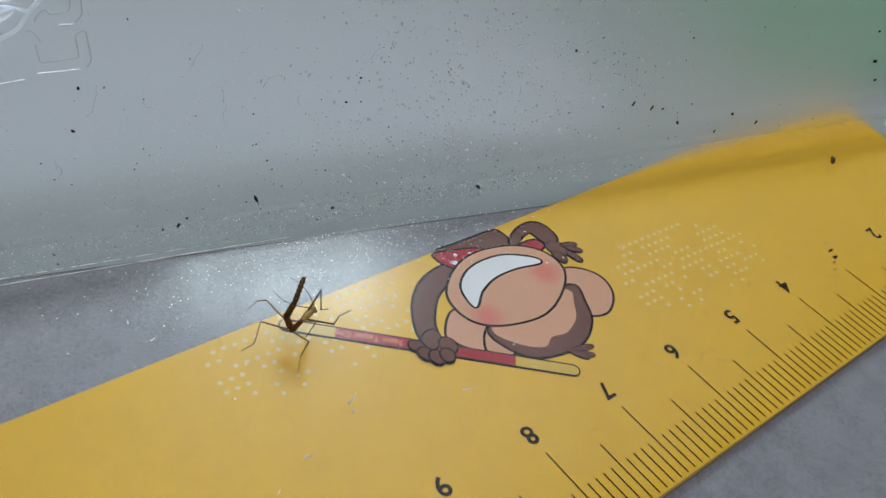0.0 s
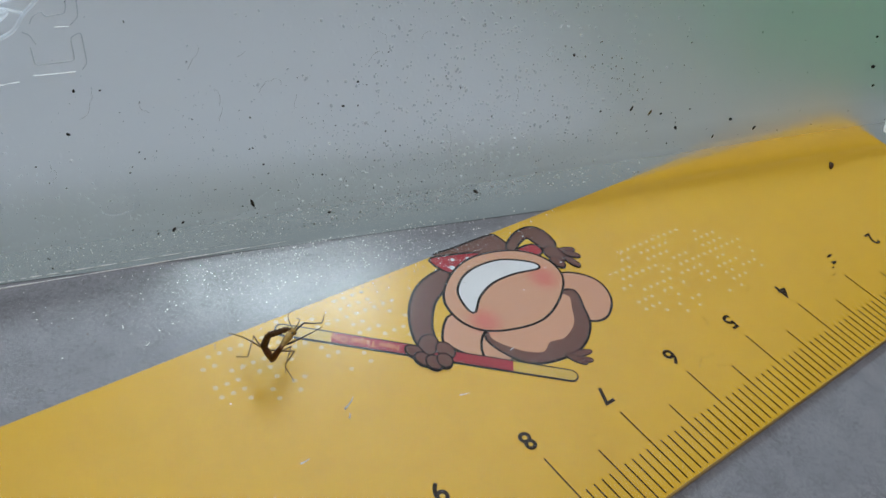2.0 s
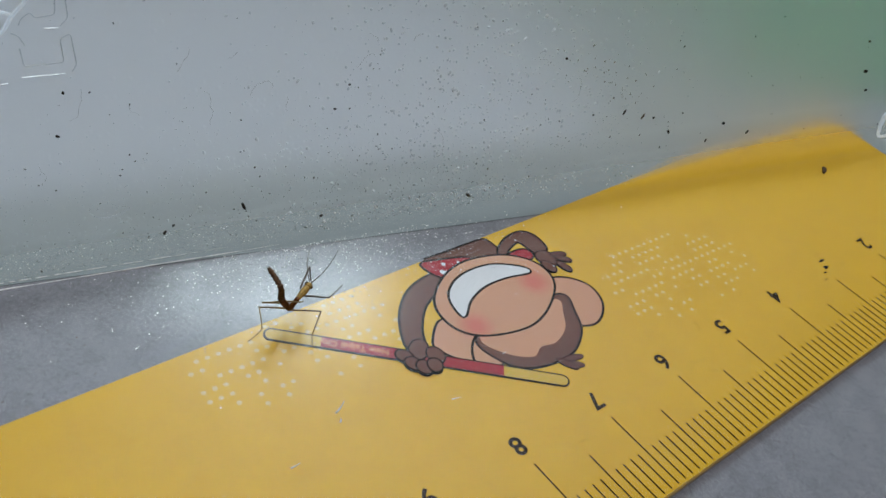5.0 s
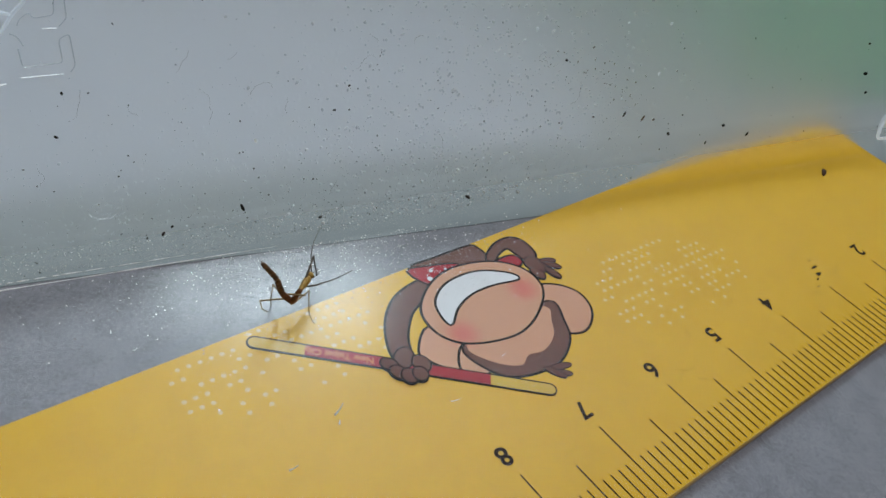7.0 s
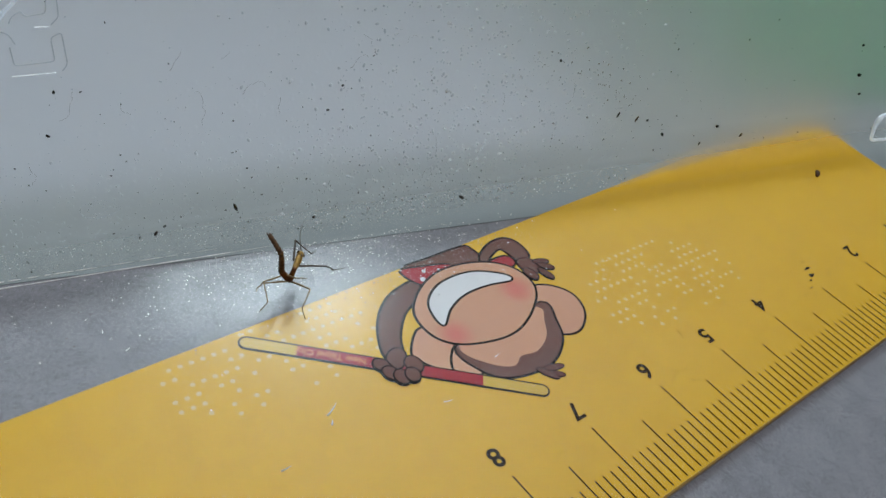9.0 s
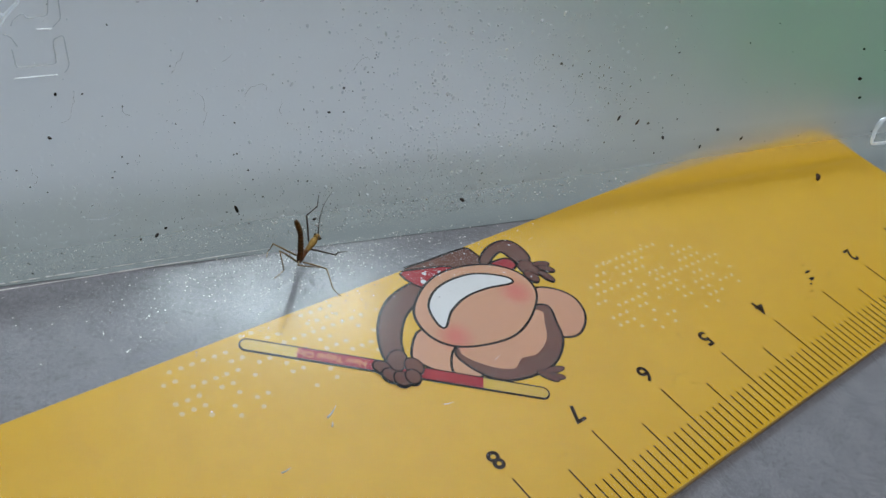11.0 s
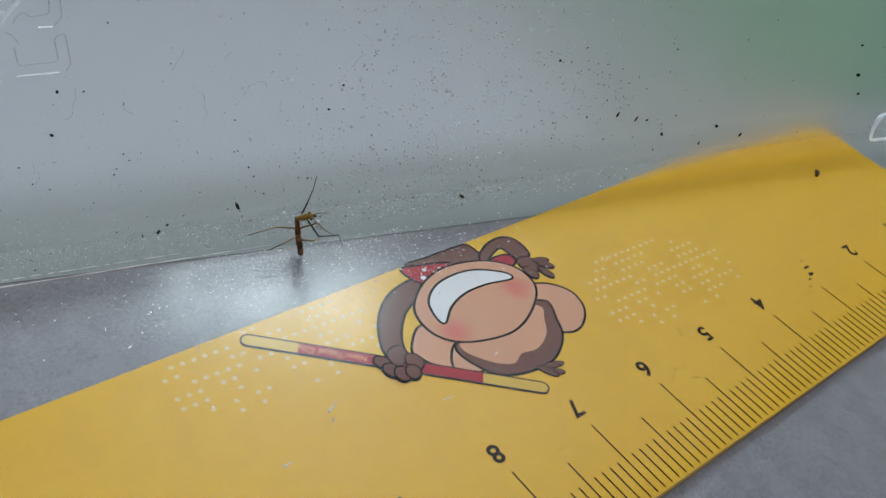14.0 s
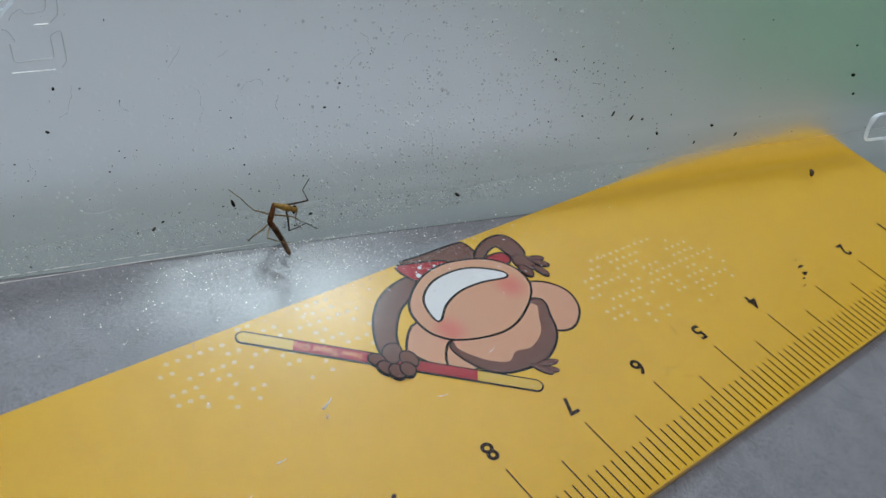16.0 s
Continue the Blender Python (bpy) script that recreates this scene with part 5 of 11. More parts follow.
    walk(INSECT_PARTS["ABDOMEN"], [
        (0, pose(-0.00023, 0.00076, 0.00115, 71.9, -74.2, -35.7)),
        (0.25, pose(-0.00012, 0.00079, 0.00115, 67.9, -72.5, -31.5)),
        (0.5, pose(0, 0.00080, 0.00115, 64.6, -70.8, -28.1)),
        (0.75, pose(0.00015, 0.00092, 0.00104, 91.4, -73.1, -56.1)),
        (1, pose(0.00029, 0.00102, 0.00091, 118.7, -71.2, -84.8)),
        (1.25, pose(0.00013, 0.00089, 0.00107, 133.3, -68.5, -100.3)),
        (1.5, pose(-0.00004, 0.00073, 0.00119, 144.0, -64.7, -112.0)),
        (1.75, pose(-0.00022, 0.00080, 0.00112, 139.7, -69.3, -107.3)),
        (2, pose(-0.00040, 0.00086, 0.00103, 133.0, -73.7, -100.2)),
        (2.25, pose(-0.00037, 0.00103, 0.00087, 133.8, -71.3, -101.0)),
        (2.5, pose(-0.00032, 0.00117, 0.00070, 134.4, -68.8, -101.7)),
        (2.75, pose(-0.00045, 0.00090, 0.00097, 116.7, -74.6, -83.2)),
        (3, pose(-0.00053, 0.00056, 0.00117, 85.3, -77.6, -50.8)),
        (3.25, pose(-0.00074, 0.00022, 0.00117, 124.9, -79.9, -91.1)),
        (3.5, pose(-0.00088, -0.00014, 0.00108, 161.3, -76.7, -128.3)),
        (3.75, pose(-0.00076, -0.00055, 0.00104, 155.5, -57.7, -122.0)),
        (4, pose(-0.00057, -0.00091, 0.00090, 154.1, -38.7, -120.2)),
        (4.2, pose(-0.00064, 0.00021, 0.00122, 142.9, -69.7, -106.9)),
        (4.5, pose(-0.00066, 0.00025, 0.00121, 147.4, -70.4, -111.7)),
        (5, pose(-0.00071, 0.00042, 0.00113, 172.6, -71.8, -138.2)),
        (5.5, pose(-0.00076, 0.00064, 0.00099, -157.8, -68.1, -169.7)),
        (6, pose(-0.00078, 0.00079, 0.00085, -143.5, -62.4, 174.6)),
        (6.3, pose(-0.00078, 0.00082, 0.00082, -141.3, -61.1, 172.1)),
        (6.5, pose(-0.00078, 0.00082, 0.00082, -141.3, -61.1, 172.1)),
        (6.75, pose(-0.00078, 0.00075, 0.00089, -144.8, -65.4, 176.0)),
        (7, pose(-0.00078, 0.00068, 0.00094, -149.8, -69.5, -178.6)),
        (7.25, pose(-0.00073, 0.00045, 0.00111, 176.3, -73.2, -142.9)),
        (7.5, pose(-0.00064, 0.00021, 0.00122, 142.0, -69.7, -106.9)),
        (7.75, pose(-0.00047, 0.00051, 0.00121, 126.7, -77.6, -91.0)),
        (8, pose(-0.00027, 0.00078, 0.00113, 80.5, -82.5, -44.2)),
        (8.25, pose(-0.00039, 0.00068, 0.00116, 42.2, -77.3, -5.4)),
        (8.5, pose(-0.00051, 0.00057, 0.00117, 28.9, -70.0, 8.5)),
        (8.75, pose(-0.00066, 0.00047, 0.00114, 14.5, -82.2, 23.2)),
        (9, pose(-0.00079, 0.00036, 0.00110, -112.9, -83.7, 150.9)),
        (9.2, pose(-0.00079, 0.00036, 0.00110, -112.9, -83.7, 150.9)),
        (9.5, pose(-0.00076, 0.00034, 0.00113, -113.6, -83.6, 151.7)),
        (10, pose(-0.00058, 0.00019, 0.00126, -117.1, -83.3, 155.2)),
        (10.5, pose(-0.00033, 0, 0.00136, -121.1, -82.9, 159.2)),
        (11, pose(-0.00012, -0.00014, 0.00139, -123.9, -82.6, 162.1)),
        (11.3, pose(-0.00008, -0.00017, 0.00139, -124.5, -82.5, 162.6)),
        (11.5, pose(-0.00008, -0.00017, 0.00139, -124.5, -82.5, 162.6)),
        (11.7, pose(-0.00035, -0.00034, 0.00131, -43.8, -44.9, 78.9)),
        (11.75, pose(-0.00046, -0.00040, 0.00126, -41.6, -26.3, 75.1)),
        (11.9, pose(-0.00073, -0.00055, 0.00106, -41.4, 23.6, 68.0)),
        (12, pose(-0.00079, -0.00058, 0.00100, -42.6, 36.7, 65.7)),
        (12.25, pose(-0.00082, -0.00059, 0.00097, -42.3, 37.0, 66.2)),
        (12.5, pose(-0.00084, -0.00060, 0.00095, -41.9, 37.3, 66.8)),
        (12.65, pose(-0.00078, -0.00073, 0.00090, -8.5, 58.7, 110.1)),
        (12.75, pose(-0.00070, -0.00089, 0.00082, 55.1, 45.2, -173.8)),
        (12.85, pose(-0.00060, -0.00103, 0.00073, 69.8, 7.5, -143.2)),
        (13, pose(-0.00051, -0.00113, 0.00065, 67.3, -22.7, -125.1)),
        (13.2, pose(-0.00041, -0.00114, 0.00070, 65.9, 17.2, -97.9)),
        (13.25, pose(-0.00036, -0.00115, 0.00072, 71.8, 33.3, -84.3)),
        (13.4, pose(-0.00024, -0.00115, 0.00076, 128.8, 56.9, -10.6)),
        (13.5, pose(-0.00021, -0.00115, 0.00077, 148.1, 52.6, 13.0)),
        (13.75, pose(-0.00046, -0.00116, 0.00064, 157.4, 57.0, 24.3)),
        (14, pose(-0.00068, -0.00112, 0.00049, 169.2, 60.2, 38.2)),
        (14.2, pose(0.00004, -0.00135, -0.00037, 90.8, 51.9, -50.7)),
        (14.25, pose(0.00037, -0.00116, -0.00068, 79.2, 36.3, -67.2)),
        (14.4, pose(0.00093, -0.00007, -0.00104, 73.0, -10.4, -92.2)),
        (14.5, pose(0.00096, 0.00027, -0.00098, 74.8, -22.7, -98.5)),
        (14.75, pose(0.00096, 0.00026, -0.00098, 73.3, -15.5, -93.9)),
        (15, pose(0.00097, 0.00025, -0.00098, 72.4, -8.2, -89.6)),
        (15.25, pose(0.00089, 0.00021, -0.00106, 73.0, -4.3, -94.9)),
        (15.5, pose(0.00079, 0.00017, -0.00114, 73.2, -0.3, -100.1)),
        (15.75, pose(0.00078, 0.00018, -0.00115, 81.8, 36.8, -74.6)),
        (16, pose(0.00077, 0.00020, -0.00115, 129.2, 60.1, -14.7)),
    ])
    walk(INSECT_PARTS["TAIL"], [
        (0, pose(0.00023, 0.00043, 0.00317, 10.5, -39.9, 36.3)),
        (0.25, pose(0.00042, 0.00046, 0.00316, 9.0, -24.8, 39.1)),
        (0.5, pose(0.00060, 0.00048, 0.00313, 8.4, -9.6, 41.2)),
        (0.75, pose(0.00048, 0.00042, 0.00305, 28.5, -56.0, 7.7)),
        (1, pose(0.00035, 0.00034, 0.00290, 123.5, -55.6, -98.0)),
        (1.25, pose(-0.00001, 0.00013, 0.00303, 123.2, -58.7, -97.6)),
        (1.5, pose(-0.00038, -0.00010, 0.00309, 122.8, -61.8, -97.2)),
        (1.75, pose(-0.00045, 0.00010, 0.00309, 100.5, -55.1, -71.1)),
        (2, pose(-0.00051, 0.00028, 0.00304, 87.4, -44.6, -54.2)),
        (2.25, pose(-0.00050, 0.00037, 0.00286, 97.6, -48.7, -68.2)),
        (2.5, pose(-0.00048, 0.00043, 0.00266, 109.7, -50.8, -84.0)),
        (2.75, pose(-0.00038, 0.00035, 0.00300, 47.6, -67.5, -14.5)),
        (3, pose(-0.00025, 0.00021, 0.00322, -1.4, -44.8, 42.1)),
        (3.25, pose(-0.00075, -0.00015, 0.00324, -18.0, -27.2, 69.6)),
        (3.5, pose(-0.00118, -0.00052, 0.00312, -23.6, -5.8, 88.9)),
        (3.7, pose(-0.00132, -0.00122, 0.00294, -35.6, -43.2, 115.9)),
        (3.75, pose(-0.00136, -0.00150, 0.00281, -52.2, -55.8, 137.5)),
        (3.9, pose(-0.00140, -0.00217, 0.00236, -128.1, -50.2, -134.0)),
        (4, pose(-0.00139, -0.00233, 0.00221, -137.2, -40.5, -121.3)),
        (4.05, pose(-0.00135, -0.00209, 0.00245, -130.5, -58.8, -129.9)),
        (4.1, pose(-0.00121, -0.00148, 0.00288, -11.0, -73.7, 106.7)),
        (4.15, pose(-0.00098, -0.00081, 0.00314, 16.5, -34.7, 75.0)),
        (4.2, pose(-0.00086, -0.00049, 0.00319, 18.3, -15.9, 70.7)),
        (4.5, pose(-0.00092, -0.00041, 0.00319, 17.4, -16.2, 74.2)),
        (5, pose(-0.00120, -0.00001, 0.00312, 12.5, -16.8, 91.3)),
        (5.5, pose(-0.00153, 0.00050, 0.00294, 6.3, -15.4, 113.4)),
        (6, pose(-0.00175, 0.00088, 0.00272, 2.1, -13.0, 130.1)),
        (6.3, pose(-0.00179, 0.00096, 0.00266, 1.4, -12.3, 133.5)),
        (6.5, pose(-0.00179, 0.00096, 0.00266, 1.4, -12.3, 133.5)),
        (6.75, pose(-0.00166, 0.00081, 0.00279, 0.4, -30.3, 136.3)),
        (7, pose(-0.00152, 0.00066, 0.00291, -2.3, -48.3, 140.5)),
        (7.25, pose(-0.00121, 0.00009, 0.00312, 27.1, -37.2, 98.4)),
        (7.5, pose(-0.00086, -0.00049, 0.00319, 39.9, -15.9, 70.7)),
        (7.75, pose(-0.00048, 0.00006, 0.00327, 42.4, -18.2, 62.3)),
        (8, pose(-0.00008, 0.00059, 0.00321, 45.2, -20.1, 53.7)),
        (8.25, pose(0.00006, 0.00064, 0.00321, 46.9, -33.7, 49.9)),
        (8.5, pose(0.00020, 0.00068, 0.00315, 50.4, -47.2, 44.6)),
        (8.75, pose(-0.00040, 0.00058, 0.00323, 26.5, -45.9, 77.1)),
        (9, pose(-0.00099, 0.00047, 0.00319, 8.4, -36.6, 104.2)),
        (9.2, pose(-0.00099, 0.00047, 0.00319, 8.4, -36.6, 104.2)),
        (9.5, pose(-0.00096, 0.00045, 0.00322, 7.2, -39.3, 106.1)),
        (10, pose(-0.00081, 0.00030, 0.00334, -1.6, -51.8, 118.3)),
        (10.5, pose(-0.00057, 0.00009, 0.00345, -26.7, -64.5, 147.5)),
        (11, pose(-0.00038, -0.00006, 0.00347, -60.4, -67.0, -175.7)),
        (11.3, pose(-0.00034, -0.00009, 0.00347, -67.5, -66.4, -168.0)),
        (11.5, pose(-0.00034, -0.00009, 0.00347, -67.5, -66.4, -168.0)),
        (11.75, pose(0.00002, 0.00142, 0.00219, -81.9, -56.0, -151.6)),
        (12, pose(-0.00010, 0.00096, -0.00026, -89.0, -44.4, -142.5)),
        (12.25, pose(-0.00014, 0.00095, -0.00029, -89.9, -44.4, -141.1)),
        (12.5, pose(-0.00018, 0.00094, -0.00033, -90.9, -44.3, -139.8)),
        (12.65, pose(-0.00116, 0.00030, -0.00089, -81.0, -14.6, -159.1)),
        (12.75, pose(-0.00217, -0.00105, -0.00067, -83.1, 26.0, -178.4)),
        (12.85, pose(-0.00226, -0.00228, 0.00046, -113.4, 60.9, 140.4)),
        (13, pose(-0.00163, -0.00271, 0.00146, -179.5, 60.6, 67.0)),
        (13.2, pose(-0.00068, -0.00313, 0.00008, -20.6, 71.0, -132.3)),
        (13.25, pose(-0.00019, -0.00290, -0.00044, -14.4, 51.2, -125.4)),
        (13.4, pose(0.00089, -0.00136, -0.00100, -12.0, -2.3, -120.1)),
        (13.5, pose(0.00103, -0.00086, -0.00090, -12.2, -16.4, -119.1)),
        (13.75, pose(0.00059, -0.00069, -0.00112, -11.1, -22.5, -122.3)),
        (14, pose(0.00014, -0.00048, -0.00134, -9.5, -28.6, -125.9)),
        (14.2, pose(0.00086, -0.00236, -0.00202, -14.7, 12.2, -93.0)),
        (14.25, pose(0.00103, -0.00273, -0.00192, -9.3, 29.0, -78.1)),
        (14.35, pose(0.00100, -0.00253, -0.00114, 23.2, 52.1, -30.6)),
        (14.5, pose(0.00067, -0.00165, -0.00017, 63.4, 48.9, 20.1)),
        (14.75, pose(0.00083, -0.00176, -0.00042, 7.8, 36.6, -55.2)),
        (15, pose(0.00098, -0.00183, -0.00067, -4.6, -3.4, -94.8)),
        (15.25, pose(0.00071, -0.00188, -0.00091, -4.3, -2.0, -101.0)),
        (15.5, pose(0.00042, -0.00190, -0.00113, -4.2, -0.5, -107.1)),
        (15.75, pose(0.00123, -0.00144, -0.00240, -4.2, -3.0, -106.1)),
        (16, pose(0.00178, -0.00007, -0.00297, -4.3, -5.5, -105.0)),
    ])
    walk(INSECT_PARTS["AA"], [
        (0, pose(0.00248, 0.00045, 0.00122, -43.8, 11.1, 111.8)),
        (0.2, pose(0.00252, 0.00053, 0.00133, -44.8, -14.0, 148.9)),
        (0.25, pose(0.00253, 0.00057, 0.00138, -50.3, -23.3, 166.1)),
        (0.4, pose(0.00256, 0.00065, 0.00150, -79.8, -34.9, -137.4)),
        (0.5, pose(0.00257, 0.00068, 0.00153, -88.7, -33.3, -121.6)),
        (0.7, pose(0.00251, 0.00061, 0.00137, -30.0, -58.1, 163.4)),
        (0.75, pose(0.00248, 0.00058, 0.00129, -0.6, -49.0, 127.3)),
        (0.85, pose(0.00241, 0.00052, 0.00116, 19.5, -15.6, 92.1)),
        (1, pose(0.00236, 0.00048, 0.00105, 20.0, 12.8, 74.2)),
        (1.25, pose(0.00232, 0.00093, 0.00143, 20.3, -10.4, 89.9)),
        (1.5, pose(0.00222, 0.00135, 0.00178, 13.4, -32.8, 108.1)),
        (1.75, pose(0.00238, 0.00113, 0.00169, 22.2, -4.0, 81.5)),
        (2, pose(0.00252, 0.00090, 0.00159, 17.3, 25.6, 56.9)),
        (2.25, pose(0.00236, 0.00099, 0.00151, 19.5, 28.8, 61.8)),
        (2.5, pose(0.00219, 0.00107, 0.00142, 22.1, 31.8, 66.9)),
        (2.75, pose(0.00244, 0.00052, 0.00117, 20.1, -7.5, 57.8)),
        (3, pose(0.00262, -0.00005, 0.00089, 25.5, -46.5, 46.6)),
        (3.25, pose(0.00253, 0.00040, 0.00120, 23.5, -23.0, 50.1)),
        (3.5, pose(0.00238, 0.00084, 0.00149, 23.0, 0.5, 52.5)),
        (3.75, pose(0.00284, -0.00049, 0.00247, 23.0, -0.4, 53.5)),
        (4, pose(0.00144, -0.00132, 0.00241, 23.0, -1.3, 54.6)),
        (4.2, pose(0.00244, 0.00037, 0.00136, 23.5, -8.0, 48.1)),
        (4.5, pose(0.00244, 0.00041, 0.00139, 23.4, -8.9, 49.1)),
        (5, pose(0.00240, 0.00061, 0.00154, 22.4, -13.0, 54.3)),
        (5.5, pose(0.00234, 0.00086, 0.00172, 20.5, -18.2, 61.2)),
        (6, pose(0.00228, 0.00105, 0.00186, 18.6, -22.0, 66.8)),
        (6.3, pose(0.00227, 0.00109, 0.00189, 18.2, -22.8, 68.0)),
        (6.5, pose(0.00227, 0.00109, 0.00189, 18.2, -22.8, 68.0)),
        (6.75, pose(0.00235, 0.00098, 0.00187, 22.2, -25.9, 58.3)),
        (7, pose(0.00243, 0.00088, 0.00185, 26.8, -28.3, 48.1)),
        (7.25, pose(0.00245, 0.00063, 0.00161, 26.8, -18.2, 48.1)),
        (7.5, pose(0.00244, 0.00037, 0.00136, 26.8, -8.0, 48.1)),
        (7.75, pose(0.00248, 0.00030, 0.00132, 29.7, -14.7, 33.7)),
        (8, pose(0.00251, 0.00022, 0.00129, 34.3, -20.4, 18.4)),
        (8.25, pose(0.00254, 0.00030, 0.00141, 31.6, -17.0, 26.8)),
        (8.5, pose(0.00257, 0.00038, 0.00154, 29.5, -13.3, 34.9)),
        (8.75, pose(0.00224, 0.00084, 0.00165, 27.8, -12.3, 42.6)),
        (9, pose(0.00186, 0.00129, 0.00173, 26.2, -11.1, 50.3)),
        (9.2, pose(0.00186, 0.00129, 0.00173, 26.2, -11.1, 50.3)),
        (9.5, pose(0.00203, 0.00135, 0.00175, 26.3, -14.2, 49.8)),
        (10, pose(0.00275, 0.00167, 0.00164, 27.4, -29.0, 46.9)),
        (10.5, pose(0.00338, 0.00199, 0.00102, 30.7, -48.1, 41.6)),
        (11, pose(0.00351, 0.00205, 0.00035, 37.2, -62.5, 33.8)),
        (11.3, pose(0.00350, 0.00203, 0.00020, 39.6, -65.4, 31.2)),
        (11.5, pose(0.00350, 0.00203, 0.00020, 39.6, -65.4, 31.2)),
        (11.75, pose(0.00351, 0.00175, 0.00061, 28.6, -79.5, 42.6)),
        (12, pose(0.00334, 0.00138, 0.00099, -95.1, -84.3, 166.7)),
        (12.25, pose(0.00283, 0.00110, 0.00163, 45.8, -83.7, 25.7)),
        (12.5, pose(0.00207, 0.00083, 0.00212, 57.6, -72.6, 13.6)),
        (12.75, pose(0.00259, 0.00121, 0.00183, 54.1, -65.4, 17.4)),
        (13, pose(0.00274, 0.00158, 0.00132, 52.2, -58.1, 19.5)),
        (13.25, pose(0.00243, 0.00090, 0.00198, 115.4, -69.8, -49.0)),
        (13.5, pose(0.00185, 0.00024, 0.00252, 160.5, -50.5, -99.6)),
        (13.75, pose(0.00142, -0.00029, 0.00278, 161.2, -46.6, -100.5)),
        (14, pose(0.00086, -0.00069, 0.00287, 161.7, -42.7, -101.2)),
        (14.25, pose(0.00125, -0.00082, 0.00271, 167.1, -31.7, -110.1)),
        (14.5, pose(0.00161, -0.00092, 0.00252, 170.2, -20.2, -117.0)),
        (14.75, pose(0.00165, -0.00102, 0.00258, 152.1, -14.8, -61.3)),
        (15, pose(0.00165, -0.00113, 0.00254, 146.1, 2.3, -10.4)),
        (15.25, pose(0.00210, -0.00089, 0.00220, 148.4, -22.6, -22.7)),
        (15.5, pose(0.00252, -0.00067, 0.00177, 158.8, -46.1, -40.7)),
        (15.75, pose(0.00235, -0.00094, 0.00174, -168.6, -38.9, -87.5)),
        (16, pose(0.00215, -0.00118, 0.00170, -152.7, -18.1, -119.6)),
    ])
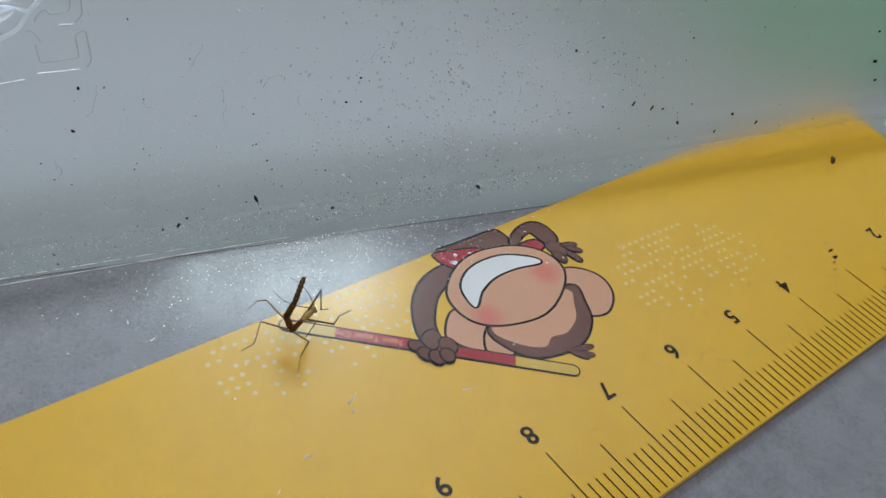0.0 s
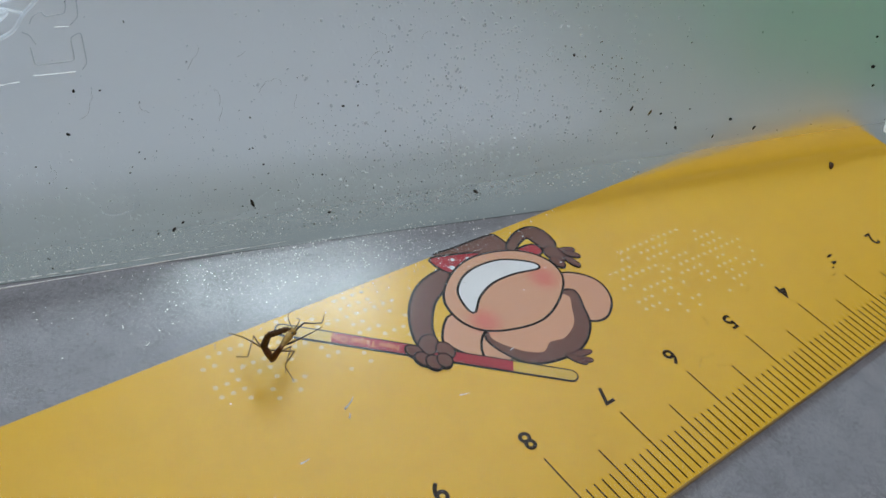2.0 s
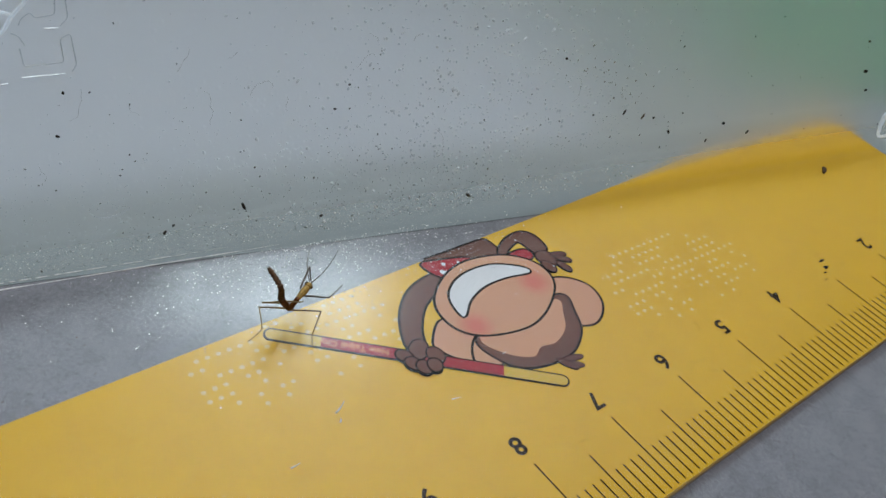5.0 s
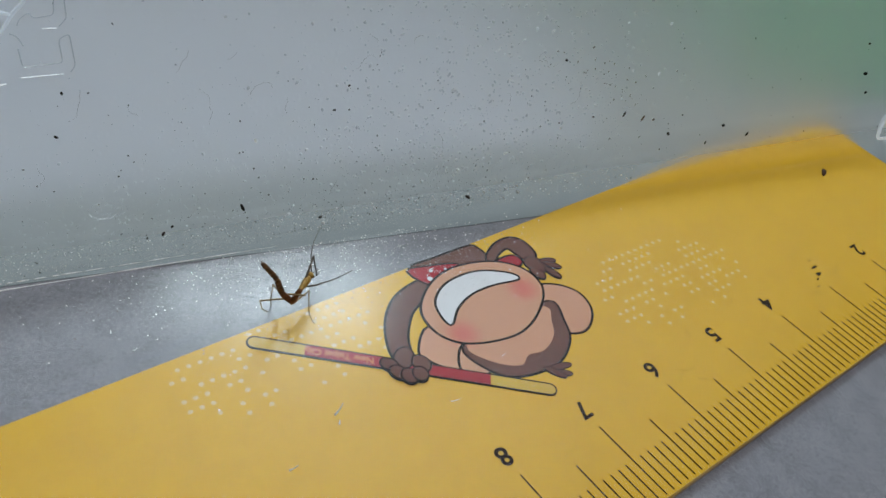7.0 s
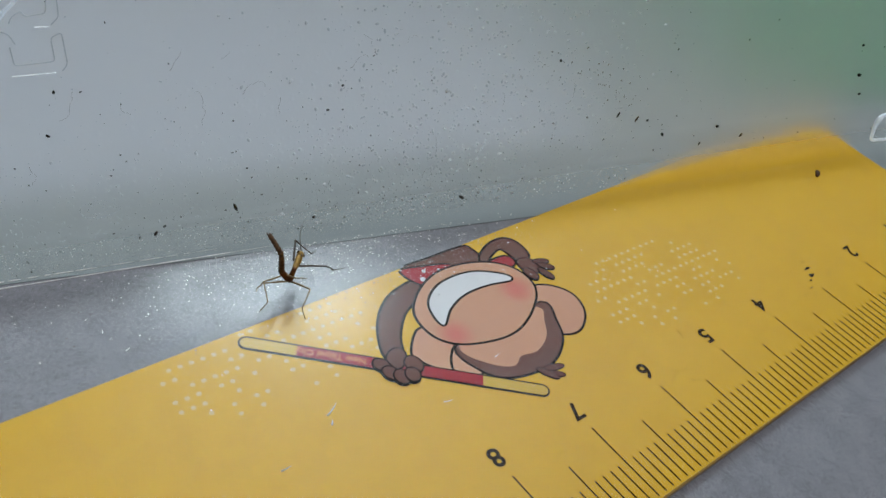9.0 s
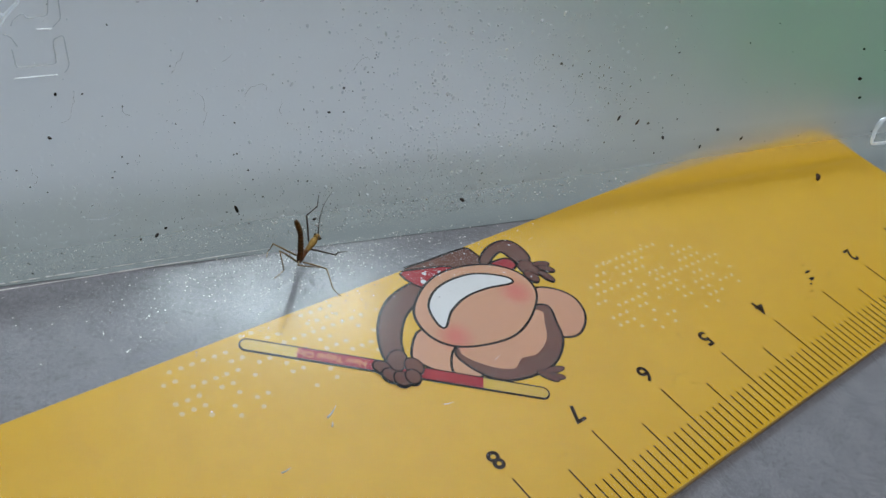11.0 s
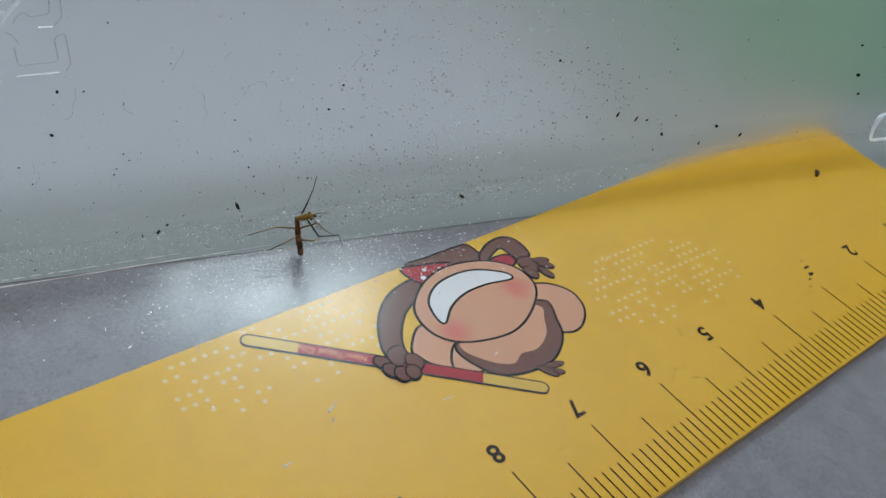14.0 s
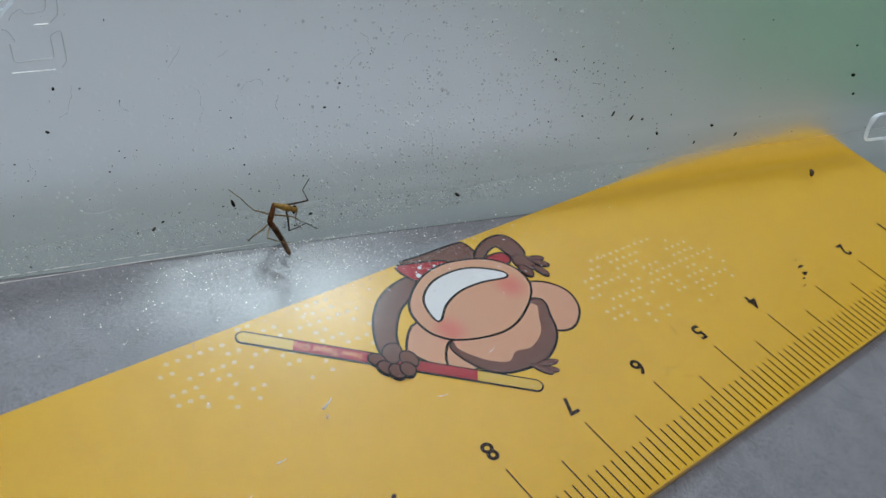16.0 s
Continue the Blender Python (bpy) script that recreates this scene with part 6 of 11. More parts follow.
    walk(INSECT_PARTS["AB"], [
        (0, pose(0.00248, 0.00045, 0.00122, -31.5, 4.0, 86.4)),
        (0.25, pose(0.00253, 0.00057, 0.00138, -32.0, 8.8, 81.8)),
        (0.5, pose(0.00257, 0.00068, 0.00153, -32.9, 13.5, 77.0)),
        (0.75, pose(0.00248, 0.00058, 0.00129, -34.1, 18.1, 72.7)),
        (1, pose(0.00236, 0.00048, 0.00105, -35.7, 22.6, 68.2)),
        (1.25, pose(0.00232, 0.00093, 0.00143, -37.3, 25.5, 64.3)),
        (1.5, pose(0.00222, 0.00135, 0.00178, -39.1, 28.3, 60.2)),
        (1.75, pose(0.00238, 0.00113, 0.00169, -41.7, 31.1, 55.1)),
        (2, pose(0.00252, 0.00090, 0.00159, -44.5, 33.7, 49.7)),
        (2.2, pose(0.00241, 0.00096, 0.00153, -45.2, -21.0, 44.3)),
        (2.25, pose(0.00236, 0.00099, 0.00151, -43.6, -43.9, 41.3)),
        (2.35, pose(0.00226, 0.00103, 0.00146, 22.5, -84.6, -26.9)),
        (2.5, pose(0.00219, 0.00107, 0.00142, 119.6, -57.5, -125.6)),
        (2.75, pose(0.00244, 0.00052, 0.00117, 120.6, -57.4, -126.8)),
        (3, pose(0.00262, -0.00005, 0.00089, 121.6, -57.2, -128.0)),
        (3.25, pose(0.00253, 0.00040, 0.00120, 121.4, -56.5, -127.8)),
        (3.5, pose(0.00238, 0.00084, 0.00149, 121.3, -55.7, -127.6)),
        (3.65, pose(0.00284, 0.00030, 0.00200, 37.4, -83.6, -41.8)),
        (3.75, pose(0.00284, -0.00049, 0.00247, -38.6, -43.9, 36.9)),
        (3.85, pose(0.00222, -0.00112, 0.00260, -41.1, 0.9, 43.1)),
        (4, pose(0.00144, -0.00132, 0.00241, -39.7, 35.0, 47.5)),
        (4.05, pose(0.00201, -0.00128, 0.00255, -43.6, 10.4, 37.8)),
        (4.1, pose(0.00284, -0.00078, 0.00240, -36.6, -43.6, 16.4)),
        (4.15, pose(0.00278, 0.00002, 0.00175, 64.9, -67.4, -94.5)),
        (4.2, pose(0.00244, 0.00037, 0.00136, 91.5, -46.7, -125.5)),
        (4.5, pose(0.00244, 0.00041, 0.00139, 84.8, -54.2, -116.9)),
        (5, pose(0.00240, 0.00061, 0.00154, -0.3, -63.1, -22.9)),
        (5.45, pose(0.00235, 0.00083, 0.00171, -32.5, -19.4, 21.2)),
        (5.5, pose(0.00234, 0.00086, 0.00172, -33.2, -14.1, 23.6)),
        (6, pose(0.00228, 0.00105, 0.00186, -30.9, 27.6, 41.4)),
        (6.3, pose(0.00227, 0.00109, 0.00189, -28.4, 35.9, 46.2)),
        (6.5, pose(0.00227, 0.00109, 0.00189, -28.4, 35.9, 46.2)),
        (6.75, pose(0.00235, 0.00098, 0.00187, -28.6, 36.4, 45.9)),
        (7, pose(0.00243, 0.00088, 0.00185, -28.8, 36.8, 45.5)),
        (7.15, pose(0.00244, 0.00077, 0.00175, -35.4, 4.4, 27.6)),
        (7.25, pose(0.00245, 0.00063, 0.00161, -28.1, -38.2, 4.5)),
        (7.35, pose(0.00245, 0.00048, 0.00147, 31.2, -65.5, -65.8)),
        (7.5, pose(0.00244, 0.00037, 0.00136, 82.7, -46.7, -125.5)),
        (7.75, pose(0.00248, 0.00030, 0.00132, 82.8, -46.4, -125.7)),
        (8, pose(0.00251, 0.00022, 0.00129, 83.0, -46.1, -125.8)),
        (8.25, pose(0.00254, 0.00030, 0.00141, 82.8, -45.6, -125.6)),
        (8.5, pose(0.00257, 0.00038, 0.00154, 82.7, -45.1, -125.4)),
        (8.75, pose(0.00224, 0.00084, 0.00165, 82.0, -44.6, -124.4)),
        (9, pose(0.00186, 0.00129, 0.00173, 81.3, -44.0, -123.5)),
        (9.2, pose(0.00186, 0.00129, 0.00173, 81.3, -44.0, -123.5)),
        (9.5, pose(0.00203, 0.00135, 0.00175, 81.3, -43.7, -123.5)),
        (10, pose(0.00275, 0.00167, 0.00164, 81.3, -42.3, -123.4)),
        (10.5, pose(0.00338, 0.00199, 0.00102, 81.2, -40.5, -123.3)),
        (11, pose(0.00351, 0.00205, 0.00035, 81.1, -39.1, -123.2)),
        (11.3, pose(0.00350, 0.00203, 0.00020, 81.1, -38.8, -123.2)),
        (11.5, pose(0.00350, 0.00203, 0.00020, 81.1, -38.8, -123.2)),
        (11.75, pose(0.00351, 0.00175, 0.00061, 80.1, -37.3, -121.6)),
        (12, pose(0.00334, 0.00138, 0.00099, 79.2, -35.8, -120.0)),
        (12.25, pose(0.00283, 0.00110, 0.00163, 77.9, -33.8, -117.7)),
        (12.5, pose(0.00207, 0.00083, 0.00212, 76.7, -31.8, -115.6)),
        (12.75, pose(0.00259, 0.00121, 0.00183, 75.5, -27.6, -113.1)),
        (13, pose(0.00274, 0.00158, 0.00132, 74.5, -23.3, -110.7)),
        (13.25, pose(0.00243, 0.00090, 0.00198, 74.4, -26.4, -110.5)),
        (13.5, pose(0.00185, 0.00024, 0.00252, 74.3, -29.4, -110.3)),
        (13.75, pose(0.00142, -0.00029, 0.00278, 74.6, -27.0, -111.0)),
        (14, pose(0.00086, -0.00069, 0.00287, 74.9, -24.6, -111.6)),
        (14.2, pose(0.00113, -0.00078, 0.00276, 72.3, 14.4, -85.2)),
        (14.25, pose(0.00125, -0.00082, 0.00271, 77.2, 30.3, -72.7)),
        (14.4, pose(0.00154, -0.00090, 0.00257, 127.6, 57.5, -5.9)),
        (14.5, pose(0.00161, -0.00092, 0.00252, 148.2, 55.2, 18.8)),
        (14.75, pose(0.00165, -0.00102, 0.00258, 147.1, 57.9, 17.5)),
        (15, pose(0.00165, -0.00113, 0.00254, 145.8, 60.6, 16.0)),
        (15.2, pose(0.00197, -0.00096, 0.00231, 65.8, 54.9, -73.5)),
        (15.25, pose(0.00210, -0.00089, 0.00220, 53.0, 40.1, -90.6)),
        (15.4, pose(0.00244, -0.00071, 0.00187, 45.1, -4.7, -114.5)),
        (15.5, pose(0.00252, -0.00067, 0.00177, 46.1, -16.6, -120.0)),
        (15.75, pose(0.00235, -0.00094, 0.00174, 46.1, -16.8, -120.0)),
        (16, pose(0.00215, -0.00118, 0.00170, 46.1, -16.9, -120.1)),
    ])
    walk(INSECT_PARTS["FA_femur"], [
        (0, pose(0.00154, 0.00010, 0.00172, 15.7, -5.8, 31.7)),
        (0.25, pose(0.00152, 0.00023, 0.00179, 16.2, -10.3, 28.1)),
        (0.5, pose(0.00151, 0.00037, 0.00187, 17.0, -14.8, 24.4)),
        (0.75, pose(0.00142, 0.00028, 0.00175, 17.1, -15.0, 24.0)),
        (1, pose(0.00133, 0.00019, 0.00163, 17.2, -15.1, 23.5)),
        (1.25, pose(0.00146, 0.00036, 0.00179, 17.5, -0.4, 21.9)),
        (1.5, pose(0.00158, 0.00053, 0.00195, 17.3, 14.4, 20.4)),
        (1.75, pose(0.00166, 0.00042, 0.00191, 18.1, 14.9, 23.7)),
        (2, pose(0.00174, 0.00030, 0.00186, 19.0, 15.4, 27.0)),
        (2.25, pose(0.00164, 0.00023, 0.00177, 17.2, 17.7, 20.9)),
        (2.5, pose(0.00154, 0.00016, 0.00168, 15.2, 19.8, 14.7)),
        (2.75, pose(0.00133, 0.00002, 0.00148, 18.9, -2.4, 38.4)),
        (3, pose(0.00112, -0.00012, 0.00127, 13.2, -24.1, 62.8)),
        (3.25, pose(0.00122, 0.00018, 0.00156, 17.4, -25.7, 52.8)),
        (3.5, pose(0.00133, 0.00048, 0.00186, 21.9, -26.5, 42.5)),
        (3.75, pose(0.00133, 0.00017, 0.00186, 19.2, -2.9, 52.8)),
        (4, pose(0.00132, -0.00014, 0.00186, 20.8, 20.8, 62.6)),
        (4.2, pose(0.00112, 0.00017, 0.00167, 18.3, -10.4, 36.0)),
        (4.5, pose(0.00113, 0.00020, 0.00169, 18.2, -10.1, 36.6)),
        (5, pose(0.00116, 0.00033, 0.00180, 17.7, -8.4, 39.4)),
        (5.5, pose(0.00120, 0.00050, 0.00193, 17.2, -6.2, 43.1)),
        (6, pose(0.00123, 0.00063, 0.00204, 17.0, -4.5, 45.9)),
        (6.3, pose(0.00124, 0.00066, 0.00206, 16.9, -4.2, 46.5)),
        (6.5, pose(0.00124, 0.00066, 0.00206, 16.9, -4.2, 46.5)),
        (6.75, pose(0.00136, 0.00055, 0.00206, 17.1, -7.0, 44.4)),
        (7, pose(0.00149, 0.00045, 0.00205, 17.4, -9.8, 42.2)),
        (7.25, pose(0.00130, 0.00031, 0.00186, 18.0, -10.1, 39.1)),
        (7.5, pose(0.00112, 0.00017, 0.00167, 18.5, -10.4, 36.0)),
        (7.75, pose(0.00112, 0.00012, 0.00163, 14.2, -22.7, 50.9)),
        (8, pose(0.00112, 0.00007, 0.00159, 5.8, -33.4, 68.6)),
        (8.25, pose(0.00110, 0.00012, 0.00160, 10.3, -20.5, 58.8)),
        (8.5, pose(0.00107, 0.00016, 0.00161, 12.3, -7.2, 50.6)),
        (8.75, pose(0.00086, 0.00042, 0.00169, 12.1, -5.3, 52.6)),
        (9, pose(0.00064, 0.00069, 0.00177, 11.9, -3.3, 54.5)),
        (9.2, pose(0.00064, 0.00069, 0.00177, 11.9, -3.3, 54.5)),
        (9.5, pose(0.00073, 0.00075, 0.00168, 11.9, -7.1, 55.4)),
        (10, pose(0.00116, 0.00105, 0.00127, 10.5, -25.3, 60.1)),
        (10.5, pose(0.00173, 0.00143, 0.00073, 4.9, -48.7, 69.2)),
        (11, pose(0.00216, 0.00173, 0.00032, -8.4, -65.7, 84.8)),
        (11.3, pose(0.00225, 0.00179, 0.00023, -13.8, -68.8, 90.7)),
        (11.5, pose(0.00225, 0.00179, 0.00023, -13.8, -68.8, 90.7)),
        (11.75, pose(0.00208, 0.00169, 0.00048, 16.6, -37.4, 54.5)),
        (12, pose(0.00191, 0.00160, 0.00074, 21.0, -2.1, 42.1)),
        (12.25, pose(0.00151, 0.00155, 0.00101, 22.6, -52.6, 38.9)),
        (12.5, pose(0.00112, 0.00151, 0.00128, -172.5, -76.5, -127.2)),
        (12.75, pose(0.00120, 0.00164, 0.00128, -170.4, -72.8, -129.4)),
        (13, pose(0.00128, 0.00176, 0.00127, -169.0, -69.1, -130.8)),
        (13.25, pose(0.00103, 0.00145, 0.00166, 89.8, -77.6, -27.4)),
        (13.5, pose(0.00078, 0.00113, 0.00205, 55.4, -54.5, 9.3)),
        (13.75, pose(0.00066, 0.00087, 0.00217, 88.2, -72.1, -26.8)),
        (14, pose(0.00054, 0.00061, 0.00229, 159.4, -69.2, -101.1)),
        (14.25, pose(0.00073, 0.00051, 0.00219, 153.6, -64.7, -94.8)),
        (14.5, pose(0.00093, 0.00041, 0.00209, 149.7, -60.0, -90.4)),
        (14.75, pose(0.00089, 0.00021, 0.00224, 105.0, -31.0, -32.1)),
        (15, pose(0.00086, 0.00002, 0.00239, 100.0, 10.1, -6.5)),
        (15.25, pose(0.00127, 0.00015, 0.00208, 102.3, -20.4, -30.7)),
        (15.5, pose(0.00167, 0.00027, 0.00176, 122.7, -46.0, -66.3)),
        (15.75, pose(0.00159, 0.00012, 0.00171, 119.1, -40.6, -61.1)),
        (16, pose(0.00151, -0.00003, 0.00166, 116.4, -35.1, -56.7)),
    ])
    walk(INSECT_PARTS["FB_femur"], [
        (0, pose(0.00112, -0.00029, 0.00116, 45.2, 14.5, -28.1)),
        (0.25, pose(0.00110, -0.00016, 0.00122, 44.4, 5.4, -33.0)),
        (0.5, pose(0.00107, -0.00004, 0.00128, 44.3, -3.8, -37.7)),
        (0.75, pose(0.00104, -0.00007, 0.00126, 43.2, -6.8, -26.5)),
        (1, pose(0.00102, -0.00010, 0.00123, 41.6, -9.6, -15.1)),
        (1.25, pose(0.00108, 0.00004, 0.00133, 42.9, 17.6, 2.7)),
        (1.5, pose(0.00114, 0.00018, 0.00143, 55.4, 42.6, 26.8)),
        (1.75, pose(0.00117, 0.00006, 0.00136, 53.5, 34.1, 23.7)),
        (2, pose(0.00121, -0.00006, 0.00129, 52.2, 25.5, 21.1)),
        (2.25, pose(0.00112, 0.00020, 0.00145, 53.7, 33.7, 24.2)),
        (2.5, pose(0.00104, 0.00047, 0.00162, 56.0, 41.8, 27.9)),
        (2.75, pose(0.00102, 0.00005, 0.00133, 54.1, 43.2, 25.0)),
        (3, pose(0.00100, -0.00036, 0.00103, 52.0, 44.5, 22.0)),
        (3.25, pose(0.00104, -0.00017, 0.00120, 17.2, 26.8, -33.8)),
        (3.5, pose(0.00108, 0.00002, 0.00136, 9.9, -5.3, -70.2)),
        (3.75, pose(0.00121, -0.00028, 0.00145, 10.5, -0.4, -81.3)),
        (4, pose(0.00134, -0.00059, 0.00153, 10.1, 4.6, -92.3)),
        (4.2, pose(0.00107, -0.00030, 0.00125, 10.5, -3.7, -39.0)),
        (4.5, pose(0.00106, -0.00027, 0.00126, 10.4, -1.4, -36.3)),
        (5, pose(0.00102, -0.00015, 0.00131, 11.4, 9.9, -23.0)),
        (5.5, pose(0.00096, 0.00002, 0.00138, 16.9, 23.7, -4.1)),
        (6, pose(0.00092, 0.00014, 0.00143, 25.0, 32.5, 12.9)),
        (6.3, pose(0.00091, 0.00017, 0.00144, 27.2, 34.0, 16.8)),
        (6.5, pose(0.00091, 0.00017, 0.00144, 27.2, 34.0, 16.8)),
        (6.75, pose(0.00101, 0.00009, 0.00143, 28.4, 32.9, 19.0)),
        (7, pose(0.00111, 0, 0.00142, 29.5, 31.7, 21.2)),
        (7.25, pose(0.00109, -0.00015, 0.00134, 15.8, 16.1, -11.5)),
        (7.5, pose(0.00107, -0.00030, 0.00125, 12.8, -3.7, -39.0)),
        (7.75, pose(0.00100, -0.00028, 0.00121, 12.8, -3.2, -39.7)),
        (8, pose(0.00092, -0.00026, 0.00117, 12.9, -2.6, -40.3)),
        (8.25, pose(0.00095, -0.00015, 0.00127, 12.9, 4.4, -39.1)),
        (8.5, pose(0.00097, -0.00005, 0.00136, 13.1, 11.4, -37.8)),
        (8.75, pose(0.00090, 0.00003, 0.00139, 13.2, 2.1, -36.4)),
        (9, pose(0.00084, 0.00011, 0.00142, 13.2, -7.2, -35.1)),
        (9.2, pose(0.00084, 0.00011, 0.00142, 13.2, -7.2, -35.1)),
        (9.5, pose(0.00091, 0.00017, 0.00132, 13.2, -6.7, -35.6)),
        (10, pose(0.00125, 0.00049, 0.00084, 13.4, -4.3, -38.0)),
        (10.5, pose(0.00168, 0.00089, 0.00022, 13.6, -1.1, -41.1)),
        (11, pose(0.00202, 0.00121, -0.00026, 13.6, 1.4, -43.5)),
        (11.3, pose(0.00209, 0.00127, -0.00036, 13.6, 1.9, -44.0)),
        (11.5, pose(0.00209, 0.00127, -0.00036, 13.6, 1.9, -44.0)),
        (11.75, pose(0.00208, 0.00117, 0.00001, 13.0, 4.0, -55.6)),
        (12, pose(0.00206, 0.00107, 0.00038, 12.0, 5.9, -67.3)),
        (12.25, pose(0.00166, 0.00102, 0.00065, 12.8, 11.2, -61.9)),
        (12.5, pose(0.00126, 0.00098, 0.00092, 14.1, 16.4, -56.4)),
        (12.75, pose(0.00137, 0.00105, 0.00088, 11.5, 10.9, -67.5)),
        (13, pose(0.00148, 0.00113, 0.00085, 10.0, 5.0, -78.1)),
        (13.25, pose(0.00120, 0.00088, 0.00127, 9.8, 4.1, -81.1)),
        (13.5, pose(0.00093, 0.00064, 0.00170, 9.6, 3.2, -84.0)),
        (13.75, pose(0.00087, 0.00028, 0.00176, 17.1, 34.8, -62.1)),
        (14, pose(0.00080, -0.00009, 0.00182, 51.1, 58.1, -17.2)),
        (14.25, pose(0.00092, -0.00015, 0.00170, 43.2, 60.6, -26.3)),
        (14.5, pose(0.00104, -0.00020, 0.00158, 34.1, 62.4, -36.7)),
        (14.75, pose(0.00095, -0.00029, 0.00179, 28.5, 65.2, -42.9)),
        (15, pose(0.00087, -0.00038, 0.00200, 21.5, 67.6, -50.5)),
        (15.25, pose(0.00125, -0.00026, 0.00166, 22.0, 70.6, -50.0)),
        (15.5, pose(0.00162, -0.00014, 0.00132, 22.6, 73.6, -49.4)),
        (15.75, pose(0.00154, -0.00025, 0.00131, 28.9, 75.7, -42.9)),
        (16, pose(0.00146, -0.00036, 0.00130, 37.1, 77.5, -34.4)),
    ])
    walk(INSECT_PARTS["MA_femur"], [
        (0, pose(-0.00032, 0.00001, 0.00028, -44.6, -17.2, 146.9)),
        (0.25, pose(-0.00030, 0.00006, 0.00030, -44.6, -22.3, 146.8)),
        (0.5, pose(-0.00028, 0.00010, 0.00033, -44.5, -27.3, 146.6)),
        (0.75, pose(-0.00030, 0.00008, 0.00032, -35.7, -16.3, 123.3)),
        (1, pose(-0.00032, 0.00005, 0.00032, -32.1, -3.1, 102.6)),
        (1.25, pose(-0.00032, 0.00003, 0.00028, -31.8, 0.1, 92.0)),
        (1.5, pose(-0.00032, 0, 0.00023, -32.2, 3.3, 81.4)),
        (1.75, pose(-0.00030, 0.00006, 0.00028, -32.0, 1.2, 84.6)),
        (2, pose(-0.00028, 0.00013, 0.00034, -32.0, -1.0, 87.8)),
        (2.25, pose(-0.00031, 0.00006, 0.00030, -32.1, 8.4, 86.6)),
        (2.5, pose(-0.00035, 0, 0.00025, -32.4, 17.7, 85.4)),
        (2.75, pose(-0.00032, -0.00002, 0.00026, -30.7, 10.5, 92.4)),
        (3, pose(-0.00030, -0.00003, 0.00026, -29.9, 3.2, 99.1)),
        (3.25, pose(-0.00027, 0.00009, 0.00035, -24.5, 14.6, 132.8)),
        (3.5, pose(-0.00024, 0.00021, 0.00045, -13.0, 20.9, 169.1)),
        (3.75, pose(-0.00015, 0.00030, 0.00036, -13.0, -11.0, 169.5)),
        (4, pose(-0.00007, 0.00039, 0.00027, -13.2, -42.8, 169.9)),
        (4.2, pose(-0.00033, 0, 0.00026, -7.6, -12.4, 158.3)),
        (4.5, pose(-0.00033, -0.00001, 0.00025, -7.8, -12.5, 159.0)),
        (5, pose(-0.00031, -0.00004, 0.00022, -8.5, -13.1, 162.4)),
        (5.5, pose(-0.00030, -0.00008, 0.00019, -9.6, -13.7, 166.9)),
        (6, pose(-0.00028, -0.00011, 0.00016, -10.4, -14.1, 170.3)),
        (6.3, pose(-0.00028, -0.00012, 0.00015, -10.6, -14.2, 171.0)),
        (6.5, pose(-0.00028, -0.00012, 0.00015, -10.6, -14.2, 171.0)),
        (6.75, pose(-0.00026, 0.00004, 0.00028, -9.1, -3.2, 161.5)),
        (7, pose(-0.00025, 0.00019, 0.00041, -9.5, 7.9, 152.3)),
        (7.25, pose(-0.00029, 0.00010, 0.00034, -9.4, -2.3, 155.3)),
        (7.5, pose(-0.00033, 0, 0.00026, -9.7, -12.4, 158.3)),
        (7.75, pose(-0.00032, 0.00001, 0.00027, -8.7, -10.3, 153.0)),
        (8, pose(-0.00031, 0.00002, 0.00029, -7.9, -8.1, 147.7)),
        (8.25, pose(-0.00030, 0.00003, 0.00028, -8.6, -8.0, 152.7)),
        (8.5, pose(-0.00030, 0.00004, 0.00028, -9.2, -7.8, 157.7)),
        (8.75, pose(-0.00031, -0.00005, 0.00021, -10.7, -11.5, 166.5)),
        (9, pose(-0.00033, -0.00014, 0.00014, -12.8, -15.0, 175.5)),
        (9.2, pose(-0.00033, -0.00014, 0.00014, -12.8, -15.0, 175.5)),
        (9.5, pose(-0.00031, -0.00012, 0.00011, -12.7, -16.6, 175.0)),
        (10, pose(-0.00023, -0.00002, -0.00001, -11.8, -24.2, 172.7)),
        (10.5, pose(-0.00011, 0.00010, -0.00017, -10.1, -34.0, 169.1)),
        (11, pose(-0.00003, 0.00020, -0.00029, -8.1, -41.5, 165.8)),
        (11.3, pose(-0.00001, 0.00022, -0.00032, -7.5, -43.0, 165.0)),
        (11.5, pose(-0.00001, 0.00022, -0.00032, -7.5, -43.0, 165.0)),
        (11.75, pose(-0.00004, 0.00043, -0.00010, -14.2, -46.5, 174.4)),
        (12, pose(-0.00006, 0.00064, 0.00013, -22.0, -49.1, -175.1)),
        (12.25, pose(-0.00015, 0.00061, 0.00005, -20.3, -45.1, -177.3)),
        (12.5, pose(-0.00024, 0.00057, -0.00003, -19.0, -41.1, -179.3)),
        (12.75, pose(-0.00026, 0.00046, -0.00003, -21.5, -39.6, -175.4)),
        (13, pose(-0.00027, 0.00035, -0.00002, -23.9, -38.0, -171.6)),
        (13.25, pose(-0.00024, 0.00038, 0.00011, -29.8, -35.9, -161.8)),
        (13.5, pose(-0.00020, 0.00041, 0.00024, -35.1, -33.1, -152.5)),
        (13.75, pose(-0.00012, 0.00052, 0.00040, -27.8, -28.8, -166.5)),
        (14, pose(-0.00004, 0.00062, 0.00056, -22.3, -23.1, -179.2)),
        (14.25, pose(-0.00013, 0.00051, 0.00040, -25.6, -33.3, -172.2)),
        (14.5, pose(-0.00021, 0.00040, 0.00024, -31.1, -43.0, -163.3)),
        (14.75, pose(-0.00024, 0.00042, 0.00038, -41.0, -38.3, -148.2)),
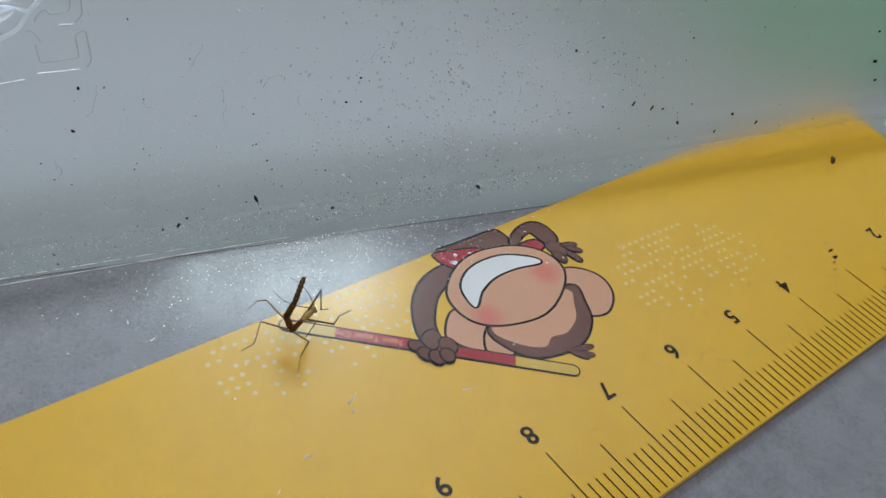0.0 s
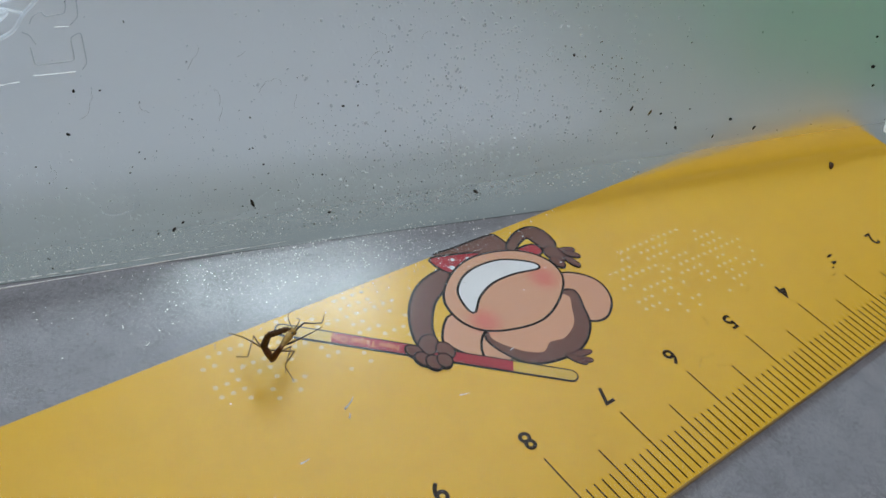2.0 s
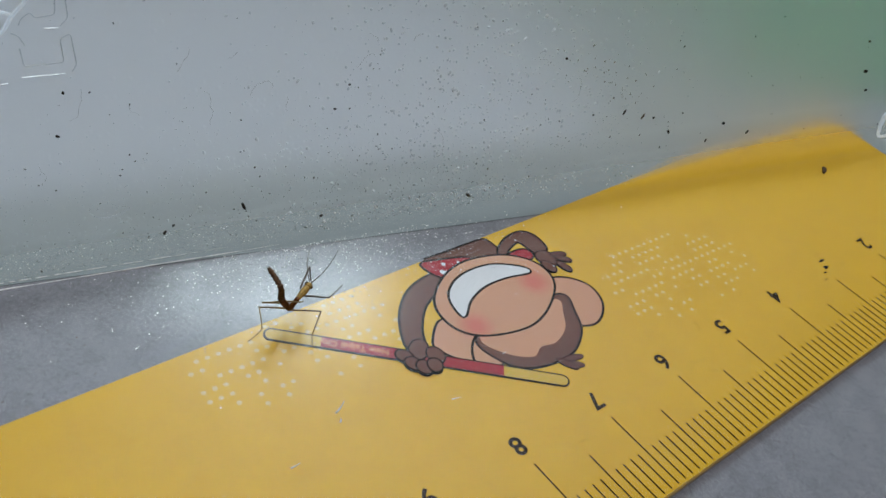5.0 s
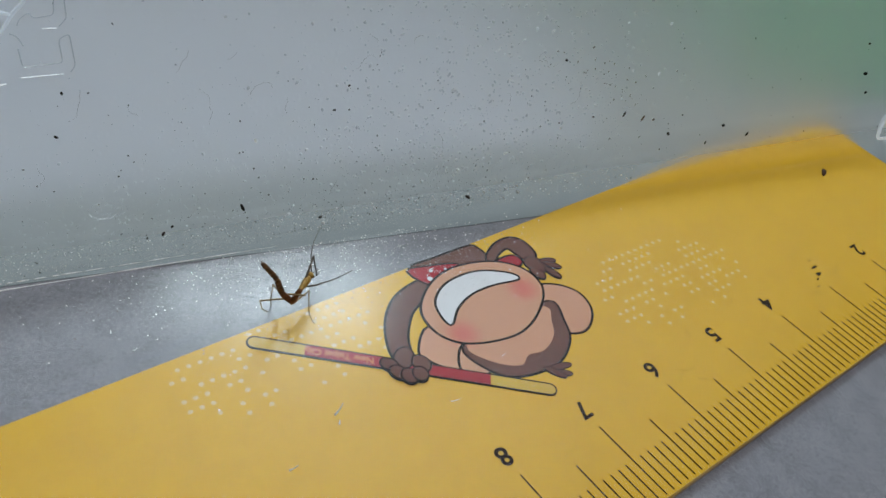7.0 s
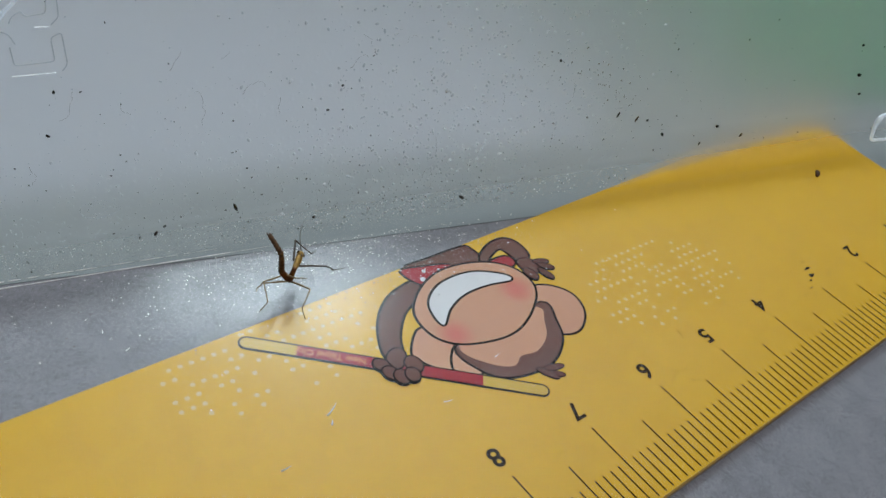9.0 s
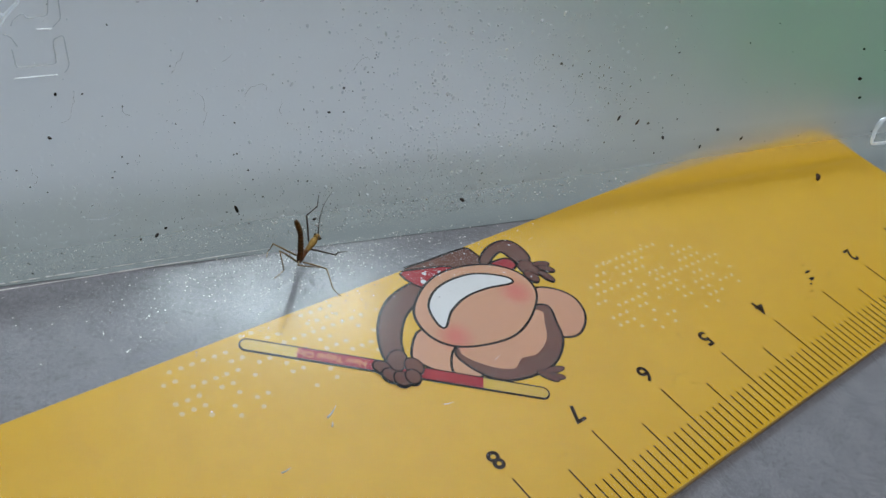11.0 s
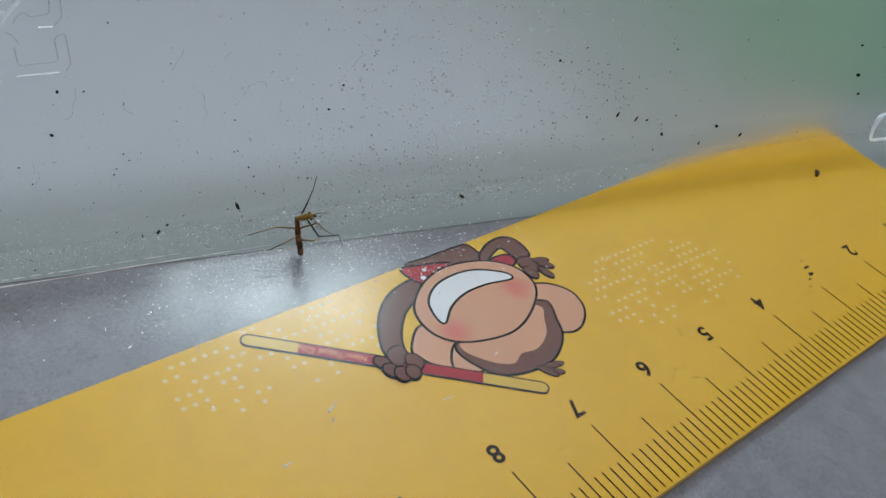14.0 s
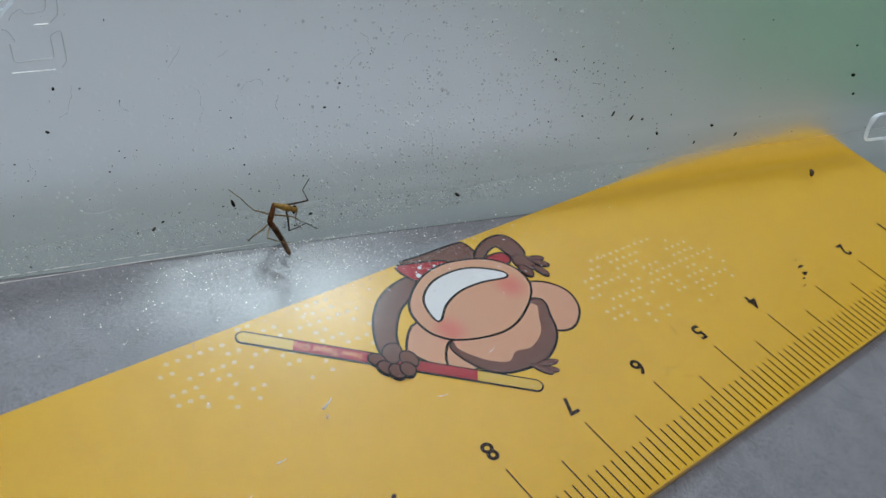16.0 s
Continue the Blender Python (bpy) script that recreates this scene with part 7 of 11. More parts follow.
        (15, pose(-0.00028, 0.00043, 0.00051, -48.5, -32.0, -135.2)),
        (15.25, pose(-0.00013, 0.00049, 0.00053, -42.4, -33.7, -146.4)),
        (15.5, pose(0.00001, 0.00056, 0.00055, -36.0, -34.3, -157.9)),
        (15.75, pose(0.00004, 0.00055, 0.00056, -34.3, -35.7, -160.9)),
        (16, pose(0.00006, 0.00054, 0.00057, -32.4, -37.0, -164.0)),
    ])
    walk(INSECT_PARTS["MB_femur"], [
        (0, pose(-0.00006, -0.00037, 0.00015, 43.4, -26.2, -92.8)),
        (0.25, pose(-0.00006, -0.00030, 0.00018, 39.5, -26.6, -84.0)),
        (0.5, pose(-0.00007, -0.00023, 0.00021, 35.6, -26.4, -75.2)),
        (0.75, pose(-0.00009, -0.00026, 0.00021, 29.9, -34.0, -64.1)),
        (1, pose(-0.00010, -0.00028, 0.00021, 22.0, -40.4, -51.0)),
        (1.25, pose(0.00006, -0.00035, 0.00021, 0.7, -23.3, -12.3)),
        (1.5, pose(0.00021, -0.00042, 0.00021, -5.0, 0.8, 16.2)),
        (1.75, pose(0.00016, -0.00023, 0.00032, -4.9, 10.1, 17.9)),
        (2, pose(0.00012, -0.00003, 0.00044, -4.4, 19.4, 19.8)),
        (2.25, pose(0.00013, -0.00019, 0.00036, -7.2, -11.2, -17.1)),
        (2.5, pose(0.00013, -0.00034, 0.00027, 12.2, -36.5, -61.9)),
        (2.75, pose(0.00003, -0.00036, 0.00021, 12.2, -34.7, -62.0)),
        (3, pose(-0.00006, -0.00037, 0.00015, 12.2, -32.9, -62.0)),
        (3.25, pose(0.00003, -0.00036, 0.00020, 11.9, -26.9, -61.5)),
        (3.5, pose(0.00013, -0.00034, 0.00026, 11.8, -20.8, -61.0)),
        (3.75, pose(0.00028, -0.00027, 0.00018, 14.0, -30.8, -66.0)),
        (4, pose(0.00043, -0.00020, 0.00011, 17.6, -40.6, -72.2)),
        (4.2, pose(-0.00005, -0.00036, 0.00014, 18.1, -21.6, -73.2)),
        (4.5, pose(-0.00004, -0.00036, 0.00014, 16.2, -20.3, -67.8)),
        (5, pose(0.00003, -0.00039, 0.00016, 9.1, -12.0, -42.7)),
        (5.5, pose(0.00011, -0.00041, 0.00017, 6.2, 1.6, -12.4)),
        (6, pose(0.00018, -0.00044, 0.00019, 9.0, 12.0, 11.0)),
        (6.3, pose(0.00019, -0.00044, 0.00019, 10.1, 13.9, 16.0)),
        (6.5, pose(0.00019, -0.00044, 0.00019, 10.1, 13.9, 16.0)),
        (6.75, pose(0.00014, -0.00037, 0.00021, 11.2, 13.1, 20.6)),
        (7, pose(0.00008, -0.00030, 0.00023, 12.2, 12.2, 25.1)),
        (7.25, pose(0.00002, -0.00033, 0.00018, 10.0, -7.2, -22.4)),
        (7.5, pose(-0.00005, -0.00036, 0.00014, 23.5, -21.6, -73.2)),
        (7.75, pose(-0.00007, -0.00030, 0.00018, 24.5, -23.4, -75.9)),
        (8, pose(-0.00008, -0.00023, 0.00023, 25.7, -25.1, -78.6)),
        (8.25, pose(-0.00009, -0.00025, 0.00020, 26.7, -23.4, -81.2)),
        (8.5, pose(-0.00010, -0.00027, 0.00016, 27.7, -21.7, -83.8)),
        (8.75, pose(-0.00008, -0.00031, 0.00016, 27.3, -21.9, -82.8)),
        (9, pose(-0.00005, -0.00034, 0.00016, 26.9, -22.0, -81.7)),
        (9.2, pose(-0.00005, -0.00034, 0.00016, 26.9, -22.0, -81.7)),
        (9.5, pose(-0.00002, -0.00033, 0.00014, 26.6, -21.7, -80.8)),
        (10, pose(0.00012, -0.00027, 0.00002, 25.1, -20.1, -76.6)),
        (10.5, pose(0.00031, -0.00020, -0.00014, 23.4, -17.8, -71.3)),
        (11, pose(0.00045, -0.00014, -0.00026, 22.2, -16.0, -67.3)),
        (11.3, pose(0.00048, -0.00013, -0.00028, 22.0, -15.6, -66.5)),
        (11.5, pose(0.00048, -0.00013, -0.00028, 22.0, -15.6, -66.5)),
        (11.75, pose(0.00047, -0.00008, -0.00018, 21.4, -32.5, -64.9)),
        (12, pose(0.00045, -0.00004, -0.00009, 19.8, -49.3, -62.6)),
        (12.25, pose(0.00038, -0.00001, -0.00011, 20.8, -38.6, -64.0)),
        (12.5, pose(0.00030, 0.00002, -0.00013, 21.3, -27.9, -65.0)),
        (12.75, pose(0.00035, 0.00002, 0.00003, -3.0, -21.4, -10.3)),
        (13, pose(0.00041, 0.00002, 0.00019, -12.3, -0.2, 35.8)),
        (13.25, pose(0.00040, 0.00013, 0.00035, -1.7, -37.8, 5.7)),
        (13.5, pose(0.00040, 0.00023, 0.00052, 50.2, -56.8, -60.7)),
        (13.75, pose(0.00040, 0.00028, 0.00057, 56.2, -51.1, -68.0)),
        (14, pose(0.00041, 0.00034, 0.00063, 60.4, -45.1, -73.7)),
        (14.25, pose(0.00043, 0.00013, 0.00044, 59.5, -44.2, -72.4)),
        (14.5, pose(0.00045, -0.00008, 0.00026, 58.7, -43.3, -71.2)),
        (14.75, pose(0.00039, 0.00003, 0.00047, 61.9, -41.9, -76.0)),
        (15, pose(0.00033, 0.00015, 0.00067, 64.9, -40.4, -80.5)),
        (15.25, pose(0.00044, 0.00015, 0.00061, 63.3, -37.4, -78.1)),
        (15.5, pose(0.00056, 0.00016, 0.00056, 62.0, -34.3, -75.8)),
        (15.75, pose(0.00054, 0.00018, 0.00056, 62.9, -32.9, -77.3)),
        (16, pose(0.00053, 0.00019, 0.00057, 63.7, -31.4, -78.8)),
    ])
    walk(INSECT_PARTS["HA_femur"], [
        (0, pose(-0.00016, 0.00064, 0.00064, -34.4, -17.9, 106.7)),
        (0.25, pose(-0.00012, 0.00064, 0.00064, -34.1, -3.2, 104.8)),
        (0.5, pose(-0.00008, 0.00065, 0.00064, -34.2, 11.6, 103.0)),
        (0.75, pose(0, 0.00069, 0.00061, -34.2, -11.7, 100.7)),
        (1, pose(0.00009, 0.00072, 0.00058, -33.1, -34.9, 97.9)),
        (1.25, pose(0.00002, 0.00068, 0.00063, -23.0, -25.2, 78.0)),
        (1.5, pose(-0.00006, 0.00063, 0.00067, -17.5, -13.2, 61.4)),
        (1.75, pose(-0.00013, 0.00065, 0.00064, -19.4, 2.0, 80.1)),
        (2, pose(-0.00019, 0.00067, 0.00061, -16.2, 16.9, 99.2)),
        (2.25, pose(-0.00023, 0.00072, 0.00052, -19.7, 22.7, 88.9)),
        (2.5, pose(-0.00028, 0.00078, 0.00043, -24.4, 27.8, 77.8)),
        (2.75, pose(-0.00026, 0.00068, 0.00054, -23.9, 31.0, 78.8)),
        (3, pose(-0.00024, 0.00057, 0.00065, -23.3, 34.2, 79.9)),
        (3.25, pose(-0.00038, 0.00044, 0.00059, -25.4, 24.1, 75.6)),
        (3.5, pose(-0.00051, 0.00032, 0.00053, -26.6, 13.9, 72.0)),
        (3.7, pose(-0.00050, 0.00018, 0.00046, -19.6, 2.8, 117.4)),
        (3.75, pose(-0.00049, 0.00012, 0.00043, -19.6, -2.8, 136.0)),
        (3.9, pose(-0.00048, -0.00005, 0.00034, -28.1, -14.8, -172.8)),
        (4, pose(-0.00048, -0.00009, 0.00032, -31.9, -16.3, -158.7)),
        (4.2, pose(-0.00048, 0.00042, 0.00056, -34.7, -46.6, -153.5)),
        (4.5, pose(-0.00049, 0.00043, 0.00055, -31.5, -44.0, -158.0)),
        (5, pose(-0.00051, 0.00048, 0.00050, -21.0, -29.7, -175.2)),
        (5.5, pose(-0.00055, 0.00055, 0.00042, -15.6, -8.8, 168.8)),
        (6, pose(-0.00057, 0.00060, 0.00037, -15.5, 7.7, 158.0)),
        (6.3, pose(-0.00058, 0.00061, 0.00036, -15.9, 11.1, 155.7)),
        (6.5, pose(-0.00058, 0.00061, 0.00036, -15.9, 11.1, 155.7)),
        (6.75, pose(-0.00057, 0.00059, 0.00039, -25.9, 18.3, 117.9)),
        (7, pose(-0.00056, 0.00057, 0.00042, -38.5, 18.0, 78.7)),
        (7.2, pose(-0.00053, 0.00052, 0.00047, -37.8, -15.6, 109.6)),
        (7.25, pose(-0.00052, 0.00049, 0.00049, -43.5, -28.8, 124.4)),
        (7.4, pose(-0.00049, 0.00044, 0.00055, -85.6, -48.6, -173.2)),
        (7.5, pose(-0.00048, 0.00042, 0.00056, -100.2, -46.6, -153.5)),
        (7.75, pose(-0.00036, 0.00053, 0.00059, -80.9, -29.4, 175.9)),
        (8, pose(-0.00024, 0.00064, 0.00061, -74.1, -7.5, 155.3)),
        (8.25, pose(-0.00028, 0.00061, 0.00061, -76.7, -15.2, 168.3)),
        (8.5, pose(-0.00032, 0.00057, 0.00062, -81.2, -22.1, -177.8)),
        (8.75, pose(-0.00043, 0.00052, 0.00056, -83.2, -19.2, -172.3)),
        (9, pose(-0.00054, 0.00047, 0.00051, -84.8, -16.2, -166.9)),
        (9.2, pose(-0.00054, 0.00047, 0.00051, -84.8, -16.2, -166.9)),
        (9.5, pose(-0.00052, 0.00046, 0.00052, -84.1, -17.2, -169.2)),
        (10, pose(-0.00044, 0.00040, 0.00054, -80.2, -21.9, 179.2)),
        (10.5, pose(-0.00034, 0.00033, 0.00058, -73.5, -26.7, 163.1)),
        (11, pose(-0.00026, 0.00027, 0.00060, -67.3, -29.1, 149.9)),
        (11.3, pose(-0.00024, 0.00026, 0.00061, -66.0, -29.4, 147.1)),
        (11.5, pose(-0.00024, 0.00026, 0.00061, -66.0, -29.4, 147.1)),
        (11.75, pose(-0.00040, 0.00019, 0.00052, -71.1, -27.0, 157.8)),
        (12, pose(-0.00057, 0.00013, 0.00044, -75.4, -23.9, 168.0)),
        (12.25, pose(-0.00063, 0.00006, 0.00034, -77.6, -6.3, 176.1)),
        (12.5, pose(-0.00069, -0.00001, 0.00024, -77.2, 11.4, -176.4)),
        (12.75, pose(-0.00062, -0.00018, 0.00013, -78.4, 9.0, 177.3)),
        (13, pose(-0.00055, -0.00035, 0.00001, -79.2, 6.4, 171.1)),
        (13.25, pose(-0.00043, -0.00036, 0.00007, -76.4, 5.9, -163.1)),
        (13.5, pose(-0.00030, -0.00038, 0.00013, -74.1, 4.2, -137.4)),
        (13.75, pose(-0.00040, -0.00027, 0.00016, -73.9, -5.8, -147.0)),
        (14, pose(-0.00050, -0.00016, 0.00019, -72.1, -15.6, -156.9)),
        (14.25, pose(-0.00028, 0.00002, -0.00017, -73.5, -33.6, -153.6)),
        (14.5, pose(-0.00006, 0.00020, -0.00053, -76.9, -51.4, -148.6)),
        (14.75, pose(-0.00001, 0.00009, -0.00060, -76.9, -30.1, -148.7)),
        (15, pose(0.00004, -0.00003, -0.00066, -76.9, -8.8, -148.7)),
        (15.25, pose(-0.00004, 0.00011, -0.00058, -75.7, -10.5, -155.5)),
        (15.5, pose(-0.00012, 0.00024, -0.00050, -74.4, -12.0, -162.4)),
        (15.75, pose(-0.00013, 0.00022, -0.00053, -75.7, -12.5, -156.2)),
        (16, pose(-0.00013, 0.00021, -0.00055, -77.1, -12.9, -150.0)),
    ])
    walk(INSECT_PARTS["HB_femur"], [
        (0, pose(0.00022, 0.00042, 0.00070, 51.9, -30.1, -63.7)),
        (0.25, pose(0.00026, 0.00043, 0.00070, 52.6, -30.2, -65.0)),
        (0.5, pose(0.00029, 0.00044, 0.00070, 53.3, -30.2, -66.4)),
        (0.75, pose(0.00035, 0.00048, 0.00065, 53.8, -30.6, -67.4)),
        (1, pose(0.00040, 0.00053, 0.00061, 54.3, -30.9, -68.4)),
        (1.25, pose(0.00034, 0.00048, 0.00066, 54.6, -31.6, -69.1)),
        (1.5, pose(0.00027, 0.00044, 0.00071, 55.0, -32.2, -69.8)),
        (1.75, pose(0.00022, 0.00046, 0.00068, 54.6, -32.7, -69.1)),
        (2, pose(0.00016, 0.00047, 0.00065, 54.2, -33.2, -68.3)),
        (2.25, pose(0.00018, 0.00052, 0.00059, 54.4, -33.2, -68.7)),
        (2.5, pose(0.00019, 0.00058, 0.00053, 54.6, -33.2, -69.1)),
        (2.75, pose(0.00013, 0.00049, 0.00062, 55.6, -34.4, -70.8)),
        (3, pose(0.00007, 0.00041, 0.00071, 56.6, -35.6, -72.6)),
        (3.25, pose(-0.00002, 0.00030, 0.00070, 41.3, -6.2, -32.6)),
        (3.5, pose(-0.00010, 0.00020, 0.00069, 47.7, 25.7, 2.8)),
        (3.75, pose(-0.00010, 0.00010, 0.00065, 49.5, 25.6, 6.9)),
        (4, pose(-0.00009, -0.00001, 0.00062, 51.2, 25.4, 10.9)),
        (4.05, pose(-0.00013, 0.00006, 0.00063, 46.1, 14.7, -3.8)),
        (4.1, pose(-0.00021, 0.00021, 0.00064, 45.1, -10.8, -32.8)),
        (4.15, pose(-0.00029, 0.00037, 0.00066, 58.4, -33.2, -66.9)),
        (4.2, pose(-0.00033, 0.00044, 0.00067, 70.5, -39.7, -87.1)),
        (4.5, pose(-0.00032, 0.00045, 0.00067, 70.3, -39.6, -86.8)),
        (5, pose(-0.00028, 0.00049, 0.00065, 69.5, -38.9, -85.4)),
        (5.5, pose(-0.00024, 0.00055, 0.00062, 68.4, -38.0, -83.7)),
        (6, pose(-0.00020, 0.00059, 0.00060, 67.6, -37.2, -82.4)),
        (6.3, pose(-0.00019, 0.00060, 0.00060, 67.4, -37.1, -82.1)),
        (6.5, pose(-0.00019, 0.00060, 0.00060, 67.4, -37.1, -82.1)),
        (6.75, pose(-0.00022, 0.00059, 0.00061, 68.0, -37.5, -83.1)),
        (7, pose(-0.00025, 0.00058, 0.00062, 68.6, -37.9, -84.1)),
        (7.25, pose(-0.00029, 0.00051, 0.00064, 69.6, -38.8, -85.6)),
        (7.5, pose(-0.00033, 0.00044, 0.00067, 70.5, -39.7, -87.1)),
        (7.75, pose(-0.00029, 0.00054, 0.00063, 71.9, -37.7, -89.4)),
        (8, pose(-0.00025, 0.00064, 0.00060, 73.2, -35.7, -91.5)),
        (8.25, pose(-0.00026, 0.00057, 0.00060, 74.9, -35.8, -94.4)),
        (8.5, pose(-0.00027, 0.00051, 0.00060, 76.6, -35.9, -97.3)),
        (8.75, pose(-0.00027, 0.00043, 0.00059, 78.3, -36.2, -100.2)),
        (9, pose(-0.00027, 0.00034, 0.00057, 80.0, -36.5, -103.1)),
        (9.2, pose(-0.00027, 0.00034, 0.00057, 80.0, -36.5, -103.1)),
        (9.5, pose(-0.00026, 0.00030, 0.00055, 81.1, -36.5, -104.8)),
        (10, pose(-0.00022, 0.00013, 0.00046, 86.0, -36.2, -113.2)),
        (10.5, pose(-0.00017, -0.00009, 0.00033, 92.3, -35.0, -123.9)),
        (11, pose(-0.00013, -0.00026, 0.00024, 96.7, -33.4, -131.8)),
        (11.3, pose(-0.00012, -0.00030, 0.00022, 97.6, -33.0, -133.4)),
        (11.5, pose(-0.00012, -0.00030, 0.00022, 97.6, -33.0, -133.4)),
        (11.75, pose(-0.00013, -0.00039, 0.00022, 99.2, -32.5, -136.4)),
        (12, pose(-0.00014, -0.00048, 0.00022, 100.8, -32.0, -139.3)),
        (12.25, pose(-0.00031, -0.00046, 0.00011, 87.7, -38.5, -116.8)),
        (12.5, pose(-0.00049, -0.00043, 0, 71.7, -40.1, -91.8)),
        (12.75, pose(-0.00026, -0.00060, 0.00002, 70.0, -19.0, -88.6)),
        (13, pose(-0.00002, -0.00076, 0.00003, 69.7, 2.1, -86.1)),
        (13.25, pose(-0.00001, -0.00069, 0.00008, 71.2, -10.1, -107.2)),
        (13.5, pose(0.00001, -0.00062, 0.00013, 77.3, -20.9, -129.8)),
        (13.75, pose(0.00002, -0.00067, 0.00010, 70.4, -30.5, -113.9)),
        (14, pose(0.00003, -0.00071, 0.00007, 59.7, -37.8, -95.1)),
        (14.25, pose(0.00015, -0.00046, -0.00030, 67.0, -31.0, -108.0)),
        (14.5, pose(0.00028, -0.00021, -0.00066, 72.1, -23.2, -119.0)),
        (14.75, pose(0.00030, -0.00022, -0.00065, 71.9, -20.2, -118.6)),
        (15, pose(0.00033, -0.00024, -0.00065, 71.8, -17.1, -118.3)),
        (15.25, pose(0.00019, -0.00018, -0.00069, 73.1, -20.8, -122.3)),
        (15.5, pose(0.00005, -0.00013, -0.00074, 74.7, -24.5, -126.4)),
        (15.75, pose(0.00005, -0.00009, -0.00071, 75.1, -21.3, -127.4)),
        (16, pose(0.00005, -0.00006, -0.00068, 75.4, -18.1, -128.4)),
    ])
    walk(INSECT_PARTS["FA_tibia"], [
        (0, pose(0.00374, 0.00146, 0.00198, 48.5, 80.7, -75.5)),
        (0.25, pose(0.00378, 0.00144, 0.00226, 55.4, 76.7, -68.5)),
        (0.5, pose(0.00380, 0.00141, 0.00253, 59.0, 72.5, -64.7)),
        (0.75, pose(0.00372, 0.00130, 0.00242, 93.5, 67.2, -28.2)),
        (1, pose(0.00363, 0.00119, 0.00231, 110.5, 57.1, -9.0)),
        (1.25, pose(0.00387, 0.00133, 0.00181, 114.3, 43.5, -4.2)),
        (1.5, pose(0.00394, 0.00141, 0.00130, 116.1, 29.7, -1.2)),
        (1.75, pose(0.00396, 0.00143, 0.00124, 116.8, 28.8, 0.4)),
        (2, pose(0.00397, 0.00144, 0.00117, 117.6, 27.9, 1.9)),
        (2.25, pose(0.00395, 0.00112, 0.00098, 115.1, 28.2, -3.4)),
        (2.5, pose(0.00391, 0.00078, 0.00080, 112.6, 28.3, -8.7)),
        (2.75, pose(0.00337, 0.00163, 0.00158, 107.8, 35.1, -17.7)),
        (3, pose(0.00220, 0.00199, 0.00233, 101.3, 41.2, -28.2)),
        (3.25, pose(0.00264, 0.00205, 0.00269, 88.1, 58.1, -45.3)),
        (3.5, pose(0.00305, 0.00205, 0.00302, 52.9, 69.4, -84.1)),
        (3.75, pose(0.00290, 0.00224, 0.00199, 132.4, 74.4, -1.7)),
        (4, pose(0.00244, 0.00202, 0.00094, 167.5, 55.5, 36.3)),
        (4.2, pose(0.00319, 0.00167, 0.00214, 175.7, 64.2, 45.7)),
        (4.5, pose(0.00318, 0.00172, 0.00215, 173.2, 65.8, 42.9)),
        (5, pose(0.00315, 0.00196, 0.00218, 154.8, 72.2, 23.3)),
        (5.5, pose(0.00309, 0.00227, 0.00222, 112.8, 75.0, -20.3)),
        (6, pose(0.00304, 0.00250, 0.00225, 83.8, 71.1, -50.5)),
        (6.3, pose(0.00303, 0.00254, 0.00225, 79.6, 69.9, -55.0)),
        (6.5, pose(0.00303, 0.00254, 0.00225, 79.6, 69.9, -55.0)),
        (6.75, pose(0.00321, 0.00236, 0.00237, 79.2, 72.1, -55.4)),
        (7, pose(0.00339, 0.00217, 0.00249, 78.7, 74.3, -55.9)),
        (7.25, pose(0.00329, 0.00193, 0.00232, 143.7, 76.0, 10.9)),
        (7.5, pose(0.00319, 0.00167, 0.00214, 176.8, 64.2, 45.7)),
        (7.75, pose(0.00263, 0.00198, 0.00263, 143.2, 72.8, 9.9)),
        (8, pose(0.00191, 0.00209, 0.00302, 96.2, 70.4, -39.4)),
        (8.25, pose(0.00236, 0.00220, 0.00251, 137.6, 62.4, 5.4)),
        (8.5, pose(0.00271, 0.00215, 0.00194, 154.4, 47.2, 25.7)),
        (8.75, pose(0.00243, 0.00248, 0.00193, 130.8, 48.3, -5.8)),
        (9, pose(0.00215, 0.00280, 0.00192, 110.8, 41.2, -34.0)),
        (9.2, pose(0.00215, 0.00280, 0.00192, 110.8, 41.2, -34.0)),
        (9.5, pose(0.00219, 0.00288, 0.00200, 108.8, 35.4, -37.1)),
        (10, pose(0.00234, 0.00308, 0.00238, 104.7, 6.2, -48.3)),
        (10.5, pose(0.00234, 0.00304, 0.00269, 107.9, -31.8, -61.7)),
        (11, pose(0.00226, 0.00280, 0.00269, 123.5, -59.3, -82.8)),
        (11.3, pose(0.00224, 0.00273, 0.00266, 131.1, -64.1, -91.5)),
        (11.5, pose(0.00224, 0.00273, 0.00266, 131.1, -64.1, -91.5)),
        (11.75, pose(0.00328, 0.00338, 0.00206, 143.6, -64.8, -105.3)),
        (12, pose(0.00384, 0.00334, 0.00084, 156.0, -64.1, -119.1)),
        (12.2, pose(0.00320, 0.00290, 0.00252, 18.6, -73.5, 20.8)),
        (12.25, pose(0.00274, 0.00255, 0.00308, 6.1, -57.7, 34.5)),
        (12.45, pose(0.00087, 0.00111, 0.00382, -0.2, -4.9, 45.3)),
        (12.5, pose(0.00075, 0.00103, 0.00381, -0.3, -1.8, 45.7)),
        (12.75, pose(0.00071, 0.00104, 0.00376, -0.3, -1.9, 45.7)),
        (13, pose(0.00067, 0.00106, 0.00370, -0.2, -1.9, 45.6)),
        (13.2, pose(0.00127, 0.00114, 0.00411, -2.2, -42.0, 50.5)),
        (13.25, pose(0.00152, 0.00119, 0.00420, -5.5, -58.8, 54.7)),
        (13.45, pose(0.00223, 0.00136, 0.00418, -160.8, -66.0, -147.3)),
        (13.5, pose(0.00227, 0.00137, 0.00417, -162.3, -62.9, -145.6)),
        (13.7, pose(0.00166, 0.00076, 0.00454, -11.7, -71.9, 61.7)),
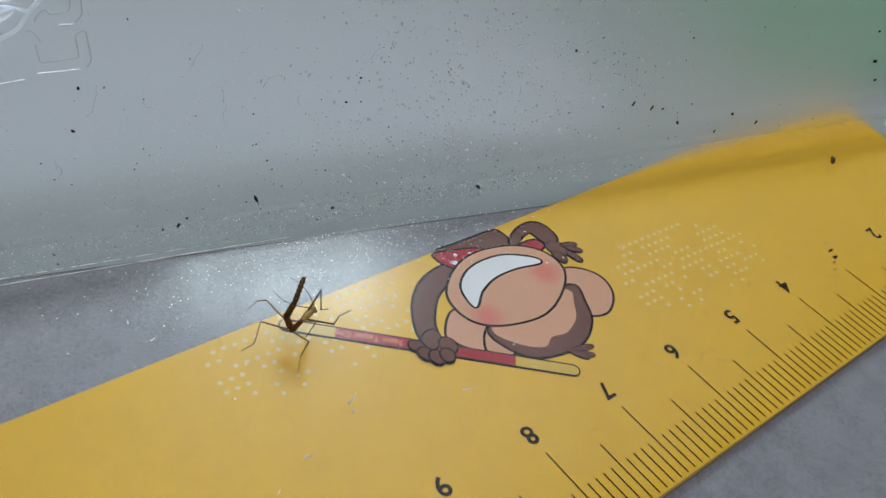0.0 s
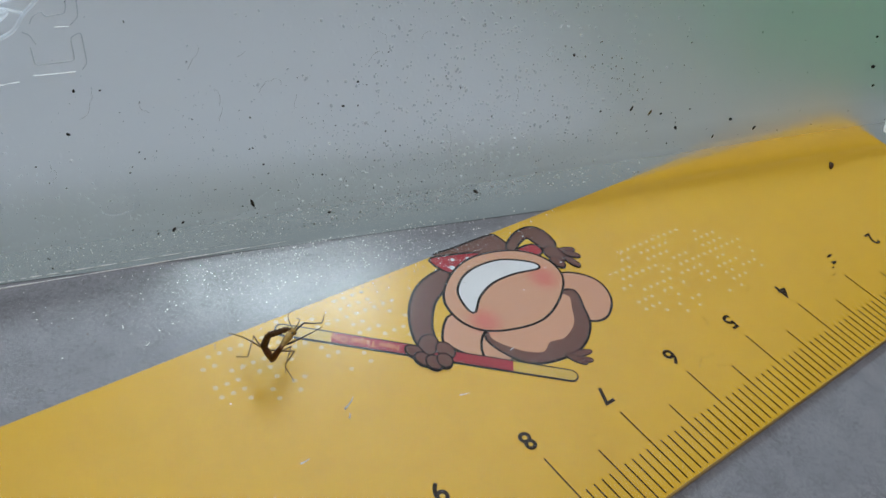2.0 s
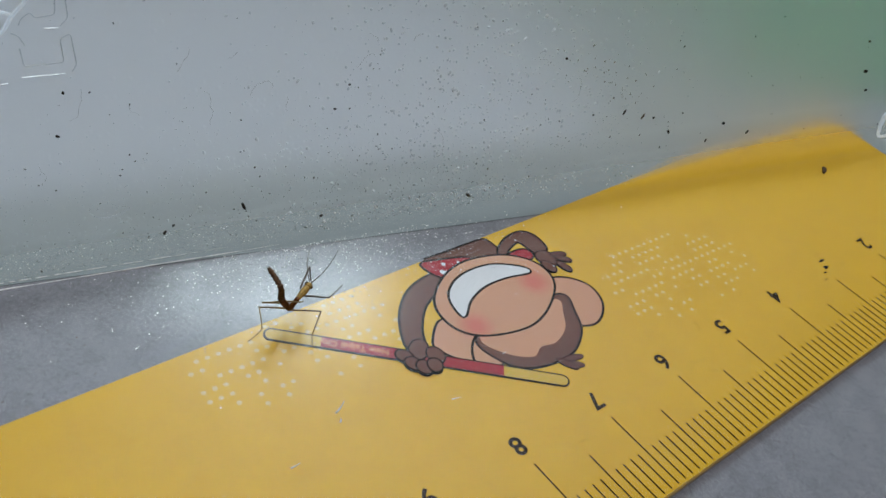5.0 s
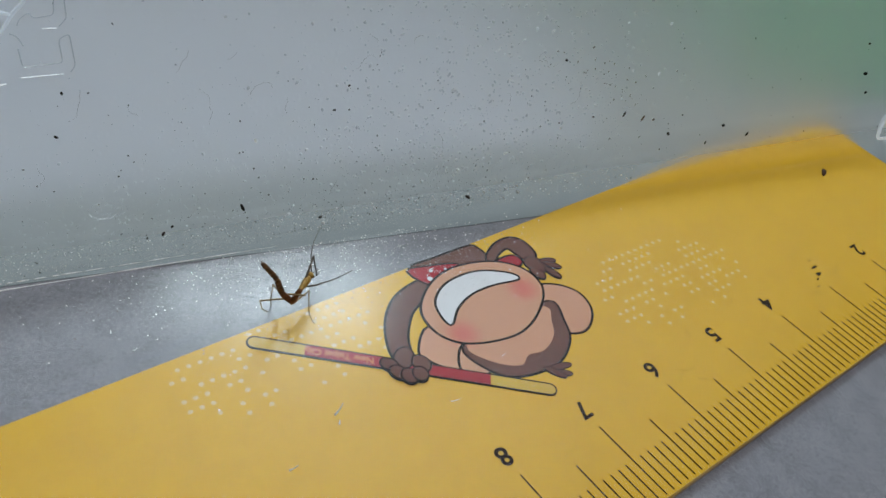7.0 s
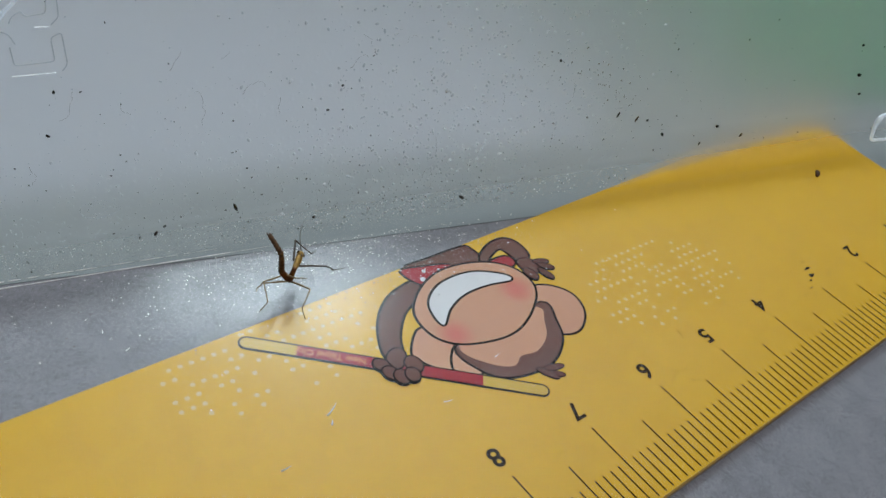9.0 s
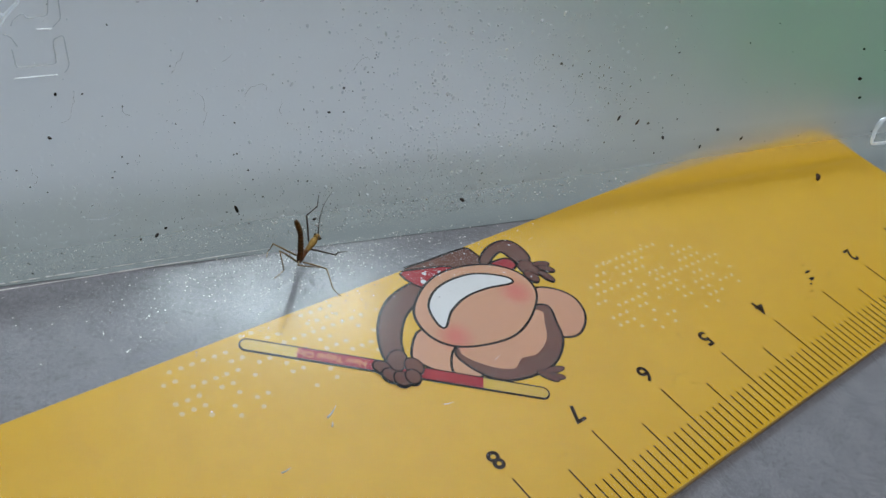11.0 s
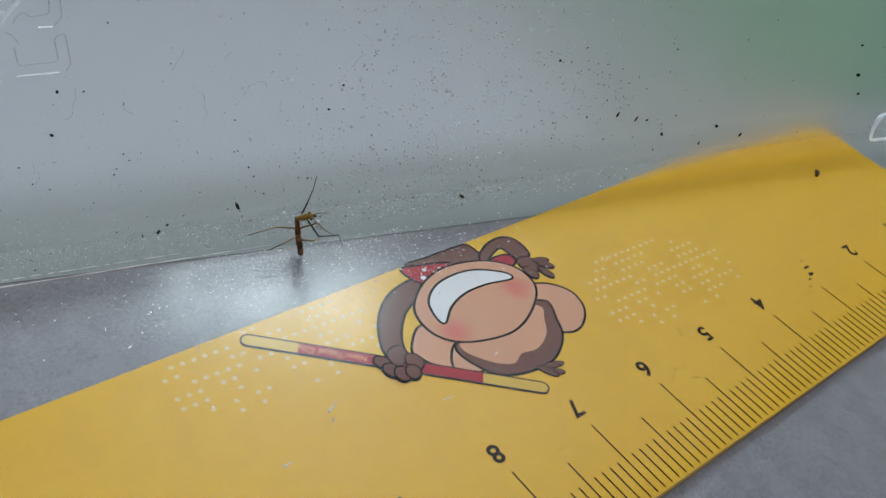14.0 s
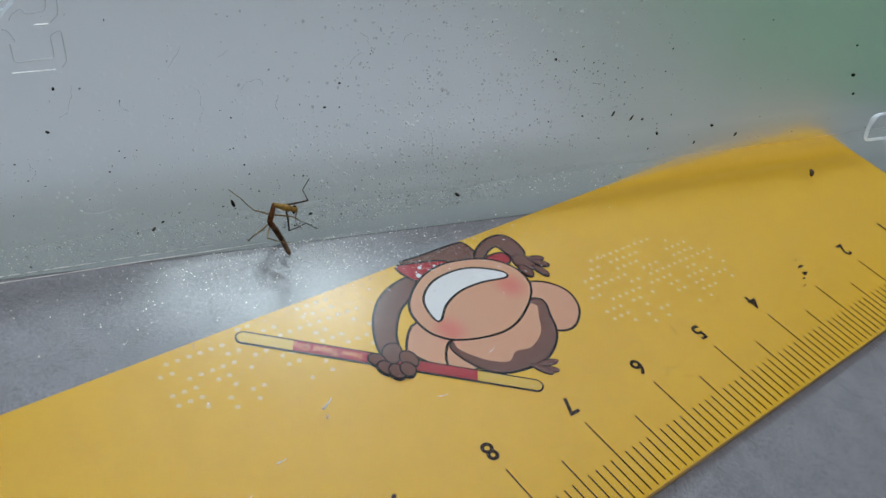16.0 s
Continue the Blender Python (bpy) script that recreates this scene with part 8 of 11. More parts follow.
        (13.75, pose(0.00137, 0.00051, 0.00465, -3.3, -53.9, 52.4)),
        (13.9, pose(0.00057, -0.00014, 0.00474, 0.5, -4.8, 45.4)),
        (14, pose(0.00036, -0.00030, 0.00472, 0.4, 8.1, 44.2)),
        (14.25, pose(0.00064, -0.00060, 0.00454, 0.6, 10.8, 45.0)),
        (14.5, pose(0.00092, -0.00089, 0.00434, 0.7, 13.5, 45.8)),
        (14.7, pose(0.00232, -0.00104, 0.00394, -0.9, -27.7, 58.2)),
        (14.75, pose(0.00278, -0.00097, 0.00358, -5.5, -44.6, 66.0)),
        (14.9, pose(0.00342, -0.00046, 0.00229, -90.7, -73.4, 158.2)),
        (15, pose(0.00340, -0.00027, 0.00193, -120.3, -66.3, -170.5)),
        (15.2, pose(0.00349, -0.00090, 0.00269, -35.4, -54.1, 96.8)),
        (15.25, pose(0.00336, -0.00110, 0.00298, -25.5, -38.5, 83.3)),
        (15.4, pose(0.00265, -0.00138, 0.00355, -19.6, 6.4, 63.9)),
        (15.5, pose(0.00240, -0.00138, 0.00363, -20.6, 18.3, 59.3)),
        (15.75, pose(0.00254, -0.00161, 0.00340, -19.3, 16.2, 63.6)),
        (16, pose(0.00268, -0.00181, 0.00316, -18.2, 14.0, 67.9)),
    ])
    walk(INSECT_PARTS["FB_tibia"], [
        (0, pose(0.00334, -0.00148, 0.00051, 17.5, 24.9, 37.9)),
        (0.25, pose(0.00327, -0.00157, 0.00098, 16.5, 22.8, 35.3)),
        (0.5, pose(0.00312, -0.00163, 0.00145, 15.5, 20.7, 32.8)),
        (0.75, pose(0.00336, -0.00122, 0.00157, 14.1, 18.9, 28.5)),
        (1, pose(0.00349, -0.00077, 0.00167, 12.8, 17.0, 24.3)),
        (1.25, pose(0.00356, 0.00015, 0.00055, 11.8, 17.0, 21.1)),
        (1.5, pose(0.00285, 0.00104, -0.00033, 10.9, 16.9, 18.0)),
        (1.75, pose(0.00315, 0.00092, -0.00010, 11.9, 22.0, 21.0)),
        (2, pose(0.00340, 0.00078, 0.00017, 13.3, 27.0, 24.2)),
        (2.2, pose(0.00319, 0.00100, 0.00006, 9.0, -11.0, -3.9)),
        (2.25, pose(0.00310, 0.00109, 0.00001, 13.1, -26.7, -16.4)),
        (2.4, pose(0.00283, 0.00132, -0.00009, 57.5, -55.4, -78.4)),
        (2.5, pose(0.00275, 0.00138, -0.00011, 77.3, -54.5, -102.5)),
        (2.75, pose(0.00274, 0.00086, -0.00045, 72.9, -52.4, -97.0)),
        (3, pose(0.00272, 0.00033, -0.00079, 69.0, -50.0, -92.0)),
        (3.2, pose(0.00304, -0.00096, -0.00033, 32.1, -35.5, -40.1)),
        (3.25, pose(0.00297, -0.00146, 0.00002, 24.9, -24.3, -25.6)),
        (3.45, pose(0.00204, -0.00240, 0.00151, 22.0, 16.0, 10.5)),
        (3.5, pose(0.00196, -0.00242, 0.00160, 22.6, 18.3, 12.7)),
        (3.75, pose(0.00161, -0.00285, 0.00146, 20.2, 9.9, 2.6)),
        (4, pose(0.00124, -0.00318, 0.00132, 19.2, 1.3, -6.9)),
        (4.15, pose(0.00287, -0.00226, 0.00141, 33.9, 32.0, 39.7)),
        (4.2, pose(0.00309, -0.00193, 0.00142, 40.0, 35.8, 50.8)),
        (4.5, pose(0.00316, -0.00181, 0.00132, 38.6, 35.0, 48.4)),
        (5, pose(0.00338, -0.00115, 0.00087, 32.6, 30.6, 37.2)),
        (5.5, pose(0.00334, -0.00015, 0.00034, 26.6, 23.5, 24.2)),
        (6, pose(0.00306, 0.00063, 0.00004, 23.5, 17.4, 15.3)),
        (6.3, pose(0.00297, 0.00079, -0.00001, 23.0, 16.1, 13.5)),
        (6.5, pose(0.00297, 0.00079, -0.00001, 23.0, 16.1, 13.5)),
        (6.75, pose(0.00308, 0.00080, 0.00002, 21.8, 11.9, 8.6)),
        (7, pose(0.00317, 0.00080, 0.00006, 21.0, 7.7, 3.8)),
        (7.25, pose(0.00354, -0.00065, 0.00062, 26.7, 23.5, 24.8)),
        (7.5, pose(0.00309, -0.00193, 0.00142, 39.8, 35.8, 50.8)),
        (7.75, pose(0.00299, -0.00194, 0.00136, 41.3, 31.9, 53.4)),
        (8, pose(0.00290, -0.00194, 0.00129, 42.5, 28.0, 55.8)),
        (8.25, pose(0.00296, -0.00179, 0.00107, 41.5, 28.9, 53.7)),
        (8.5, pose(0.00298, -0.00161, 0.00085, 40.5, 29.7, 51.6)),
        (8.75, pose(0.00300, -0.00151, 0.00130, 34.0, 38.7, 40.1)),
        (9, pose(0.00295, -0.00137, 0.00175, 24.1, 46.3, 25.6)),
        (9.2, pose(0.00295, -0.00137, 0.00175, 24.1, 46.3, 25.6)),
        (9.5, pose(0.00301, -0.00133, 0.00163, 15.4, 42.9, 13.3)),
        (10, pose(0.00329, -0.00111, 0.00104, -6.0, 14.3, -28.6)),
        (10.45, pose(0.00361, -0.00084, 0.00034, -2.0, -25.2, -66.1)),
        (10.5, pose(0.00364, -0.00082, 0.00027, 0.2, -29.1, -71.0)),
        (11, pose(0.00391, -0.00058, -0.00032, 36.8, -48.5, -126.0)),
        (11.3, pose(0.00396, -0.00053, -0.00044, 47.5, -48.3, -140.2)),
        (11.5, pose(0.00396, -0.00053, -0.00044, 47.5, -48.3, -140.2)),
        (11.7, pose(0.00367, -0.00085, -0.00025, 135.8, -68.5, 123.1)),
        (11.75, pose(0.00354, -0.00097, -0.00017, 164.2, -54.5, 91.2)),
        (11.9, pose(0.00316, -0.00125, 0.00006, 179.2, -4.9, 64.2)),
        (12, pose(0.00306, -0.00132, 0.00012, 179.0, 8.6, 59.5)),
        (12.25, pose(0.00286, -0.00123, 0.00015, 177.3, 18.8, 52.0)),
        (12.5, pose(0.00264, -0.00110, 0.00019, 173.9, 28.6, 43.6)),
        (12.75, pose(0.00235, -0.00130, 0.00040, 172.5, 24.4, 40.6)),
        (13, pose(0.00201, -0.00140, 0.00063, 171.4, 20.2, 37.7)),
        (13.25, pose(0.00161, -0.00168, 0.00109, 168.8, 22.6, 30.4)),
        (13.5, pose(0.00120, -0.00194, 0.00156, 165.7, 24.7, 22.9)),
        (13.75, pose(0.00187, -0.00161, 0.00028, 159.5, 17.3, 5.8)),
        (14, pose(0.00211, -0.00050, -0.00039, 156.0, 8.6, -9.9)),
        (14.25, pose(0.00207, -0.00071, -0.00056, 162.5, -26.7, -47.9)),
        (14.5, pose(0.00201, -0.00092, -0.00072, -159.1, -45.6, -108.3)),
        (14.7, pose(0.00183, -0.00100, -0.00062, 153.6, -49.6, -47.0)),
        (14.75, pose(0.00176, -0.00104, -0.00057, 137.9, -41.9, -25.2)),
        (14.95, pose(0.00152, -0.00114, -0.00041, 120.2, -2.8, 16.8)),
        (15, pose(0.00150, -0.00115, -0.00040, 120.2, -0.3, 18.8)),
        (15.25, pose(0.00180, -0.00092, -0.00079, 128.2, -34.3, -6.5)),
        (15.5, pose(0.00210, -0.00070, -0.00117, 167.1, -57.1, -58.2)),
        (15.75, pose(0.00201, -0.00069, -0.00121, 133.8, -30.6, -12.5)),
        (16, pose(0.00193, -0.00068, -0.00124, 128.2, 4.1, 10.4)),
    ])
    walk(INSECT_PARTS["MA_tibia"], [
        (0, pose(-0.00240, 0.00137, 0.00105, -6.7, 9.3, -134.2)),
        (0.25, pose(-0.00231, 0.00138, 0.00129, -7.3, 44.7, -135.5)),
        (0.5, pose(-0.00221, 0.00137, 0.00152, -14.2, 80.1, -142.9)),
        (0.75, pose(-0.00167, 0.00216, 0.00105, -4.6, 40.1, -132.5)),
        (1, pose(-0.00088, 0.00258, 0.00046, -3.9, -0.0, -130.7)),
        (1.25, pose(-0.00041, 0.00262, 0.00027, -3.9, -1.8, -131.7)),
        (1.5, pose(0.00007, 0.00257, 0.00008, -3.9, -3.6, -132.8)),
        (1.75, pose(-0.00005, 0.00265, 0.00023, -3.9, -0.2, -133.1)),
        (2, pose(-0.00018, 0.00273, 0.00038, -3.9, 3.2, -133.4)),
        (2.25, pose(-0.00016, 0.00263, -0.00008, -3.7, 1.5, -129.9)),
        (2.5, pose(-0.00015, 0.00247, -0.00054, -3.7, -0.3, -126.4)),
        (2.75, pose(-0.00043, 0.00254, -0.00022, -4.3, 6.6, -137.0)),
        (3, pose(-0.00071, 0.00253, 0.00011, -6.1, 13.2, -147.8)),
        (3.25, pose(-0.00198, 0.00194, -0.00030, -5.6, -9.1, -132.6)),
        (3.5, pose(-0.00262, 0.00067, -0.00048, -11.6, -30.6, -115.4)),
        (3.7, pose(-0.00273, 0.00075, 0.00045, -13.8, 16.5, -99.1)),
        (3.75, pose(-0.00266, 0.00077, 0.00085, -10.2, 36.1, -91.0)),
        (3.85, pose(-0.00234, 0.00076, 0.00157, 25.1, 68.8, -49.0)),
        (4, pose(-0.00195, 0.00073, 0.00203, 102.7, 64.5, 33.4)),
        (4.1, pose(-0.00240, 0.00086, 0.00147, -13.9, 60.9, -89.1)),
        (4.2, pose(-0.00269, 0.00094, 0.00082, -29.1, 16.3, -111.3)),
        (4.5, pose(-0.00270, 0.00090, 0.00081, -29.2, 15.1, -111.8)),
        (5, pose(-0.00273, 0.00073, 0.00081, -29.7, 9.2, -114.1)),
        (5.5, pose(-0.00276, 0.00049, 0.00080, -30.0, 1.5, -117.1)),
        (6, pose(-0.00277, 0.00031, 0.00079, -29.9, -4.5, -119.3)),
        (6.3, pose(-0.00277, 0.00028, 0.00079, -29.9, -5.7, -119.8)),
        (6.5, pose(-0.00277, 0.00028, 0.00079, -29.9, -5.7, -119.8)),
        (6.75, pose(-0.00273, 0.00086, 0.00042, -30.0, -17.0, -119.0)),
        (7, pose(-0.00253, 0.00139, 0.00005, -30.3, -28.2, -118.2)),
        (7.25, pose(-0.00265, 0.00118, 0.00043, -31.4, -6.0, -114.6)),
        (7.5, pose(-0.00269, 0.00094, 0.00082, -31.1, 16.3, -111.3)),
        (7.75, pose(-0.00260, 0.00117, 0.00074, -31.7, 16.3, -113.5)),
        (8, pose(-0.00248, 0.00140, 0.00065, -32.3, 16.3, -115.7)),
        (8.25, pose(-0.00259, 0.00121, 0.00064, -32.5, 12.9, -116.2)),
        (8.5, pose(-0.00268, 0.00102, 0.00063, -32.5, 9.5, -116.6)),
        (8.75, pose(-0.00279, 0.00055, 0.00073, -32.2, 5.8, -114.4)),
        (9, pose(-0.00283, 0.00006, 0.00081, -32.1, 2.1, -112.2)),
        (9.2, pose(-0.00283, 0.00006, 0.00081, -32.1, 2.1, -112.2)),
        (9.5, pose(-0.00279, 0.00010, 0.00085, -32.0, 6.6, -111.0)),
        (10, pose(-0.00258, 0.00028, 0.00105, -29.9, 28.7, -104.3)),
        (10.5, pose(-0.00223, 0.00051, 0.00128, -19.2, 56.4, -88.9)),
        (11, pose(-0.00192, 0.00068, 0.00143, 16.8, 73.2, -49.8)),
        (11.3, pose(-0.00185, 0.00071, 0.00145, 32.4, 74.7, -33.6)),
        (11.5, pose(-0.00185, 0.00071, 0.00145, 32.4, 74.7, -33.6)),
        (11.75, pose(-0.00182, 0.00061, 0.00179, 60.7, 76.9, -4.5)),
        (12, pose(-0.00176, 0.00050, 0.00209, 90.2, 75.3, 25.9)),
        (12.25, pose(-0.00198, 0.00052, 0.00189, 68.0, 73.4, 2.9)),
        (12.5, pose(-0.00220, 0.00055, 0.00168, 52.4, 69.5, -13.6)),
        (12.75, pose(-0.00225, 0.00030, 0.00163, 66.3, 70.6, 1.2)),
        (13, pose(-0.00230, 0.00005, 0.00158, 81.0, 70.5, 16.8)),
        (13.25, pose(-0.00224, -0.00028, 0.00163, 88.8, 73.8, 24.9)),
        (13.5, pose(-0.00213, -0.00059, 0.00166, 100.2, 76.7, 36.8)),
        (13.7, pose(-0.00229, -0.00019, 0.00166, -112.6, 59.5, -174.1)),
        (13.75, pose(-0.00234, -0.00002, 0.00165, -109.3, 41.9, -170.0)),
        (13.9, pose(-0.00242, 0.00046, 0.00160, -107.6, -5.5, -164.9)),
        (14, pose(-0.00243, 0.00059, 0.00158, -107.8, -18.0, -163.7)),
        (14.25, pose(-0.00228, 0.00022, 0.00183, -107.5, 17.1, 154.3)),
        (14.5, pose(-0.00203, -0.00014, 0.00201, -137.7, 40.8, 97.1)),
        (14.75, pose(-0.00198, -0.00066, 0.00199, -142.1, 33.4, 89.7)),
        (15, pose(-0.00185, -0.00112, 0.00189, -145.2, 25.7, 83.5)),
        (15.25, pose(-0.00194, -0.00070, 0.00197, -146.5, 32.4, 80.9)),
        (15.5, pose(-0.00198, -0.00025, 0.00201, -148.3, 39.0, 77.8)),
        (15.7, pose(-0.00197, -0.00017, 0.00206, -135.6, 6.3, 108.8)),
        (15.75, pose(-0.00196, -0.00014, 0.00207, -135.8, -8.3, 119.4)),
        (15.9, pose(-0.00194, -0.00005, 0.00212, -153.7, -43.9, 157.0)),
        (16, pose(-0.00194, -0.00003, 0.00213, -165.6, -50.3, 173.2)),
    ])
    walk(INSECT_PARTS["MB_tibia"], [
        (0, pose(-0.00017, -0.00270, 0.00130, -91.4, 76.9, 123.3)),
        (0.25, pose(0.00018, -0.00261, 0.00134, -78.0, 74.6, 137.1)),
        (0.5, pose(0.00053, -0.00248, 0.00137, -68.5, 71.7, 147.0)),
        (0.75, pose(0.00086, -0.00219, 0.00166, -62.5, 70.6, 153.4)),
        (1, pose(0.00115, -0.00182, 0.00190, -57.1, 69.3, 159.1)),
        (1.25, pose(0.00239, -0.00086, 0.00124, -14.1, 44.0, -151.5)),
        (1.5, pose(0.00271, 0.00031, 0.00017, -6.4, 11.4, -135.6)),
        (1.75, pose(0.00260, 0.00057, -0.00013, -6.3, 7.5, -134.7)),
        (2, pose(0.00243, 0.00080, -0.00042, -6.2, 3.6, -133.9)),
        (2.25, pose(0.00256, -0.00093, 0.00086, -8.3, 39.2, -139.5)),
        (2.5, pose(0.00112, -0.00218, 0.00182, -26.3, 73.8, -160.1)),
        (2.75, pose(0.00104, -0.00224, 0.00169, -60.8, 65.6, 163.3)),
        (3, pose(0.00097, -0.00230, 0.00156, -74.9, 53.3, 147.2)),
        (3.25, pose(0.00114, -0.00239, 0.00138, -136.3, 60.9, 76.8)),
        (3.5, pose(0.00131, -0.00247, 0.00118, -171.1, 36.4, 32.4)),
        (3.75, pose(0.00119, -0.00231, 0.00152, -165.1, 46.0, 41.5)),
        (4, pose(0.00103, -0.00208, 0.00180, -155.2, 54.6, 54.2)),
        (4.2, pose(0.00065, -0.00267, 0.00110, -27.4, 67.0, -172.3)),
        (4.5, pose(0.00089, -0.00262, 0.00105, -21.9, 64.8, -166.3)),
        (5, pose(0.00190, -0.00211, 0.00070, -6.1, 51.8, -147.9)),
        (5.5, pose(0.00265, -0.00097, 0.00010, 2.0, 32.7, -136.0)),
        (6, pose(0.00267, 0.00005, -0.00035, 4.5, 17.5, -130.1)),
        (6.3, pose(0.00262, 0.00026, -0.00043, 4.8, 14.4, -129.0)),
        (6.5, pose(0.00262, 0.00026, -0.00043, 4.8, 14.4, -129.0)),
        (6.75, pose(0.00251, 0.00052, -0.00038, 5.8, 14.4, -125.2)),
        (7, pose(0.00238, 0.00078, -0.00032, 6.7, 14.3, -121.5)),
        (7.25, pose(0.00240, -0.00131, 0.00051, -0.3, 43.0, -135.5)),
        (7.5, pose(0.00065, -0.00267, 0.00110, -31.4, 67.0, -172.3)),
        (7.75, pose(0.00052, -0.00261, 0.00122, -34.4, 66.1, -175.6)),
        (8, pose(0.00039, -0.00254, 0.00133, -37.2, 65.2, -178.6)),
        (8.25, pose(0.00028, -0.00261, 0.00123, -43.0, 67.3, 175.1)),
        (8.5, pose(0.00016, -0.00267, 0.00112, -49.9, 69.2, 167.6)),
        (8.75, pose(0.00023, -0.00270, 0.00113, -17.2, 39.8, -154.0)),
        (9, pose(0.00030, -0.00273, 0.00114, -12.0, 6.1, -141.2)),
        (9.2, pose(0.00030, -0.00273, 0.00114, -12.0, 6.1, -141.2)),
        (9.5, pose(0.00037, -0.00271, 0.00110, -11.8, 6.4, -139.2)),
        (10, pose(0.00069, -0.00265, 0.00091, -10.6, 7.7, -129.7)),
        (10.5, pose(0.00110, -0.00254, 0.00066, -8.8, 9.0, -117.2)),
        (11, pose(0.00142, -0.00245, 0.00046, -7.2, 9.8, -107.5)),
        (11.3, pose(0.00148, -0.00243, 0.00042, -6.9, 9.9, -105.5)),
        (11.5, pose(0.00148, -0.00243, 0.00042, -6.9, 9.9, -105.5)),
        (11.75, pose(0.00140, -0.00207, 0.00121, -1.0, 40.3, -92.3)),
        (12, pose(0.00123, -0.00154, 0.00188, 27.9, 66.7, -57.6)),
        (12.25, pose(0.00127, -0.00184, 0.00151, 30.7, 63.4, -54.5)),
        (12.5, pose(0.00127, -0.00206, 0.00109, 32.9, 60.0, -52.0)),
        (12.75, pose(0.00274, -0.00041, 0.00098, 7.7, 25.4, -87.0)),
        (13, pose(0.00252, 0.00154, 0.00020, 5.8, -13.3, -104.1)),
        (13.2, pose(0.00262, 0.00075, 0.00150, 7.7, 21.8, -79.1)),
        (13.25, pose(0.00245, 0.00033, 0.00195, 14.2, 35.6, -65.8)),
        (13.4, pose(0.00145, -0.00077, 0.00265, 64.7, 55.8, 0.2)),
        (13.5, pose(0.00110, -0.00101, 0.00270, 82.0, 52.9, 21.4)),
        (13.75, pose(0.00102, -0.00123, 0.00260, 81.6, 51.3, 20.8)),
        (14, pose(0.00093, -0.00142, 0.00247, 81.2, 49.6, 20.3)),
        (14.25, pose(0.00099, -0.00165, 0.00226, 78.9, 52.5, 17.4)),
        (14.5, pose(0.00106, -0.00187, 0.00204, 76.2, 55.4, 14.0)),
        (14.75, pose(0.00086, -0.00184, 0.00220, 79.9, 46.1, 18.8)),
        (15, pose(0.00066, -0.00180, 0.00236, 82.2, 36.7, 22.2)),
        (15.25, pose(0.00087, -0.00187, 0.00219, 85.2, 39.4, 27.2)),
        (15.5, pose(0.00109, -0.00192, 0.00203, 88.7, 41.8, 32.5)),
        (15.75, pose(0.00102, -0.00196, 0.00198, 86.2, 42.4, 28.8)),
        (16, pose(0.00096, -0.00199, 0.00193, 83.6, 42.8, 25.0)),
    ])
